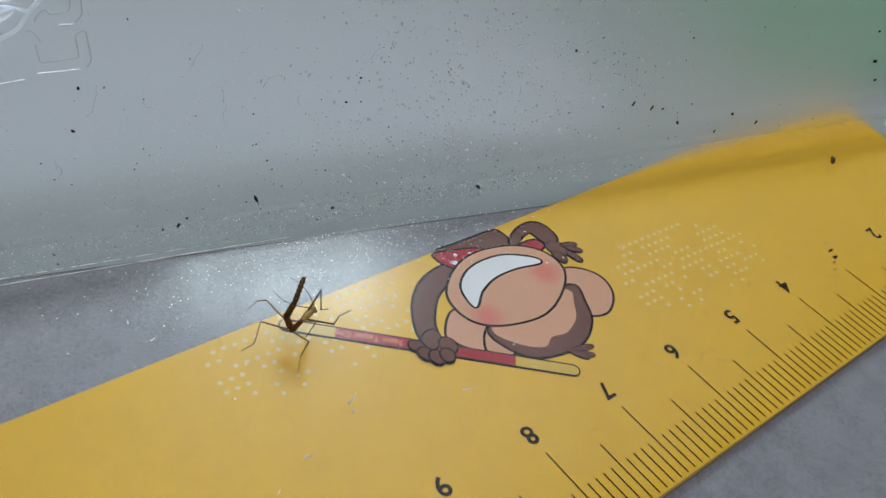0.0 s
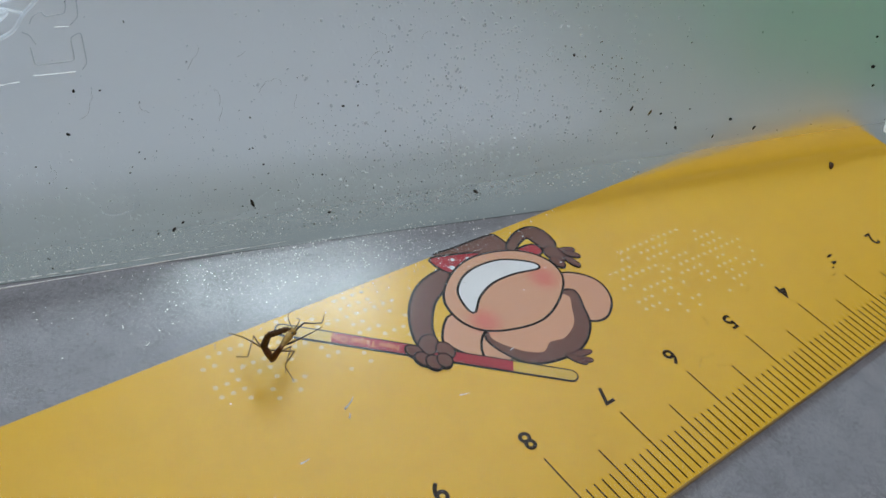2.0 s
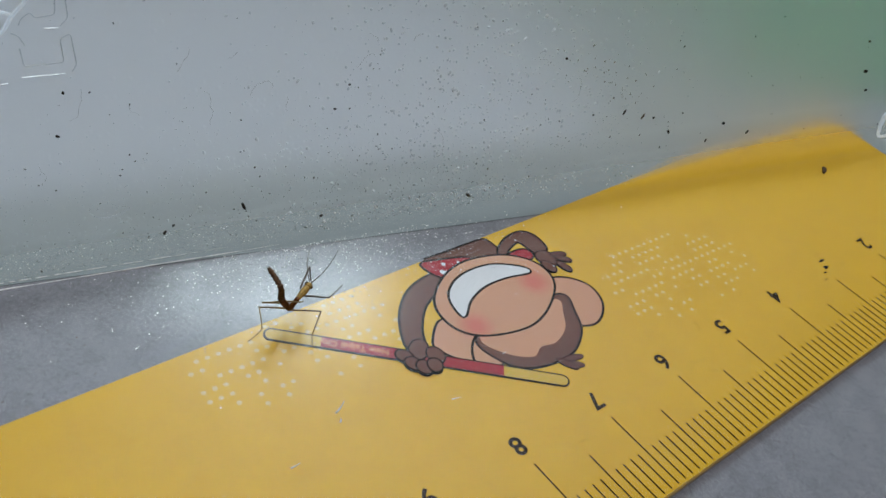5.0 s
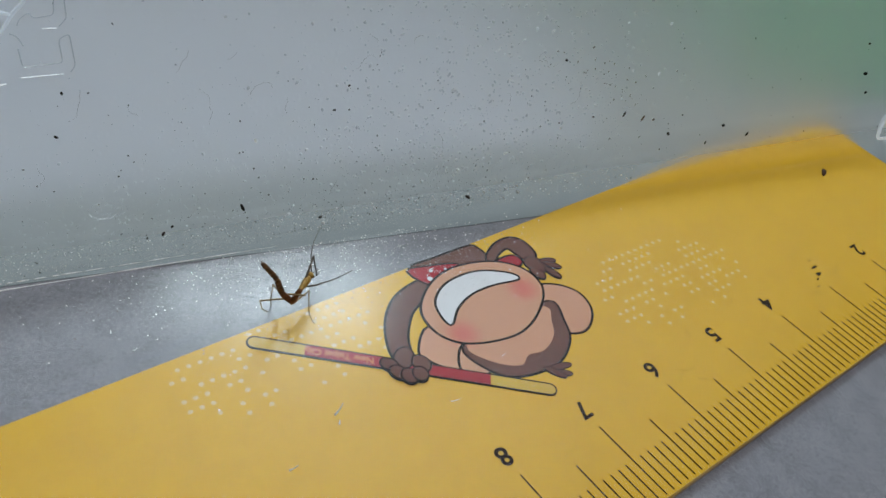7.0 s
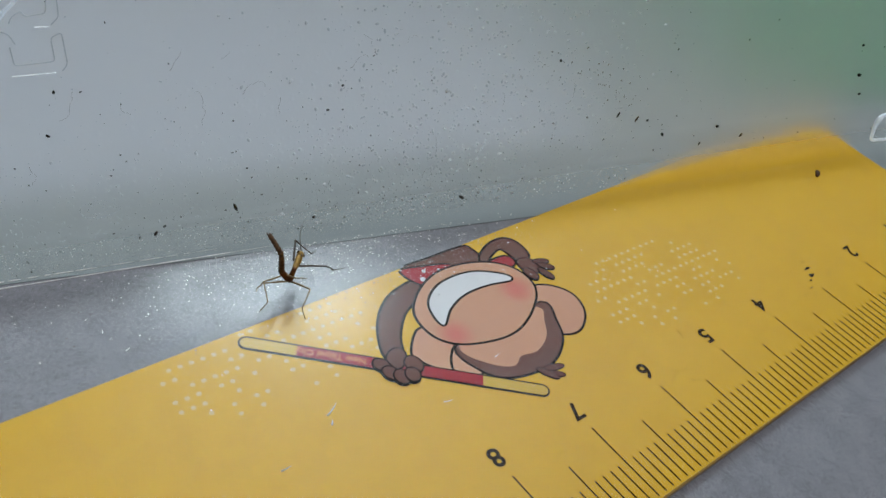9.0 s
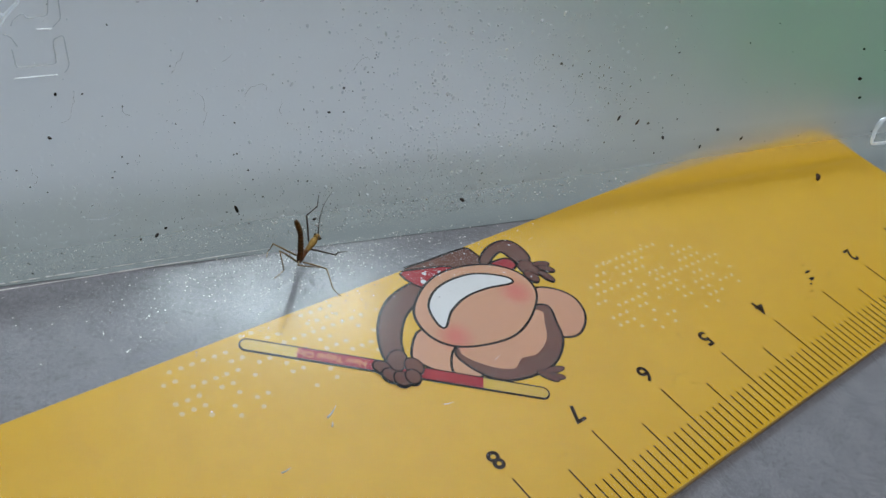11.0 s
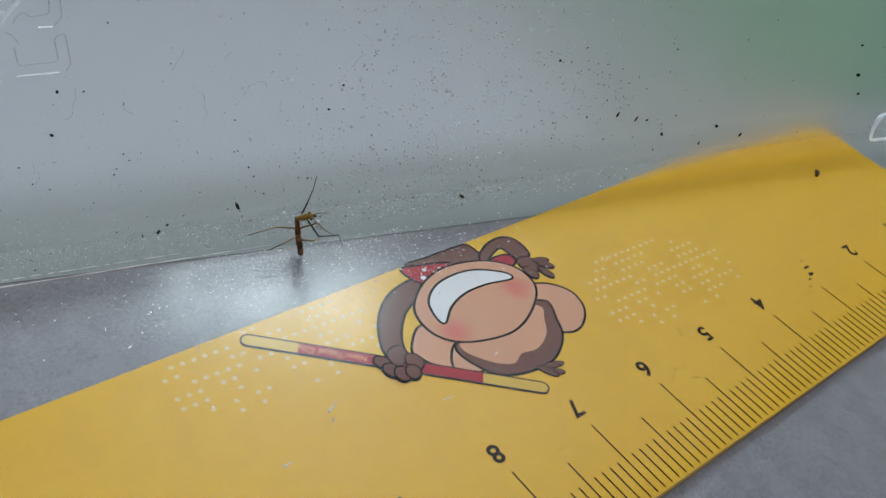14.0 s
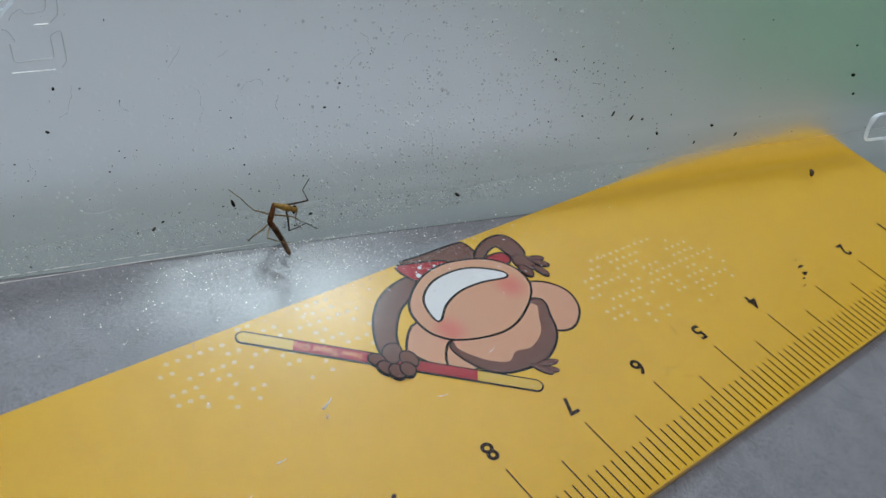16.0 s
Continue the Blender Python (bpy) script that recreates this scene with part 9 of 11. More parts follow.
    walk(INSECT_PARTS["HA_tibia"], [
        (0, pose(-0.00087, 0.00301, 0.00144, -78.8, 46.0, 85.9)),
        (0.2, pose(-0.00082, 0.00313, 0.00098, -27.2, 39.7, 156.6)),
        (0.25, pose(-0.00079, 0.00315, 0.00078, -16.0, 26.7, 176.8)),
        (0.35, pose(-0.00072, 0.00316, 0.00040, -9.9, -3.3, -154.6)),
        (0.5, pose(-0.00065, 0.00313, 0.00012, -15.6, -26.0, -132.6)),
        (0.7, pose(-0.00053, 0.00321, 0.00083, -11.1, 13.1, -169.8)),
        (0.75, pose(-0.00047, 0.00319, 0.00114, -17.3, 28.9, 173.0)),
        (0.85, pose(-0.00033, 0.00303, 0.00169, -50.5, 48.2, 122.5)),
        (1, pose(-0.00020, 0.00283, 0.00207, -84.7, 42.6, 75.9)),
        (1.25, pose(0.00050, 0.00298, 0.00173, -90.8, 54.8, 67.9)),
        (1.5, pose(0.00115, 0.00285, 0.00126, -103.5, 66.0, 53.3)),
        (1.7, pose(0.00058, 0.00315, 0.00077, -27.0, 40.8, 140.9)),
        (1.75, pose(0.00032, 0.00321, 0.00055, -20.7, 21.2, 152.8)),
        (1.85, pose(-0.00020, 0.00322, 0.00015, -20.1, -17.6, 169.9)),
        (2, pose(-0.00059, 0.00313, -0.00015, -30.1, -46.0, -171.9)),
        (2.25, pose(-0.00019, 0.00312, -0.00048, -37.3, -43.2, -161.7)),
        (2.5, pose(0.00020, 0.00303, -0.00078, -43.3, -39.6, -152.5)),
        (2.75, pose(0.00017, 0.00286, -0.00080, -28.9, -36.4, -175.7)),
        (3, pose(0.00014, 0.00269, -0.00081, -17.8, -29.3, 163.9)),
        (3.25, pose(0.00021, 0.00274, -0.00047, -23.3, -15.5, 178.3)),
        (3.5, pose(0.00027, 0.00272, -0.00009, -25.1, -0.8, -169.1)),
        (3.75, pose(-0.00236, 0.00192, 0.00055, -34.6, 38.9, 164.0)),
        (4, pose(-0.00280, -0.00100, 0.00105, -90.8, 61.0, 95.2)),
        (4.2, pose(-0.00208, -0.00038, 0.00245, -114.5, 34.7, 64.4)),
        (4.5, pose(-0.00222, -0.00027, 0.00236, -121.0, 35.0, 53.1)),
        (5, pose(-0.00276, 0.00029, 0.00178, -146.8, 23.0, 2.8)),
        (5.45, pose(-0.00306, 0.00097, 0.00092, -154.1, -5.8, -42.8)),
        (5.5, pose(-0.00307, 0.00104, 0.00082, -153.5, -9.0, -47.5)),
        (6, pose(-0.00296, 0.00156, 0.00002, -138.3, -30.1, -90.3)),
        (6.3, pose(-0.00291, 0.00166, -0.00014, -132.9, -32.7, -100.8)),
        (6.5, pose(-0.00291, 0.00166, -0.00014, -132.9, -32.7, -100.8)),
        (6.75, pose(-0.00173, 0.00277, -0.00043, -125.4, -28.0, -115.4)),
        (7, pose(-0.00008, 0.00299, -0.00038, -119.8, -21.8, -128.7)),
        (7.15, pose(-0.00089, 0.00311, 0.00057, -116.8, 6.5, -150.0)),
        (7.25, pose(-0.00181, 0.00237, 0.00174, -131.7, 41.2, 175.7)),
        (7.35, pose(-0.00222, 0.00090, 0.00243, 174.9, 53.1, 107.2)),
        (7.5, pose(-0.00208, -0.00038, 0.00245, 144.2, 34.7, 64.4)),
        (7.75, pose(-0.00262, 0.00069, 0.00186, 137.4, 50.4, 54.4)),
        (8, pose(-0.00258, 0.00172, 0.00095, 120.9, 64.5, 35.1)),
        (8.25, pose(-0.00274, 0.00111, 0.00130, 121.7, 63.6, 36.0)),
        (8.5, pose(-0.00273, 0.00048, 0.00160, 122.4, 62.6, 36.8)),
        (8.75, pose(-0.00286, 0.00019, 0.00142, 142.7, 62.6, 59.6)),
        (9, pose(-0.00297, -0.00010, 0.00123, 160.6, 59.2, 80.0)),
        (9.2, pose(-0.00297, -0.00010, 0.00123, 160.6, 59.2, 80.0)),
        (9.5, pose(-0.00296, -0.00001, 0.00129, 160.5, 59.4, 79.9)),
        (10, pose(-0.00285, 0.00043, 0.00151, 159.8, 60.4, 79.1)),
        (10.5, pose(-0.00256, 0.00100, 0.00175, 158.9, 61.7, 78.1)),
        (11, pose(-0.00222, 0.00141, 0.00187, 158.1, 62.7, 77.2)),
        (11.3, pose(-0.00214, 0.00149, 0.00189, 158.0, 62.9, 77.0)),
        (11.5, pose(-0.00214, 0.00149, 0.00189, 158.0, 62.9, 77.0)),
        (11.75, pose(-0.00255, 0.00107, 0.00171, 142.3, 69.1, 59.9)),
        (12, pose(-0.00290, 0.00062, 0.00149, 117.3, 72.5, 33.5)),
        (12.2, pose(-0.00314, 0.00035, 0.00089, -0.3, 55.4, -88.9)),
        (12.25, pose(-0.00321, 0.00024, 0.00062, -6.4, 36.9, -97.3)),
        (12.4, pose(-0.00325, -0.00009, -0.00009, -9.0, -13.8, -109.0)),
        (12.5, pose(-0.00323, -0.00017, -0.00027, -7.9, -27.1, -112.1)),
        (12.75, pose(-0.00318, -0.00006, -0.00028, -5.3, -28.2, -117.7)),
        (13, pose(-0.00310, 0.00005, -0.00028, -2.6, -29.0, -123.5)),
        (13.25, pose(-0.00290, -0.00112, -0.00020, -0.9, -33.3, -126.7)),
        (13.5, pose(-0.00221, -0.00214, -0.00006, 1.2, -37.5, -130.3)),
        (13.7, pose(-0.00247, -0.00182, 0.00028, 14.1, -0.2, -166.9)),
        (13.75, pose(-0.00257, -0.00168, 0.00042, 12.1, 16.4, 179.7)),
        (13.85, pose(-0.00272, -0.00138, 0.00069, -6.5, 43.9, 144.4)),
        (14, pose(-0.00280, -0.00114, 0.00089, -41.1, 52.0, 99.1)),
        (14.25, pose(-0.00222, -0.00094, 0.00127, -53.3, 40.0, 82.2)),
        (14.5, pose(-0.00144, -0.00065, 0.00150, -59.7, 26.3, 70.7)),
        (14.75, pose(-0.00193, -0.00109, 0.00071, -61.3, 40.1, 67.7)),
        (15, pose(-0.00215, -0.00137, -0.00026, -64.7, 53.8, 63.1)),
        (15.25, pose(-0.00237, -0.00095, -0.00011, -58.3, 51.1, 71.2)),
        (15.5, pose(-0.00254, -0.00053, 0.00004, -52.9, 47.9, 78.3)),
        (15.75, pose(-0.00245, -0.00080, 0.00004, -53.7, 51.6, 77.2)),
        (16, pose(-0.00232, -0.00106, 0.00003, -54.8, 55.3, 75.9)),
    ])
    walk(INSECT_PARTS["HB_tibia"], [
        (0, pose(0.00122, -0.00160, 0.00200, -72.7, 72.6, 139.0)),
        (0.25, pose(0.00120, -0.00161, 0.00201, -73.8, 72.5, 137.9)),
        (0.5, pose(0.00119, -0.00162, 0.00201, -74.8, 72.4, 136.8)),
        (0.75, pose(0.00121, -0.00158, 0.00198, -74.7, 72.5, 136.9)),
        (1, pose(0.00122, -0.00155, 0.00195, -74.6, 72.6, 137.0)),
        (1.25, pose(0.00113, -0.00159, 0.00202, -82.3, 73.0, 128.9)),
        (1.5, pose(0.00103, -0.00163, 0.00210, -90.3, 73.1, 120.6)),
        (1.75, pose(0.00100, -0.00159, 0.00208, -96.7, 73.2, 113.8)),
        (2, pose(0.00096, -0.00155, 0.00207, -103.2, 73.1, 107.1)),
        (2.25, pose(0.00097, -0.00150, 0.00201, -109.0, 72.5, 101.1)),
        (2.5, pose(0.00097, -0.00145, 0.00195, -114.3, 71.7, 95.5)),
        (2.75, pose(0.00083, -0.00153, 0.00209, -120.5, 71.0, 88.9)),
        (3, pose(0.00070, -0.00161, 0.00222, -126.3, 70.0, 82.8)),
        (3.2, pose(0.00184, -0.00137, 0.00141, -25.9, 54.5, -170.6)),
        (3.25, pose(0.00216, -0.00109, 0.00098, -18.1, 37.1, -159.7)),
        (3.4, pose(0.00236, -0.00001, -0.00018, -14.3, -11.4, -144.3)),
        (3.5, pose(0.00224, 0.00031, -0.00044, -15.5, -24.1, -140.3)),
        (3.75, pose(0.00223, 0.00037, -0.00047, -15.9, -25.1, -139.3)),
        (4, pose(0.00222, 0.00043, -0.00050, -16.4, -26.1, -138.2)),
        (4.05, pose(0.00238, -0.00011, -0.00003, -15.4, -0.5, -142.4)),
        (4.1, pose(0.00194, -0.00117, 0.00113, -22.1, 55.6, -155.1)),
        (4.15, pose(0.00056, -0.00163, 0.00208, -166.3, 65.0, 56.4)),
        (4.2, pose(-0.00023, -0.00156, 0.00233, -175.7, 39.9, 44.8)),
        (4.5, pose(-0.00021, -0.00155, 0.00232, -175.5, 40.3, 45.0)),
        (5, pose(-0.00012, -0.00153, 0.00228, -174.7, 42.4, 46.2)),
        (5.5, pose(-0.00001, -0.00149, 0.00222, -173.6, 45.1, 47.8)),
        (6, pose(0.00008, -0.00146, 0.00218, -172.6, 47.2, 49.2)),
        (6.3, pose(0.00010, -0.00146, 0.00217, -172.4, 47.6, 49.5)),
        (6.5, pose(0.00010, -0.00146, 0.00217, -172.4, 47.6, 49.5)),
        (6.75, pose(0.00003, -0.00146, 0.00219, -173.3, 46.1, 48.3)),
        (7, pose(-0.00004, -0.00146, 0.00222, -174.1, 44.5, 47.1)),
        (7.25, pose(-0.00013, -0.00151, 0.00227, -175.0, 42.2, 45.9)),
        (7.5, pose(-0.00023, -0.00156, 0.00233, -175.7, 39.9, 44.8)),
        (7.75, pose(-0.00027, -0.00152, 0.00223, -177.4, 39.9, 42.2)),
        (8, pose(-0.00031, -0.00147, 0.00212, -179.1, 39.9, 39.5)),
        (8.25, pose(-0.00042, -0.00153, 0.00212, 179.4, 39.7, 37.1)),
        (8.5, pose(-0.00054, -0.00158, 0.00212, 177.9, 39.5, 34.7)),
        (8.75, pose(-0.00064, -0.00164, 0.00212, 176.5, 39.2, 32.6)),
        (9, pose(-0.00074, -0.00170, 0.00212, 175.3, 38.9, 30.6)),
        (9.2, pose(-0.00074, -0.00170, 0.00212, 175.3, 38.9, 30.6)),
        (9.5, pose(-0.00080, -0.00172, 0.00210, 174.3, 38.6, 29.1)),
        (10, pose(-0.00105, -0.00180, 0.00199, 169.8, 36.7, 21.8)),
        (10.5, pose(-0.00136, -0.00186, 0.00182, 164.7, 33.6, 12.9)),
        (11, pose(-0.00158, -0.00188, 0.00167, 161.3, 30.8, 6.5)),
        (11.3, pose(-0.00162, -0.00189, 0.00164, 160.7, 30.2, 5.2)),
        (11.5, pose(-0.00162, -0.00189, 0.00164, 160.7, 30.2, 5.2)),
        (11.75, pose(-0.00172, -0.00190, 0.00162, 159.3, 29.3, 2.5)),
        (12, pose(-0.00181, -0.00192, 0.00160, 158.0, 28.3, -0.2)),
        (12.25, pose(-0.00123, -0.00227, 0.00173, 162.8, 26.4, 10.2)),
        (12.5, pose(-0.00055, -0.00242, 0.00167, 167.1, 23.8, 20.2)),
        (12.65, pose(-0.00040, -0.00273, 0.00135, 166.8, -11.8, 17.9)),
        (12.75, pose(-0.00019, -0.00305, 0.00086, 170.0, -58.5, 12.7)),
        (12.85, pose(0.00001, -0.00327, 0.00034, -30.1, -74.0, -148.7)),
        (13, pose(0.00016, -0.00335, -0.00007, -21.5, -38.7, -158.5)),
        (13.15, pose(-0.00025, -0.00332, 0.00020, -48.4, -33.3, -114.3)),
        (13.25, pose(-0.00076, -0.00314, 0.00054, -65.0, -8.5, -70.7)),
        (13.35, pose(-0.00123, -0.00282, 0.00085, -60.8, 20.4, -32.8)),
        (13.5, pose(-0.00155, -0.00249, 0.00106, -42.6, 36.1, 4.1)),
        (13.75, pose(-0.00089, -0.00271, 0.00142, -33.4, 34.1, 20.2)),
        (14, pose(-0.00015, -0.00276, 0.00166, -25.3, 30.1, 35.2)),
        (14.25, pose(-0.00053, -0.00258, 0.00105, -24.5, 35.6, 36.8)),
        (14.5, pose(-0.00088, -0.00230, 0.00036, -23.4, 41.1, 38.6)),
        (14.75, pose(-0.00087, -0.00237, 0.00024, -29.4, 35.8, 28.9)),
        (15, pose(-0.00085, -0.00243, 0.00011, -34.0, 29.9, 20.5)),
        (15.25, pose(-0.00111, -0.00224, 0.00023, -31.8, 36.8, 24.5)),
        (15.5, pose(-0.00135, -0.00204, 0.00034, -28.7, 43.5, 29.2)),
        (15.75, pose(-0.00142, -0.00202, 0.00023, -31.8, 42.0, 24.7)),
        (16, pose(-0.00149, -0.00200, 0.00013, -34.5, 40.3, 20.5)),
    ])
    walk(INSECT_PARTS["FA_tarsus"], [
        (0, pose(0.00383, 0.00110, -0.00029, 82.0, -47.0, -101.0)),
        (0.2, pose(0.00394, 0.00099, -0.00007, 42.8, -28.4, -41.2)),
        (0.25, pose(0.00398, 0.00094, 0.00002, 36.7, -14.4, -24.7)),
        (0.35, pose(0.00405, 0.00085, 0.00020, 36.7, 14.5, 3.1)),
        (0.5, pose(0.00410, 0.00078, 0.00034, 47.6, 34.3, 28.6)),
        (0.75, pose(0.00450, 0.00088, 0.00030, 51.4, 27.6, 35.9)),
        (1, pose(0.00487, 0.00099, 0.00038, 54.0, 20.6, 42.4)),
        (1.25, pose(0.00553, 0.00121, 0.00022, 53.4, 18.5, 40.7)),
        (1.5, pose(0.00594, 0.00136, 0.00016, 53.0, 16.4, 39.1)),
        (1.75, pose(0.00598, 0.00144, 0.00013, 53.9, 18.9, 42.4)),
        (2, pose(0.00601, 0.00150, 0.00009, 55.1, 21.4, 45.7)),
        (2.25, pose(0.00598, 0.00099, -0.00011, 54.9, 21.9, 45.2)),
        (2.5, pose(0.00591, 0.00047, -0.00029, 54.7, 22.3, 44.6)),
        (2.75, pose(0.00516, 0.00106, 0.00026, 51.1, 21.5, 35.0)),
        (3, pose(0.00373, 0.00117, 0.00082, 47.8, 20.1, 25.6)),
        (3.25, pose(0.00350, 0.00118, 0.00074, 46.4, 34.6, 22.6)),
        (3.5, pose(0.00313, 0.00125, 0.00087, 43.5, 49.0, 18.4)),
        (3.7, pose(0.00344, 0.00196, 0.00007, -8.2, 35.4, -52.9)),
        (3.75, pose(0.00352, 0.00222, -0.00022, -16.9, 20.2, -71.2)),
        (3.85, pose(0.00355, 0.00260, -0.00070, -19.0, -12.0, -99.1)),
        (4, pose(0.00349, 0.00279, -0.00096, -8.7, -34.8, -124.2)),
        (4.2, pose(0.00389, 0.00239, 0.00007, -6.4, -19.5, -129.3)),
        (4.5, pose(0.00387, 0.00237, 0.00005, -6.8, -20.8, -128.1)),
        (5, pose(0.00379, 0.00224, -0.00001, -9.2, -26.8, -122.2)),
        (5.5, pose(0.00364, 0.00206, -0.00001, -13.7, -34.2, -113.4)),
        (6, pose(0.00351, 0.00192, 0.00007, -18.4, -39.4, -105.5)),
        (6.3, pose(0.00348, 0.00189, 0.00009, -19.5, -40.4, -103.8)),
        (6.5, pose(0.00348, 0.00189, 0.00009, -19.5, -40.4, -103.8)),
        (6.7, pose(0.00357, 0.00181, 0.00016, -56.3, -25.2, -41.1)),
        (6.75, pose(0.00361, 0.00178, 0.00018, -62.5, -11.8, -21.8)),
        (6.85, pose(0.00368, 0.00171, 0.00024, -61.2, 16.0, 11.8)),
        (7, pose(0.00374, 0.00165, 0.00028, -47.7, 33.5, 42.9)),
        (7.15, pose(0.00379, 0.00181, 0.00017, -74.4, 61.1, 8.1)),
        (7.25, pose(0.00384, 0.00203, 0.00008, -157.9, 53.3, -85.1)),
        (7.35, pose(0.00387, 0.00224, 0.00005, -175.4, 13.0, -114.8)),
        (7.5, pose(0.00389, 0.00239, 0.00007, -174.6, -19.5, -129.3)),
        (7.7, pose(0.00350, 0.00221, 0.00032, -173.3, 33.4, -120.2)),
        (7.75, pose(0.00330, 0.00210, 0.00044, -168.2, 55.3, -113.1)),
        (7.85, pose(0.00287, 0.00184, 0.00067, -47.1, 77.0, 11.4)),
        (8, pose(0.00251, 0.00160, 0.00085, -17.0, 46.8, 44.3)),
        (8.25, pose(0.00342, 0.00230, 0.00047, -14.6, 36.5, 47.8)),
        (8.5, pose(0.00412, 0.00283, 0.00025, -13.2, 26.1, 50.5)),
        (8.75, pose(0.00395, 0.00232, 0.00021, -16.7, 27.3, 42.9)),
        (9, pose(0.00358, 0.00183, 0.00040, -20.3, 28.1, 35.1)),
        (9.2, pose(0.00358, 0.00183, 0.00040, -20.3, 28.1, 35.1)),
        (9.5, pose(0.00369, 0.00174, 0.00067, -19.8, 26.6, 36.2)),
        (10, pose(0.00386, 0.00138, 0.00213, -17.8, 19.2, 41.3)),
        (10.5, pose(0.00326, 0.00131, 0.00390, -16.3, 9.3, 47.3)),
        (11, pose(0.00240, 0.00163, 0.00466, -15.9, 1.7, 51.6)),
        (11.3, pose(0.00221, 0.00173, 0.00472, -15.9, 0.1, 52.5)),
        (11.5, pose(0.00221, 0.00173, 0.00472, -15.9, 0.1, 52.5)),
        (11.75, pose(0.00302, 0.00243, 0.00415, -16.4, 11.9, 48.1)),
        (12, pose(0.00335, 0.00246, 0.00291, -17.9, 23.6, 43.2)),
        (12.25, pose(0.00376, 0.00324, 0.00502, -17.9, -15.8, 43.2)),
        (12.5, pose(0.00236, 0.00267, 0.00388, -17.9, -55.2, 43.3)),
        (12.75, pose(0.00232, 0.00269, 0.00384, -14.2, -57.5, 38.8)),
        (13, pose(0.00228, 0.00270, 0.00378, -9.9, -59.7, 33.8)),
        (13.25, pose(0.00221, 0.00216, 0.00617, -16.9, -29.9, 43.4)),
        (13.5, pose(0.00140, 0.00078, 0.00622, -18.2, 0.3, 48.3)),
        (13.75, pose(0.00220, 0.00158, 0.00651, -15.5, -51.2, 42.7)),
        (14, pose(0.00199, 0.00129, 0.00440, 138.1, -76.2, -113.0)),
        (14.25, pose(0.00224, 0.00100, 0.00411, 135.2, -72.8, -110.1)),
        (14.5, pose(0.00248, 0.00071, 0.00381, 133.4, -69.4, -108.1)),
        (14.75, pose(0.00345, 0.00052, 0.00520, 9.7, -56.5, 20.7)),
        (15, pose(0.00249, -0.00042, 0.00404, 0.0, -9.4, 36.8)),
        (15.25, pose(0.00357, 0.00069, 0.00442, 10.3, -51.7, 18.1)),
        (15.5, pose(0.00351, 0.00050, 0.00291, 104.1, -71.2, -82.3)),
        (15.75, pose(0.00352, 0.00037, 0.00276, 103.3, -71.7, -81.4)),
        (16, pose(0.00352, 0.00026, 0.00260, 102.3, -72.2, -80.4)),
    ])
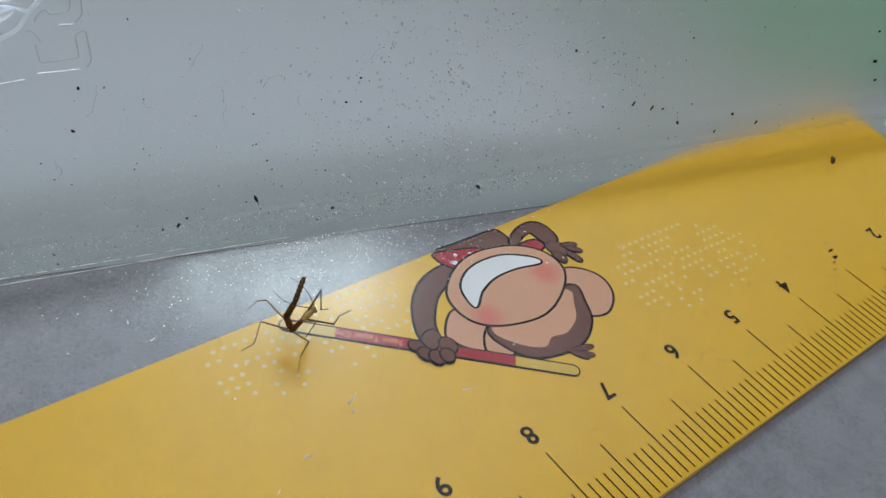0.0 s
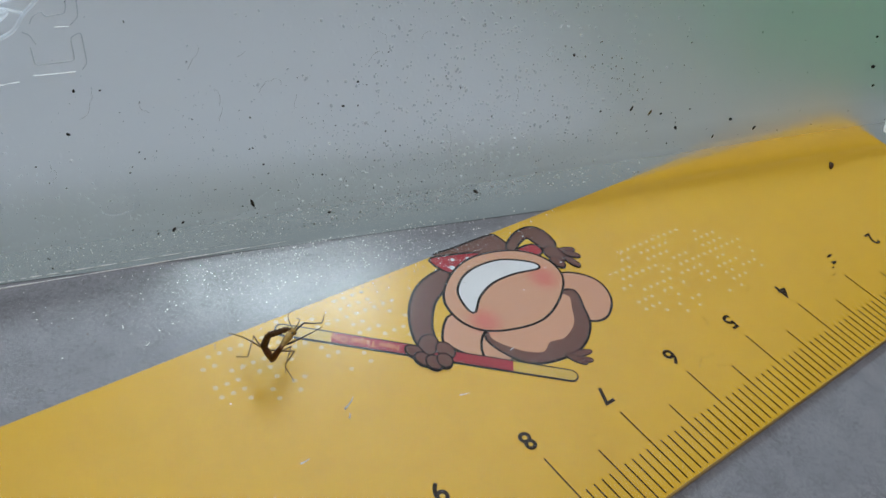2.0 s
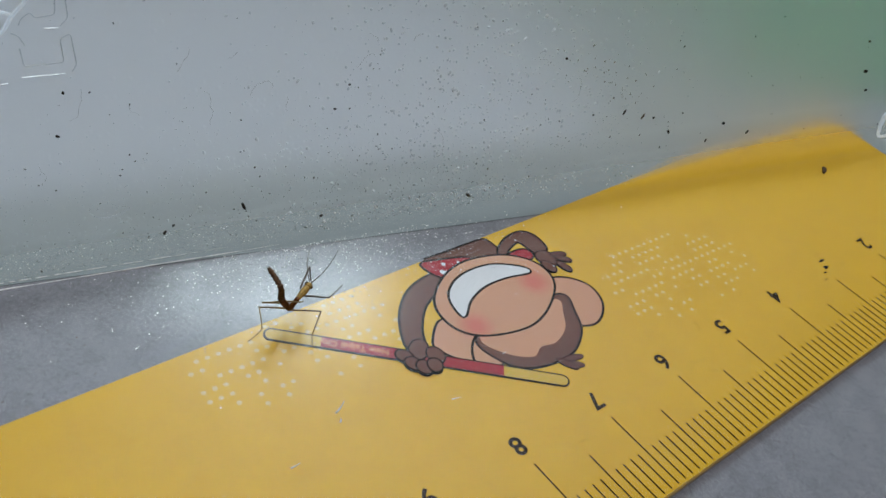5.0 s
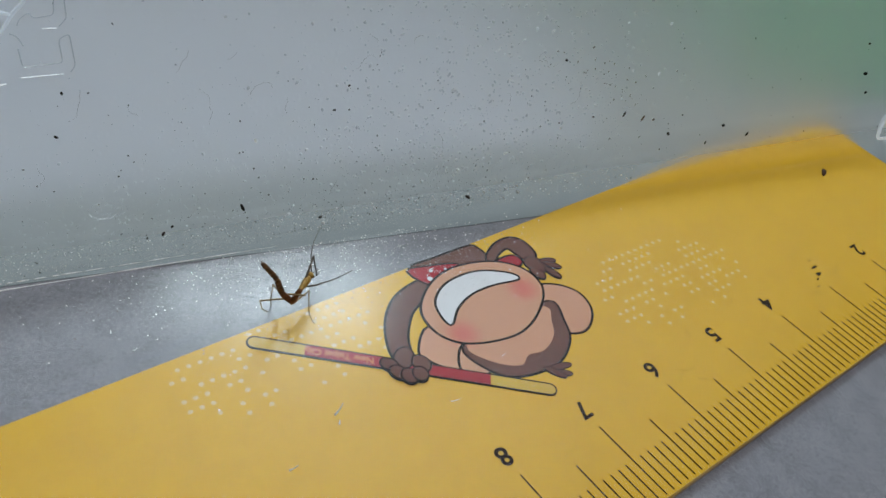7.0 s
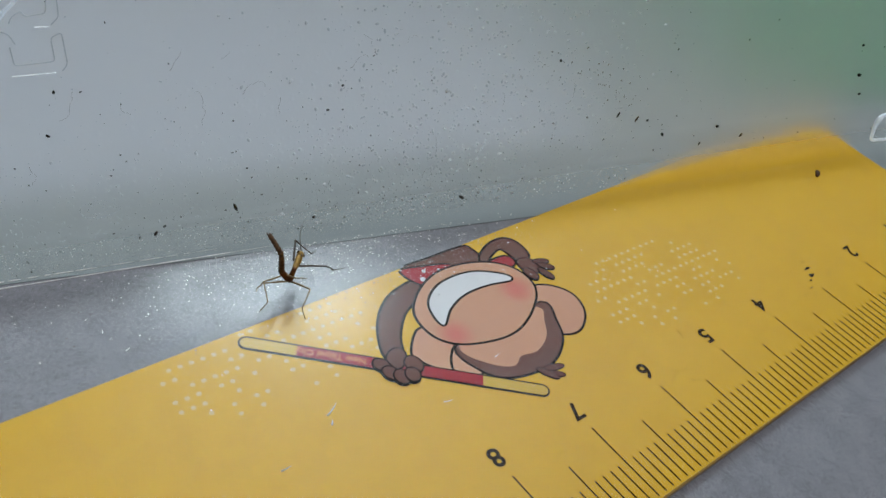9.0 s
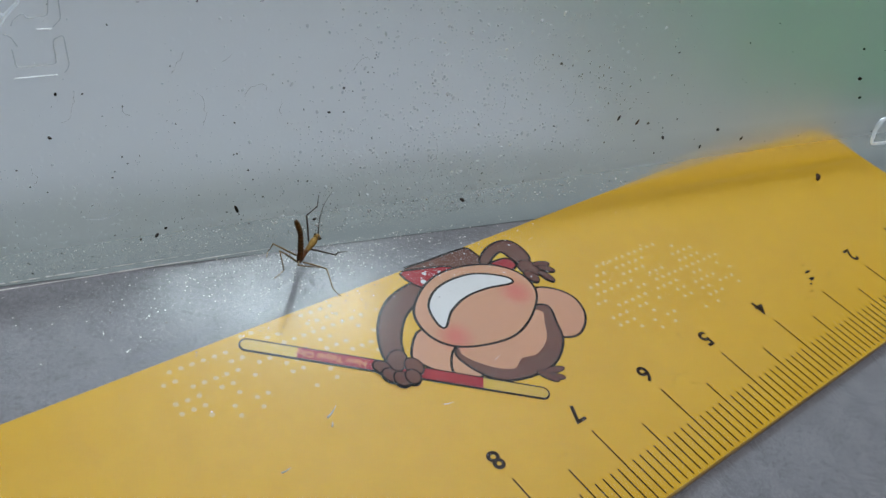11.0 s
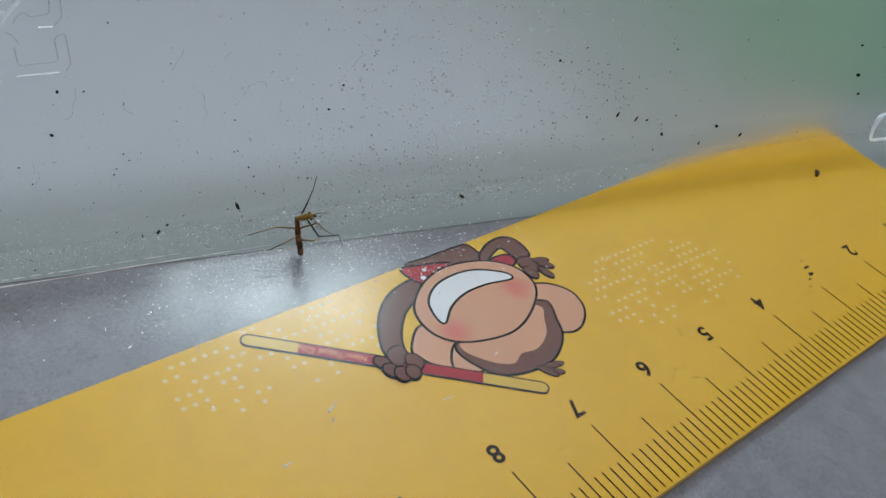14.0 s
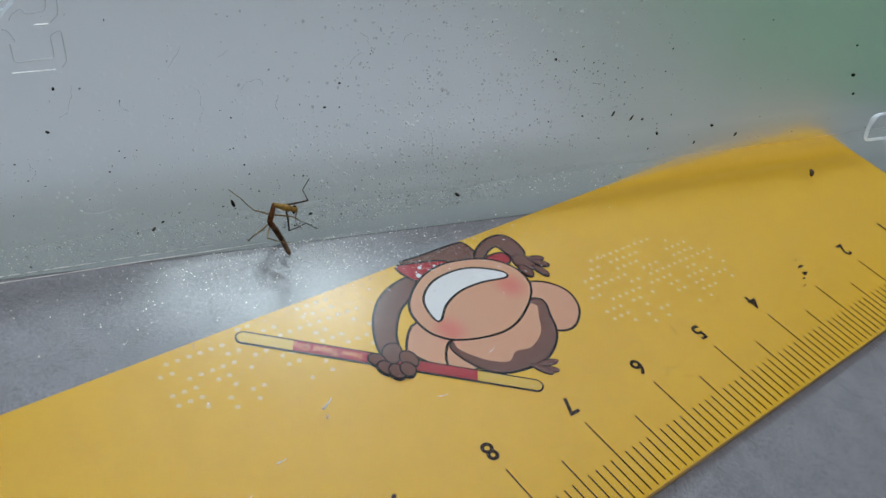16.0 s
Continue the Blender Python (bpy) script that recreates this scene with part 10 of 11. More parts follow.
    walk(INSECT_PARTS["FB_tarsus"], [
        (0, pose(0.00499, -0.00020, -0.00046, 35.4, 16.7, 15.2)),
        (0.25, pose(0.00500, -0.00035, 0.00009, 34.4, 18.0, 11.9)),
        (0.5, pose(0.00493, -0.00046, 0.00064, 33.3, 19.3, 8.5)),
        (0.75, pose(0.00527, -0.00018, 0.00082, 33.6, 16.1, 9.3)),
        (1, pose(0.00550, 0.00014, 0.00099, 33.7, 12.9, 10.0)),
        (1.25, pose(0.00561, 0.00095, -0.00012, 38.1, -32.9, -12.8)),
        (1.5, pose(0.00494, 0.00172, -0.00100, 92.9, -65.7, -79.3)),
        (1.75, pose(0.00514, 0.00169, -0.00096, 98.3, -62.1, -85.4)),
        (2, pose(0.00527, 0.00162, -0.00087, 102.5, -58.3, -90.1)),
        (2.2, pose(0.00545, 0.00085, 0.00050, 51.5, -37.3, -25.5)),
        (2.25, pose(0.00507, 0.00051, 0.00105, 44.7, -22.0, -11.9)),
        (2.4, pose(0.00309, 0.00004, 0.00180, 44.6, 21.6, 16.7)),
        (2.5, pose(0.00247, 0.00007, 0.00176, 48.7, 32.5, 25.7)),
        (2.75, pose(0.00257, -0.00054, 0.00137, 47.3, 35.2, 23.1)),
        (3, pose(0.00267, -0.00114, 0.00097, 45.6, 37.8, 20.3)),
        (3.25, pose(0.00486, -0.00237, 0.00097, 37.9, 30.4, 6.7)),
        (3.5, pose(0.00409, -0.00194, 0.00088, 32.8, 21.7, -4.9)),
        (3.75, pose(0.00387, -0.00275, 0.00107, 30.9, 27.6, -9.4)),
        (4, pose(0.00352, -0.00346, 0.00127, 28.4, 33.4, -14.4)),
        (4.2, pose(0.00427, -0.00049, 0.00008, 45.4, 18.8, 22.8)),
        (4.5, pose(0.00441, -0.00040, 0.00001, 45.6, 17.5, 23.5)),
        (5, pose(0.00495, 0.00005, -0.00030, 46.3, 11.0, 26.6)),
        (5.5, pose(0.00526, 0.00071, -0.00058, 46.8, 2.6, 30.5)),
        (6, pose(0.00517, 0.00121, -0.00065, 46.8, -3.9, 33.4)),
        (6.3, pose(0.00512, 0.00131, -0.00065, 46.7, -5.2, 34.0)),
        (6.5, pose(0.00512, 0.00131, -0.00065, 46.7, -5.2, 34.0)),
        (6.75, pose(0.00530, 0.00113, -0.00045, 51.5, -18.0, 10.8)),
        (7, pose(0.00545, 0.00095, -0.00025, 61.9, -27.7, -15.5)),
        (7.25, pose(0.00545, 0.00024, -0.00030, 56.2, -4.7, 4.3)),
        (7.5, pose(0.00427, -0.00049, 0.00008, 58.5, 18.8, 22.8)),
        (7.75, pose(0.00416, -0.00037, 0.00014, 59.0, 17.6, 24.3)),
        (8, pose(0.00404, -0.00026, 0.00021, 59.4, 16.4, 25.7)),
        (8.25, pose(0.00415, -0.00017, -0.00004, 58.7, 16.7, 23.2)),
        (8.5, pose(0.00423, -0.00005, -0.00029, 57.9, 17.0, 20.6)),
        (8.75, pose(0.00437, -0.00036, -0.00014, 56.5, 19.3, 16.1)),
        (9, pose(0.00438, -0.00069, 0.00009, 54.9, 21.5, 11.5)),
        (9.2, pose(0.00438, -0.00069, 0.00009, 54.9, 21.5, 11.5)),
        (9.5, pose(0.00465, -0.00094, 0.00006, 55.0, 21.9, 11.8)),
        (10, pose(0.00524, -0.00218, 0.00047, 55.5, 23.6, 13.1)),
        (10.5, pose(0.00430, -0.00271, 0.00139, 56.3, 25.8, 14.8)),
        (11, pose(0.00301, -0.00182, 0.00140, 56.9, 27.6, 16.2)),
        (11.3, pose(0.00278, -0.00151, 0.00127, 57.0, 27.9, 16.5)),
        (11.5, pose(0.00278, -0.00151, 0.00127, 57.0, 27.9, 16.5)),
        (11.75, pose(0.00351, 0.00037, 0.00170, 57.8, 25.5, 18.1)),
        (12, pose(0.00421, 0.00064, -0.00023, 58.4, 23.0, 19.7)),
        (12.25, pose(0.00420, 0.00049, -0.00059, 52.6, -8.9, -24.0)),
        (12.5, pose(0.00410, 0.00029, -0.00091, 73.4, -35.2, -75.0)),
        (12.75, pose(0.00394, 0.00006, -0.00056, 75.9, -31.0, -79.5)),
        (13, pose(0.00372, -0.00009, -0.00017, 77.9, -26.7, -83.6)),
        (13.25, pose(0.00344, -0.00060, 0.00021, 72.5, 10.3, -49.0)),
        (13.5, pose(0.00313, -0.00113, 0.00060, 93.7, 42.8, -5.3)),
        (13.75, pose(0.00405, -0.00139, -0.00041, 52.0, 29.3, -70.8)),
        (14, pose(0.00435, -0.00089, -0.00073, 42.4, -5.4, -112.9)),
        (14.2, pose(0.00387, -0.00193, 0.00015, 51.4, 26.5, -68.3)),
        (14.25, pose(0.00344, -0.00224, 0.00047, 64.0, 35.7, -44.1)),
        (14.35, pose(0.00238, -0.00252, 0.00086, 97.4, 36.1, 10.1)),
        (14.5, pose(0.00150, -0.00245, 0.00092, 114.5, 21.8, 44.3)),
        (14.75, pose(0.00331, -0.00176, 0.00097, 104.0, 34.3, 22.4)),
        (15, pose(0.00368, -0.00041, -0.00039, 86.7, 41.8, -5.3)),
        (15.25, pose(0.00369, -0.00114, 0.00050, 86.7, 39.6, -5.4)),
        (15.5, pose(0.00276, -0.00176, 0.00076, 86.7, 37.3, -5.4)),
        (15.75, pose(0.00394, -0.00112, -0.00004, 66.5, 11.3, -51.1)),
        (16, pose(0.00418, -0.00027, -0.00140, 69.7, -20.3, -88.5)),
    ])
    walk(INSECT_PARTS["MA_tarsus"], [
        (0, pose(-0.00398, -0.00026, 0.00068, -56.9, 50.0, 138.7)),
        (0.25, pose(-0.00348, 0.00023, -0.00033, -34.9, 24.8, 173.4)),
        (0.5, pose(-0.00252, 0.00114, -0.00075, -31.1, -5.4, -165.0)),
        (0.75, pose(-0.00286, 0.00087, -0.00043, -35.3, 21.5, 166.1)),
        (1, pose(-0.00239, 0.00084, 0.00046, -57.3, 41.6, 126.0)),
        (1.25, pose(-0.00194, 0.00091, 0.00034, -64.2, 39.8, 115.4)),
        (1.5, pose(-0.00149, 0.00088, 0.00022, -70.4, 37.1, 105.5)),
        (1.75, pose(-0.00163, 0.00097, 0.00024, -70.7, 38.6, 105.0)),
        (2, pose(-0.00176, 0.00106, 0.00026, -71.1, 40.0, 104.4)),
        (2.25, pose(-0.00164, 0.00087, -0.00014, -46.8, 11.0, 156.0)),
        (2.5, pose(-0.00152, 0.00062, -0.00053, -52.2, -24.7, -162.6)),
        (2.75, pose(-0.00210, 0.00098, -0.00048, -49.2, -23.2, -170.1)),
        (3, pose(-0.00261, 0.00134, -0.00041, -46.4, -21.4, -177.4)),
        (3.2, pose(-0.00333, 0.00064, -0.00010, -46.5, 28.8, -178.9)),
        (3.25, pose(-0.00352, 0.00027, 0.00006, -47.1, 49.9, -179.9)),
        (3.35, pose(-0.00362, -0.00051, 0.00040, -147.7, 88.4, 78.9)),
        (3.5, pose(-0.00347, -0.00112, 0.00069, 138.4, 58.8, 4.6)),
        (3.75, pose(-0.00270, -0.00109, -0.00050, -175.5, 55.7, 58.2)),
        (4, pose(-0.00112, 0.00127, -0.00004, -152.3, 36.8, 89.6)),
        (4.05, pose(-0.00150, 0.00078, -0.00035, -137.7, 39.2, 113.1)),
        (4.1, pose(-0.00239, -0.00026, -0.00054, -109.7, 28.5, 161.2)),
        (4.15, pose(-0.00320, -0.00097, -0.00014, -98.9, 5.1, -163.4)),
        (4.2, pose(-0.00349, -0.00112, 0.00017, -99.1, -6.6, -148.9)),
        (4.5, pose(-0.00352, -0.00116, 0.00022, -98.8, -2.4, -152.0)),
        (5, pose(-0.00366, -0.00135, 0.00044, -101.0, 17.9, -167.6)),
        (5.5, pose(-0.00380, -0.00155, 0.00074, -114.9, 41.5, 165.4)),
        (6, pose(-0.00389, -0.00169, 0.00097, -140.3, 52.6, 131.3)),
        (6.3, pose(-0.00391, -0.00171, 0.00101, -147.2, 53.4, 122.7)),
        (6.5, pose(-0.00391, -0.00171, 0.00101, -147.2, 53.4, 122.7)),
        (6.75, pose(-0.00380, -0.00107, 0.00109, 166.0, 62.3, 68.7)),
        (7, pose(-0.00349, -0.00040, 0.00114, 127.1, 48.1, 22.4)),
        (7.2, pose(-0.00359, -0.00078, 0.00082, 9.8, 78.7, -98.7)),
        (7.25, pose(-0.00360, -0.00090, 0.00067, -22.0, 61.0, -132.0)),
        (7.4, pose(-0.00353, -0.00110, 0.00027, -31.3, 7.6, -146.7)),
        (7.5, pose(-0.00349, -0.00112, 0.00017, -31.3, -6.6, -148.9)),
        (7.75, pose(-0.00348, -0.00085, 0.00009, -31.0, -7.1, -151.5)),
        (8, pose(-0.00344, -0.00059, 0.00001, -30.7, -7.6, -154.1)),
        (8.25, pose(-0.00358, -0.00080, 0.00013, -30.8, -4.9, -153.5)),
        (8.5, pose(-0.00370, -0.00101, 0.00025, -30.8, -2.1, -152.9)),
        (8.75, pose(-0.00374, -0.00154, 0.00050, -37.3, 37.9, -172.7)),
        (9, pose(-0.00370, -0.00207, 0.00073, -88.0, 67.0, 127.3)),
        (9.2, pose(-0.00370, -0.00207, 0.00073, -88.0, 67.0, 127.3)),
        (9.5, pose(-0.00361, -0.00204, 0.00059, -76.8, 65.3, 139.5)),
        (10, pose(-0.00308, -0.00168, -0.00005, -46.2, 48.3, 175.3)),
        (10.5, pose(-0.00221, -0.00076, -0.00063, -35.1, 19.3, -165.5)),
        (11, pose(-0.00149, 0.00017, -0.00078, -33.7, -4.1, -155.5)),
        (11.3, pose(-0.00134, 0.00038, -0.00077, -34.0, -8.9, -153.5)),
        (11.5, pose(-0.00134, 0.00038, -0.00077, -34.0, -8.9, -153.5)),
        (11.75, pose(-0.00130, 0.00056, -0.00045, -33.6, -11.9, -155.5)),
        (12, pose(-0.00123, 0.00075, -0.00013, -33.1, -14.8, -157.5)),
        (12.25, pose(-0.00133, 0.00055, -0.00032, -34.3, -6.7, -151.1)),
        (12.5, pose(-0.00142, 0.00036, -0.00048, -34.6, 1.5, -144.9)),
        (12.75, pose(-0.00149, 0.00032, -0.00054, -34.6, 2.4, -144.8)),
        (13, pose(-0.00156, 0.00027, -0.00059, -34.6, 3.3, -144.7)),
        (13.25, pose(-0.00166, -0.00001, -0.00058, -34.3, 5.9, -141.1)),
        (13.5, pose(-0.00171, -0.00028, -0.00058, -33.9, 8.5, -137.5)),
        (13.75, pose(-0.00402, -0.00032, 0.00011, -49.3, 34.0, -177.5)),
        (14, pose(-0.00453, -0.00003, 0.00229, -85.3, 40.3, 125.9)),
        (14.25, pose(-0.00426, 0.00117, 0.00115, -73.3, 21.1, 149.0)),
        (14.5, pose(-0.00225, 0.00158, 0.00051, -70.1, -0.5, 166.4)),
        (14.75, pose(-0.00197, 0.00126, 0.00072, -70.6, -13.6, 170.8)),
        (15, pose(-0.00161, 0.00094, 0.00089, -72.3, -26.6, 175.7)),
        (15.25, pose(-0.00163, 0.00122, 0.00074, -79.2, -29.9, -169.9)),
        (15.5, pose(-0.00160, 0.00150, 0.00057, -86.9, -31.6, -154.8)),
        (15.75, pose(-0.00308, 0.00184, 0.00241, -58.8, -25.9, 150.2)),
        (16, pose(-0.00340, 0.00014, 0.00390, -46.8, -3.4, 105.9)),
    ])
    walk(INSECT_PARTS["MB_tarsus"], [
        (0, pose(-0.00046, -0.00227, -0.00094, 0.4, 2.1, -129.4)),
        (0.25, pose(-0.00027, -0.00220, -0.00087, 0.5, 4.4, -126.9)),
        (0.5, pose(-0.00008, -0.00209, -0.00082, 0.8, 6.6, -124.3)),
        (0.75, pose(0.00018, -0.00185, -0.00051, 1.0, 4.5, -121.9)),
        (1, pose(0.00039, -0.00153, -0.00026, 1.2, 2.3, -119.6)),
        (1.25, pose(0.00094, -0.00165, -0.00036, 1.3, -0.3, -112.6)),
        (1.5, pose(0.00110, -0.00127, -0.00028, 1.1, -2.9, -105.6)),
        (1.75, pose(0.00100, -0.00106, -0.00043, 0.9, -1.3, -100.7)),
        (2, pose(0.00084, -0.00085, -0.00057, 0.9, 0.4, -95.9)),
        (2.25, pose(0.00121, -0.00209, -0.00059, 0.9, 0.1, -99.6)),
        (2.5, pose(0.00051, -0.00240, -0.00039, 0.9, -0.3, -103.3)),
        (2.75, pose(0.00013, -0.00197, -0.00041, 1.0, -1.1, -114.3)),
        (3, pose(-0.00019, -0.00155, -0.00028, 1.3, -1.8, -125.3)),
        (3.2, pose(0.00092, -0.00134, -0.00061, 12.5, 41.9, -95.6)),
        (3.25, pose(0.00140, -0.00131, -0.00063, 31.6, 56.4, -70.7)),
        (3.35, pose(0.00229, -0.00135, -0.00046, 98.4, 54.7, 6.6)),
        (3.5, pose(0.00287, -0.00147, -0.00018, 119.5, 31.4, 36.6)),
        (3.65, pose(0.00268, -0.00138, -0.00017, 98.0, 28.8, -4.9)),
        (3.75, pose(0.00239, -0.00125, -0.00014, 81.9, 9.6, -50.7)),
        (3.85, pose(0.00207, -0.00111, -0.00010, 83.9, -14.7, -91.2)),
        (4, pose(0.00182, -0.00100, -0.00007, 97.5, -28.6, -126.9)),
        (4.2, pose(-0.00024, -0.00280, -0.00102, 96.6, -4.4, -123.8)),
        (4.5, pose(-0.00006, -0.00285, -0.00104, 96.6, -4.3, -123.0)),
        (5, pose(0.00069, -0.00287, -0.00111, 96.3, -4.0, -119.3)),
        (5.5, pose(0.00126, -0.00232, -0.00114, 96.0, -3.5, -114.4)),
        (6, pose(0.00126, -0.00163, -0.00104, 95.8, -3.2, -110.7)),
        (6.3, pose(0.00122, -0.00148, -0.00101, 95.7, -3.1, -109.9)),
        (6.5, pose(0.00122, -0.00148, -0.00101, 95.7, -3.1, -109.9)),
        (6.75, pose(0.00122, -0.00130, -0.00095, 95.6, -4.5, -108.4)),
        (7, pose(0.00122, -0.00112, -0.00089, 95.5, -5.9, -106.8)),
        (7.25, pose(0.00120, -0.00249, -0.00106, 96.3, -5.2, -115.3)),
        (7.5, pose(-0.00024, -0.00280, -0.00102, 97.0, -4.4, -123.8)),
        (7.75, pose(-0.00041, -0.00268, -0.00089, 97.0, -5.3, -124.0)),
        (8, pose(-0.00058, -0.00256, -0.00076, 97.1, -6.1, -124.3)),
        (8.25, pose(-0.00061, -0.00253, -0.00089, 96.7, -5.1, -120.8)),
        (8.5, pose(-0.00063, -0.00250, -0.00103, 96.4, -4.0, -117.4)),
        (8.75, pose(-0.00136, -0.00347, -0.00035, 102.7, 42.2, -99.9)),
        (9, pose(-0.00148, -0.00416, 0.00089, -179.3, 72.5, -14.2)),
        (9.2, pose(-0.00148, -0.00416, 0.00089, -179.3, 72.5, -14.2)),
        (9.5, pose(-0.00136, -0.00421, 0.00084, 164.4, 70.4, -31.3)),
        (10, pose(-0.00077, -0.00440, 0.00060, 129.9, 48.8, -70.3)),
        (10.5, pose(0.00007, -0.00457, 0.00030, 121.1, 14.4, -86.3)),
        (11, pose(0.00074, -0.00461, 0.00007, 121.0, -12.7, -94.8)),
        (11.3, pose(0.00088, -0.00461, 0.00002, 121.5, -18.2, -96.6)),
        (11.5, pose(0.00088, -0.00461, 0.00002, 121.5, -18.2, -96.6)),
        (11.75, pose(0.00133, -0.00382, -0.00028, 120.8, -16.0, -94.3)),
        (12, pose(0.00172, -0.00231, -0.00023, 120.2, -13.7, -92.1)),
        (12.25, pose(0.00187, -0.00267, -0.00054, 120.1, -8.3, -91.3)),
        (12.5, pose(0.00198, -0.00297, -0.00090, 120.0, -2.9, -90.5)),
        (12.75, pose(0.00285, -0.00249, -0.00001, 127.4, 23.2, -51.2)),
        (13, pose(0.00197, -0.00063, 0.00073, 154.8, 36.5, 0.7)),
        (13.25, pose(0.00322, -0.00138, 0.00061, 163.4, 40.6, 14.5)),
        (13.5, pose(0.00239, -0.00050, 0.00086, 173.6, 42.8, 29.7)),
        (13.75, pose(0.00236, -0.00071, 0.00081, 161.9, 42.1, 12.5)),
        (14, pose(0.00233, -0.00090, 0.00072, 151.3, 39.0, -3.7)),
        (14.25, pose(0.00233, -0.00123, 0.00043, 133.9, 30.9, -33.6)),
        (14.5, pose(0.00233, -0.00155, 0.00015, 123.9, 17.2, -57.6)),
        (14.75, pose(0.00237, -0.00133, 0.00055, 141.2, 37.1, -21.2)),
        (15, pose(0.00237, -0.00110, 0.00098, 173.3, 41.2, 27.7)),
        (15.25, pose(0.00246, -0.00105, 0.00074, 171.9, 40.6, 25.7)),
        (15.5, pose(0.00254, -0.00100, 0.00049, 170.7, 39.9, 23.7)),
        (15.75, pose(0.00252, -0.00114, 0.00043, 173.3, 41.3, 27.7)),
        (16, pose(0.00249, -0.00127, 0.00036, 176.1, 42.6, 31.9)),
    ])
    walk(INSECT_PARTS["HA_tarsus"], [
        (0, pose(-0.00076, 0.00453, -0.00015, -29.0, -10.0, -154.0)),
        (0.2, pose(-0.00237, 0.00380, -0.00043, -29.4, 29.4, -156.2)),
        (0.25, pose(-0.00275, 0.00326, -0.00020, -30.2, 45.9, -157.5)),
        (0.45, pose(-0.00211, 0.00172, 0.00102, 172.2, 80.6, 43.5)),
        (0.5, pose(-0.00199, 0.00167, 0.00108, 167.7, 77.6, 38.9)),
        (0.75, pose(-0.00238, 0.00342, 0.00007, -169.3, 76.7, 62.5)),
        (1, pose(0.00019, 0.00440, 0.00058, -151.6, 74.1, 80.8)),
        (1.2, pose(0.00075, 0.00426, 0.00013, -18.5, 59.5, -143.0)),
        (1.25, pose(0.00098, 0.00415, -0.00007, -13.3, 41.8, -136.4)),
        (1.4, pose(0.00155, 0.00372, -0.00061, -10.6, -6.3, -128.2)),
        (1.5, pose(0.00168, 0.00357, -0.00075, -11.0, -19.0, -126.3)),
        (1.7, pose(-0.00071, 0.00420, -0.00067, -11.6, 20.8, -159.4)),
        (1.75, pose(-0.00151, 0.00414, -0.00025, -20.0, 36.0, -177.0)),
        (1.85, pose(-0.00226, 0.00358, 0.00081, -60.0, 51.8, 128.1)),
        (2, pose(-0.00210, 0.00291, 0.00144, -93.7, 42.1, 83.3)),
        (2.25, pose(-0.00171, 0.00262, 0.00102, -90.2, 42.7, 88.5)),
        (2.5, pose(-0.00130, 0.00224, 0.00062, -86.6, 43.0, 93.7)),
        (2.75, pose(-0.00159, 0.00273, 0.00051, 135.7, 83.1, -46.0)),
        (3, pose(-0.00171, 0.00322, 0.00027, 103.8, 32.0, -79.9)),
        (3.2, pose(-0.00187, 0.00294, 0.00016, 89.3, 72.6, -97.0)),
        (3.25, pose(-0.00191, 0.00280, 0.00011, 10.0, 83.4, -177.4)),
        (3.4, pose(-0.00191, 0.00241, -0.00003, -60.0, 41.6, 109.9)),
        (3.5, pose(-0.00189, 0.00230, -0.00006, -61.2, 29.4, 107.8)),
        (3.7, pose(-0.00363, 0.00269, -0.00069, -45.6, 9.5, 151.8)),
        (3.75, pose(-0.00401, 0.00239, -0.00083, -44.4, -0.9, 167.9)),
        (3.9, pose(-0.00344, 0.00062, -0.00091, -56.1, -26.1, -145.6)),
        (4, pose(-0.00290, 0.00006, -0.00088, -63.0, -30.3, -131.1)),
        (4.05, pose(-0.00268, 0.00026, -0.00057, -49.2, -25.2, -160.3)),
        (4.1, pose(-0.00216, 0.00068, 0.00014, -36.4, 0.4, 146.0)),
        (4.15, pose(-0.00157, 0.00108, 0.00086, -49.9, 25.7, 92.0)),
        (4.2, pose(-0.00130, 0.00125, 0.00119, -64.0, 30.4, 62.6)),
        (4.5, pose(-0.00114, 0.00117, 0.00109, -64.7, 32.0, 61.1)),
        (5, pose(-0.00074, 0.00039, 0.00092, -69.3, 39.3, 53.3)),
        (5.5, pose(-0.00160, -0.00056, 0.00117, -78.4, 47.8, 40.2)),
        (6, pose(-0.00298, -0.00034, 0.00113, -88.4, 53.1, 27.3)),
        (6.3, pose(-0.00325, -0.00016, 0.00105, -90.8, 54.0, 24.3)),
        (6.5, pose(-0.00325, -0.00016, 0.00105, -90.8, 54.0, 24.3)),
        (6.75, pose(-0.00256, 0.00101, 0.00060, -111.4, 74.9, 1.9)),
        (7, pose(-0.00135, 0.00140, 0.00043, 144.4, 76.5, -104.1)),
        (7.25, pose(-0.00346, 0.00250, 0.00029, -54.7, 66.7, 57.8)),
        (7.5, pose(-0.00130, 0.00125, 0.00120, -50.9, 30.4, 62.6)),
        (7.65, pose(-0.00157, 0.00151, 0.00079, -74.6, 60.7, 30.9)),
        (7.75, pose(-0.00180, 0.00183, 0.00017, -165.3, 54.9, -69.3)),
        (7.85, pose(-0.00187, 0.00210, -0.00051, 176.9, 12.4, -98.8)),
        (8, pose(-0.00181, 0.00226, -0.00104, 178.1, -21.7, -113.0)),
        (8.25, pose(-0.00194, 0.00169, -0.00067, 176.8, -11.3, -108.5)),
        (8.5, pose(-0.00191, 0.00108, -0.00036, 176.4, -0.8, -104.4)),
        (8.75, pose(-0.00235, 0.00106, -0.00053, 178.0, -15.6, -115.4)),
        (9, pose(-0.00277, 0.00101, -0.00066, -177.1, -29.8, -128.2)),
        (9.2, pose(-0.00277, 0.00101, -0.00066, -177.1, -29.8, -128.2)),
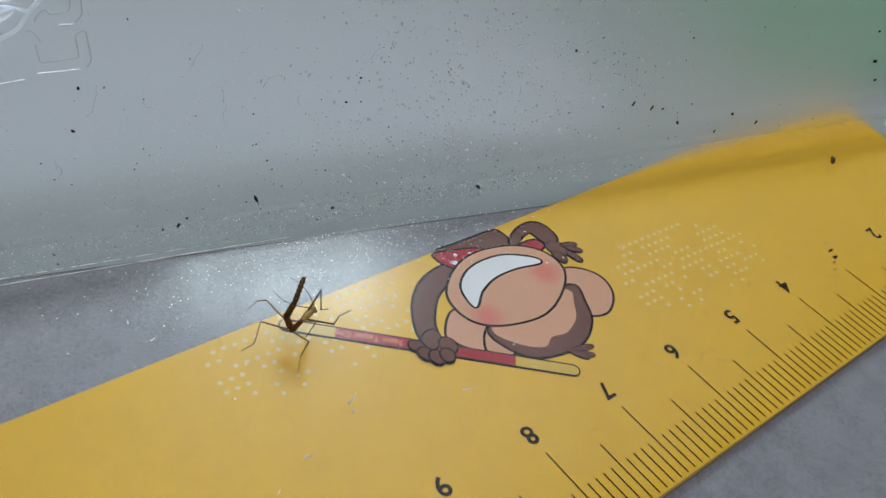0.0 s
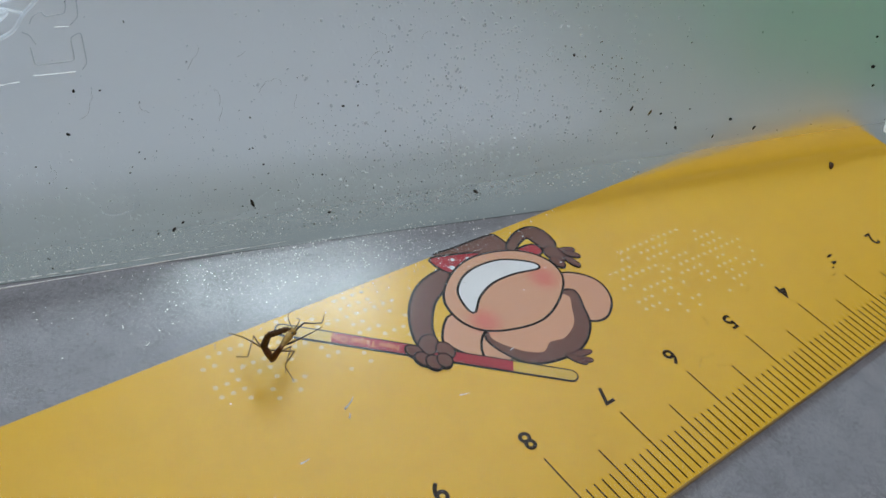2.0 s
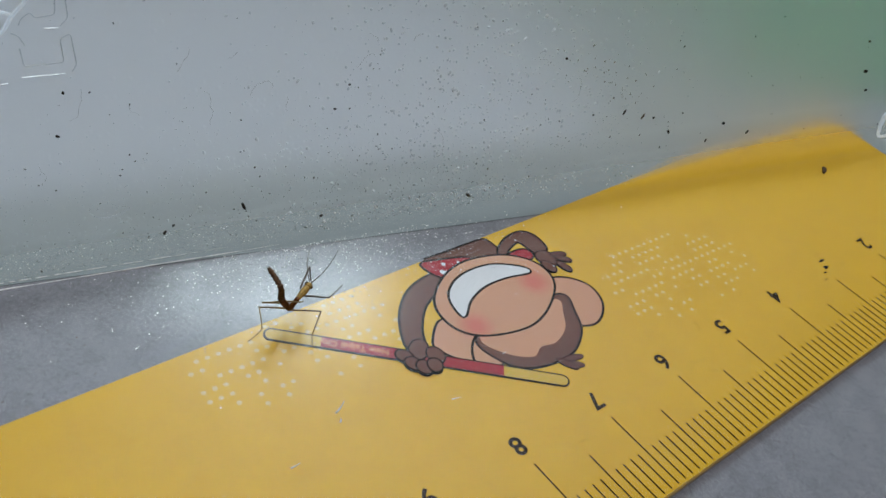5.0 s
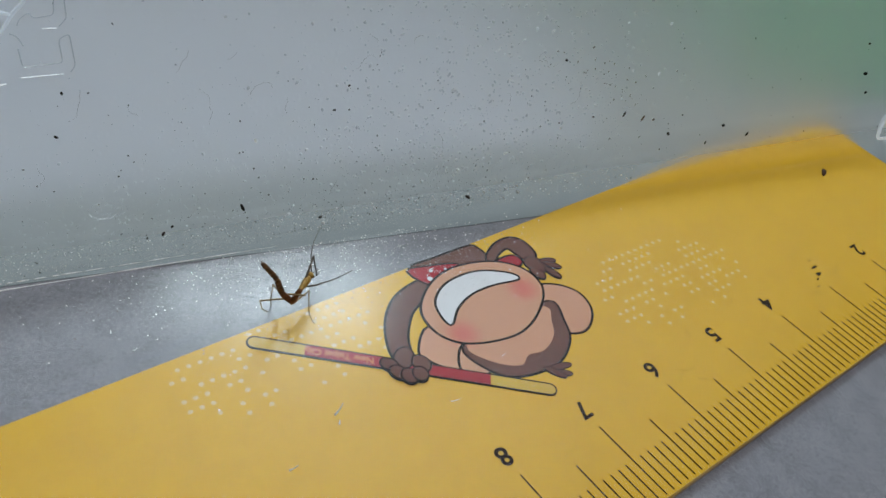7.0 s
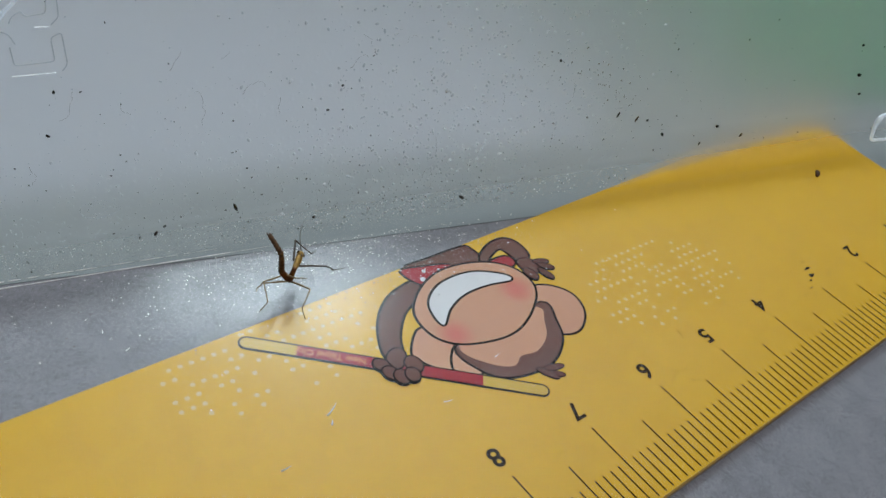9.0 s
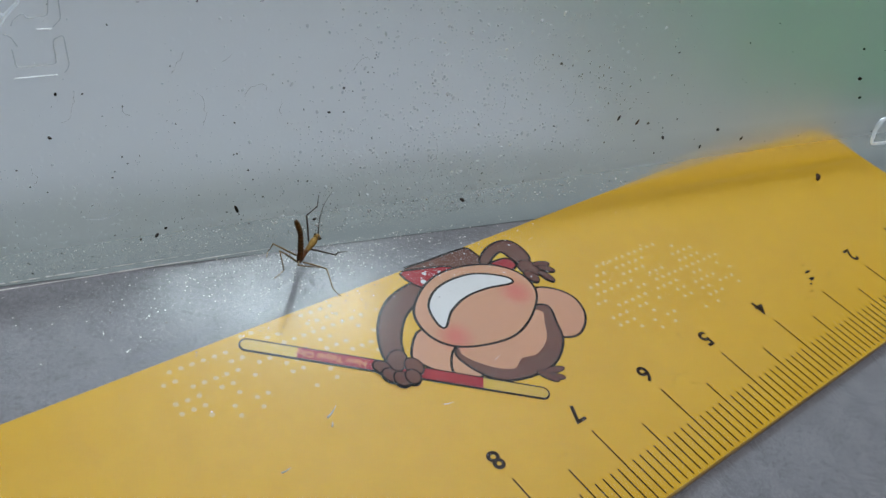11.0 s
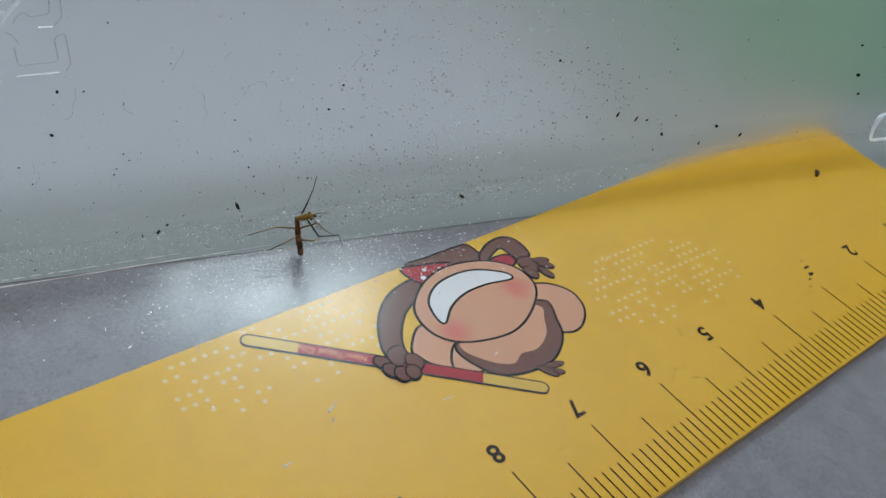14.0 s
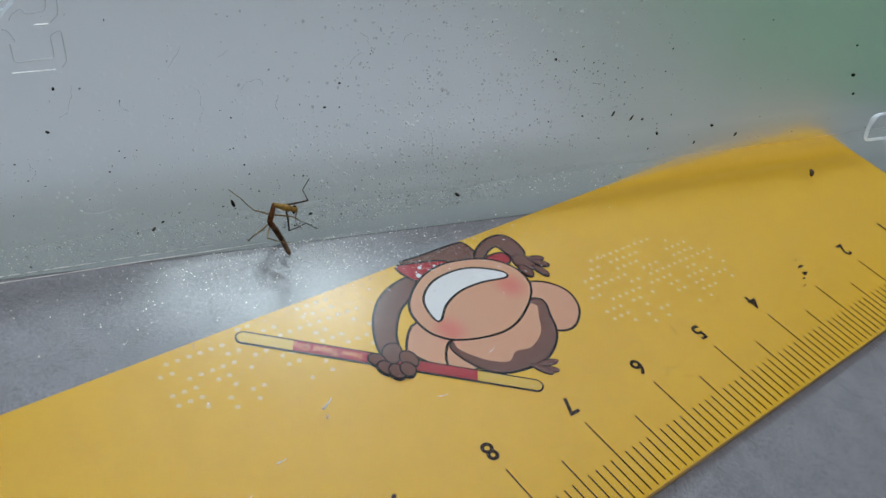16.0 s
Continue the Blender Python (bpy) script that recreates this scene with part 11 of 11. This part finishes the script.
        (9.5, pose(-0.00276, 0.00110, -0.00061, -177.1, -29.2, -128.2)),
        (10, pose(-0.00265, 0.00150, -0.00040, -177.2, -26.3, -128.0)),
        (10.5, pose(-0.00234, 0.00202, -0.00019, -177.3, -22.4, -127.7)),
        (11, pose(-0.00200, 0.00240, -0.00009, -177.3, -19.5, -127.5)),
        (11.3, pose(-0.00192, 0.00247, -0.00007, -177.4, -18.9, -127.5)),
        (11.5, pose(-0.00192, 0.00247, -0.00007, -177.4, -18.9, -127.5)),
        (11.75, pose(-0.00215, 0.00175, -0.00035, -178.7, -27.5, -124.2)),
        (12, pose(-0.00234, 0.00099, -0.00061, 179.3, -36.1, -120.3)),
        (12.2, pose(-0.00312, -0.00090, -0.00092, 171.1, 6.4, -91.3)),
        (12.25, pose(-0.00343, -0.00151, -0.00070, 174.3, 24.4, -79.6)),
        (12.35, pose(-0.00386, -0.00211, 0.00009, -160.5, 53.9, -41.7)),
        (12.5, pose(-0.00397, -0.00199, 0.00073, -112.4, 58.1, 14.8)),
        (12.75, pose(-0.00409, -0.00178, 0.00076, -98.1, 59.5, 31.5)),
        (13, pose(-0.00416, -0.00156, 0.00079, -83.6, 58.7, 48.4)),
        (13.25, pose(-0.00400, -0.00259, 0.00101, -84.8, 52.1, 46.9)),
        (13.5, pose(-0.00334, -0.00347, 0.00128, -85.6, 45.4, 45.8)),
        (13.65, pose(-0.00429, -0.00286, 0.00073, -59.2, 79.0, 74.3)),
        (13.75, pose(-0.00468, -0.00167, -0.00020, 74.8, 52.2, -149.0)),
        (13.85, pose(-0.00401, -0.00046, -0.00084, 78.8, 6.3, -141.4)),
        (14, pose(-0.00302, 0.00019, -0.00085, 78.0, -28.7, -137.2)),
        (14.25, pose(-0.00199, 0.00073, -0.00015, 83.5, -28.1, -148.7)),
        (14.5, pose(-0.00079, 0.00122, 0.00052, 88.6, -26.5, -159.9)),
        (14.75, pose(-0.00129, 0.00047, -0.00071, 81.3, -29.3, -144.4)),
        (15, pose(-0.00157, -0.00021, -0.00204, 73.3, -30.2, -128.4)),
        (15.25, pose(-0.00192, 0.00035, -0.00182, 77.3, -29.6, -136.3)),
        (15.5, pose(-0.00225, 0.00091, -0.00159, 81.0, -28.5, -144.0)),
        (15.75, pose(-0.00215, 0.00053, -0.00169, 79.3, -37.9, -140.9)),
        (16, pose(-0.00202, 0.00016, -0.00178, 76.6, -47.2, -136.9)),
    ])
    walk(INSECT_PARTS["HB_tarsus"], [
        (0, pose(0.00072, -0.00117, -0.00010, 3.2, -3.8, -126.7)),
        (0.25, pose(0.00071, -0.00117, -0.00009, 3.2, -4.1, -126.7)),
        (0.5, pose(0.00071, -0.00116, -0.00009, 3.2, -4.3, -126.6)),
        (0.75, pose(0.00072, -0.00113, -0.00012, 3.2, -5.2, -126.6)),
        (1, pose(0.00074, -0.00110, -0.00015, 3.2, -6.0, -126.5)),
        (1.25, pose(0.00072, -0.00109, -0.00008, 3.1, -8.4, -126.1)),
        (1.5, pose(0.00071, -0.00107, -0.00001, 3.1, -10.7, -125.6)),
        (1.75, pose(0.00074, -0.00101, -0.00002, 3.0, -12.7, -125.5)),
        (2, pose(0.00078, -0.00094, -0.00003, 3.0, -14.7, -125.4)),
        (2.25, pose(0.00084, -0.00085, -0.00008, 2.9, -15.9, -125.0)),
        (2.5, pose(0.00090, -0.00077, -0.00014, 2.8, -17.1, -124.6)),
        (2.75, pose(0.00085, -0.00081, 0.00001, 2.9, -18.7, -124.8)),
        (3, pose(0.00080, -0.00086, 0.00016, 3.0, -20.3, -125.1)),
        (3.2, pose(0.00058, -0.00158, -0.00038, 3.2, 24.0, -119.1)),
        (3.25, pose(0.00052, -0.00170, -0.00035, 5.1, 42.5, -115.6)),
        (3.4, pose(0.00061, -0.00127, 0.00026, 108.6, 82.0, -8.8)),
        (3.5, pose(0.00069, -0.00097, 0.00046, 150.7, 72.1, 34.2)),
        (3.75, pose(0.00072, -0.00093, 0.00046, 152.6, 70.0, 36.2)),
        (4, pose(0.00074, -0.00088, 0.00047, 154.1, 67.8, 37.9)),
        (4.2, pose(0.00097, -0.00037, 0.00092, 156.3, 41.3, 40.5)),
        (4.5, pose(0.00098, -0.00037, 0.00090, 156.3, 41.7, 40.5)),
        (5, pose(0.00100, -0.00035, 0.00080, 156.3, 43.9, 40.5)),
        (5.5, pose(0.00103, -0.00034, 0.00066, 156.3, 46.8, 40.4)),
        (6, pose(0.00106, -0.00033, 0.00056, 156.3, 49.0, 40.4)),
        (6.3, pose(0.00106, -0.00033, 0.00054, 156.3, 49.4, 40.4)),
        (6.5, pose(0.00106, -0.00033, 0.00054, 156.3, 49.4, 40.4)),
        (6.75, pose(0.00105, -0.00032, 0.00061, 156.3, 47.7, 40.5)),
        (7, pose(0.00103, -0.00031, 0.00068, 156.4, 46.0, 40.6)),
        (7.25, pose(0.00100, -0.00034, 0.00080, 156.4, 43.7, 40.5)),
        (7.5, pose(0.00097, -0.00037, 0.00092, 156.3, 41.3, 40.5)),
        (7.75, pose(0.00098, -0.00038, 0.00081, 154.7, 41.3, 38.0)),
        (8, pose(0.00100, -0.00040, 0.00071, 153.1, 41.2, 35.6)),
        (8.25, pose(0.00093, -0.00051, 0.00072, 151.7, 41.0, 33.5)),
        (8.5, pose(0.00086, -0.00061, 0.00073, 150.3, 40.7, 31.4)),
        (8.75, pose(0.00080, -0.00072, 0.00073, 149.2, 40.4, 29.6)),
        (9, pose(0.00073, -0.00082, 0.00074, 148.0, 40.1, 27.8)),
        (9.2, pose(0.00073, -0.00082, 0.00074, 148.0, 40.1, 27.8)),
        (9.5, pose(0.00071, -0.00088, 0.00073, 147.1, 39.8, 26.4)),
        (10, pose(0.00059, -0.00114, 0.00068, 143.1, 38.0, 20.0)),
        (10.5, pose(0.00043, -0.00145, 0.00061, 138.4, 35.1, 12.2)),
        (11, pose(0.00030, -0.00167, 0.00054, 135.3, 32.6, 6.5)),
        (11.3, pose(0.00028, -0.00171, 0.00053, 134.7, 32.1, 5.4)),
        (11.5, pose(0.00028, -0.00171, 0.00053, 134.7, 32.1, 5.4)),
        (11.75, pose(0.00020, -0.00182, 0.00054, 133.5, 31.4, 3.1)),
        (12, pose(0.00013, -0.00193, 0.00056, 132.3, 30.7, 0.8)),
        (12.25, pose(0.00071, -0.00192, 0.00075, 142.5, 36.8, 19.1)),
        (12.5, pose(0.00134, -0.00172, 0.00079, 155.3, 39.7, 39.6)),
        (12.75, pose(0.00093, -0.00280, 0.00274, 172.5, 35.9, 67.4)),
        (13, pose(-0.00144, -0.00398, 0.00131, -175.1, 26.5, 91.0)),
        (13.25, pose(-0.00004, -0.00519, 0.00086, 155.1, 39.0, 38.8)),
        (13.5, pose(0.00023, -0.00236, -0.00024, 125.4, 26.3, -13.3)),
        (13.75, pose(0.00082, -0.00209, 0.00019, 139.8, 34.8, 14.6)),
        (14, pose(0.00140, -0.00166, 0.00056, 158.2, 36.0, 45.9)),
        (14.25, pose(0.00090, -0.00151, -0.00024, 152.7, 31.7, 36.0)),
        (14.5, pose(0.00042, -0.00127, -0.00108, 148.3, 26.8, 27.0)),
        (14.75, pose(0.00070, -0.00151, -0.00105, 144.4, 14.2, 15.9)),
        (15, pose(0.00094, -0.00176, -0.00098, 143.0, 1.2, 6.0)),
        (15.25, pose(0.00050, -0.00151, -0.00109, 143.1, -1.7, -14.3)),
        (15.5, pose(0.00004, -0.00126, -0.00118, 144.2, -4.4, -34.7)),
        (15.75, pose(0.00006, -0.00134, -0.00124, 144.1, 2.6, -30.0)),
        (16, pose(0.00009, -0.00141, -0.00130, 144.6, 9.6, -25.3)),
    ])


motions()
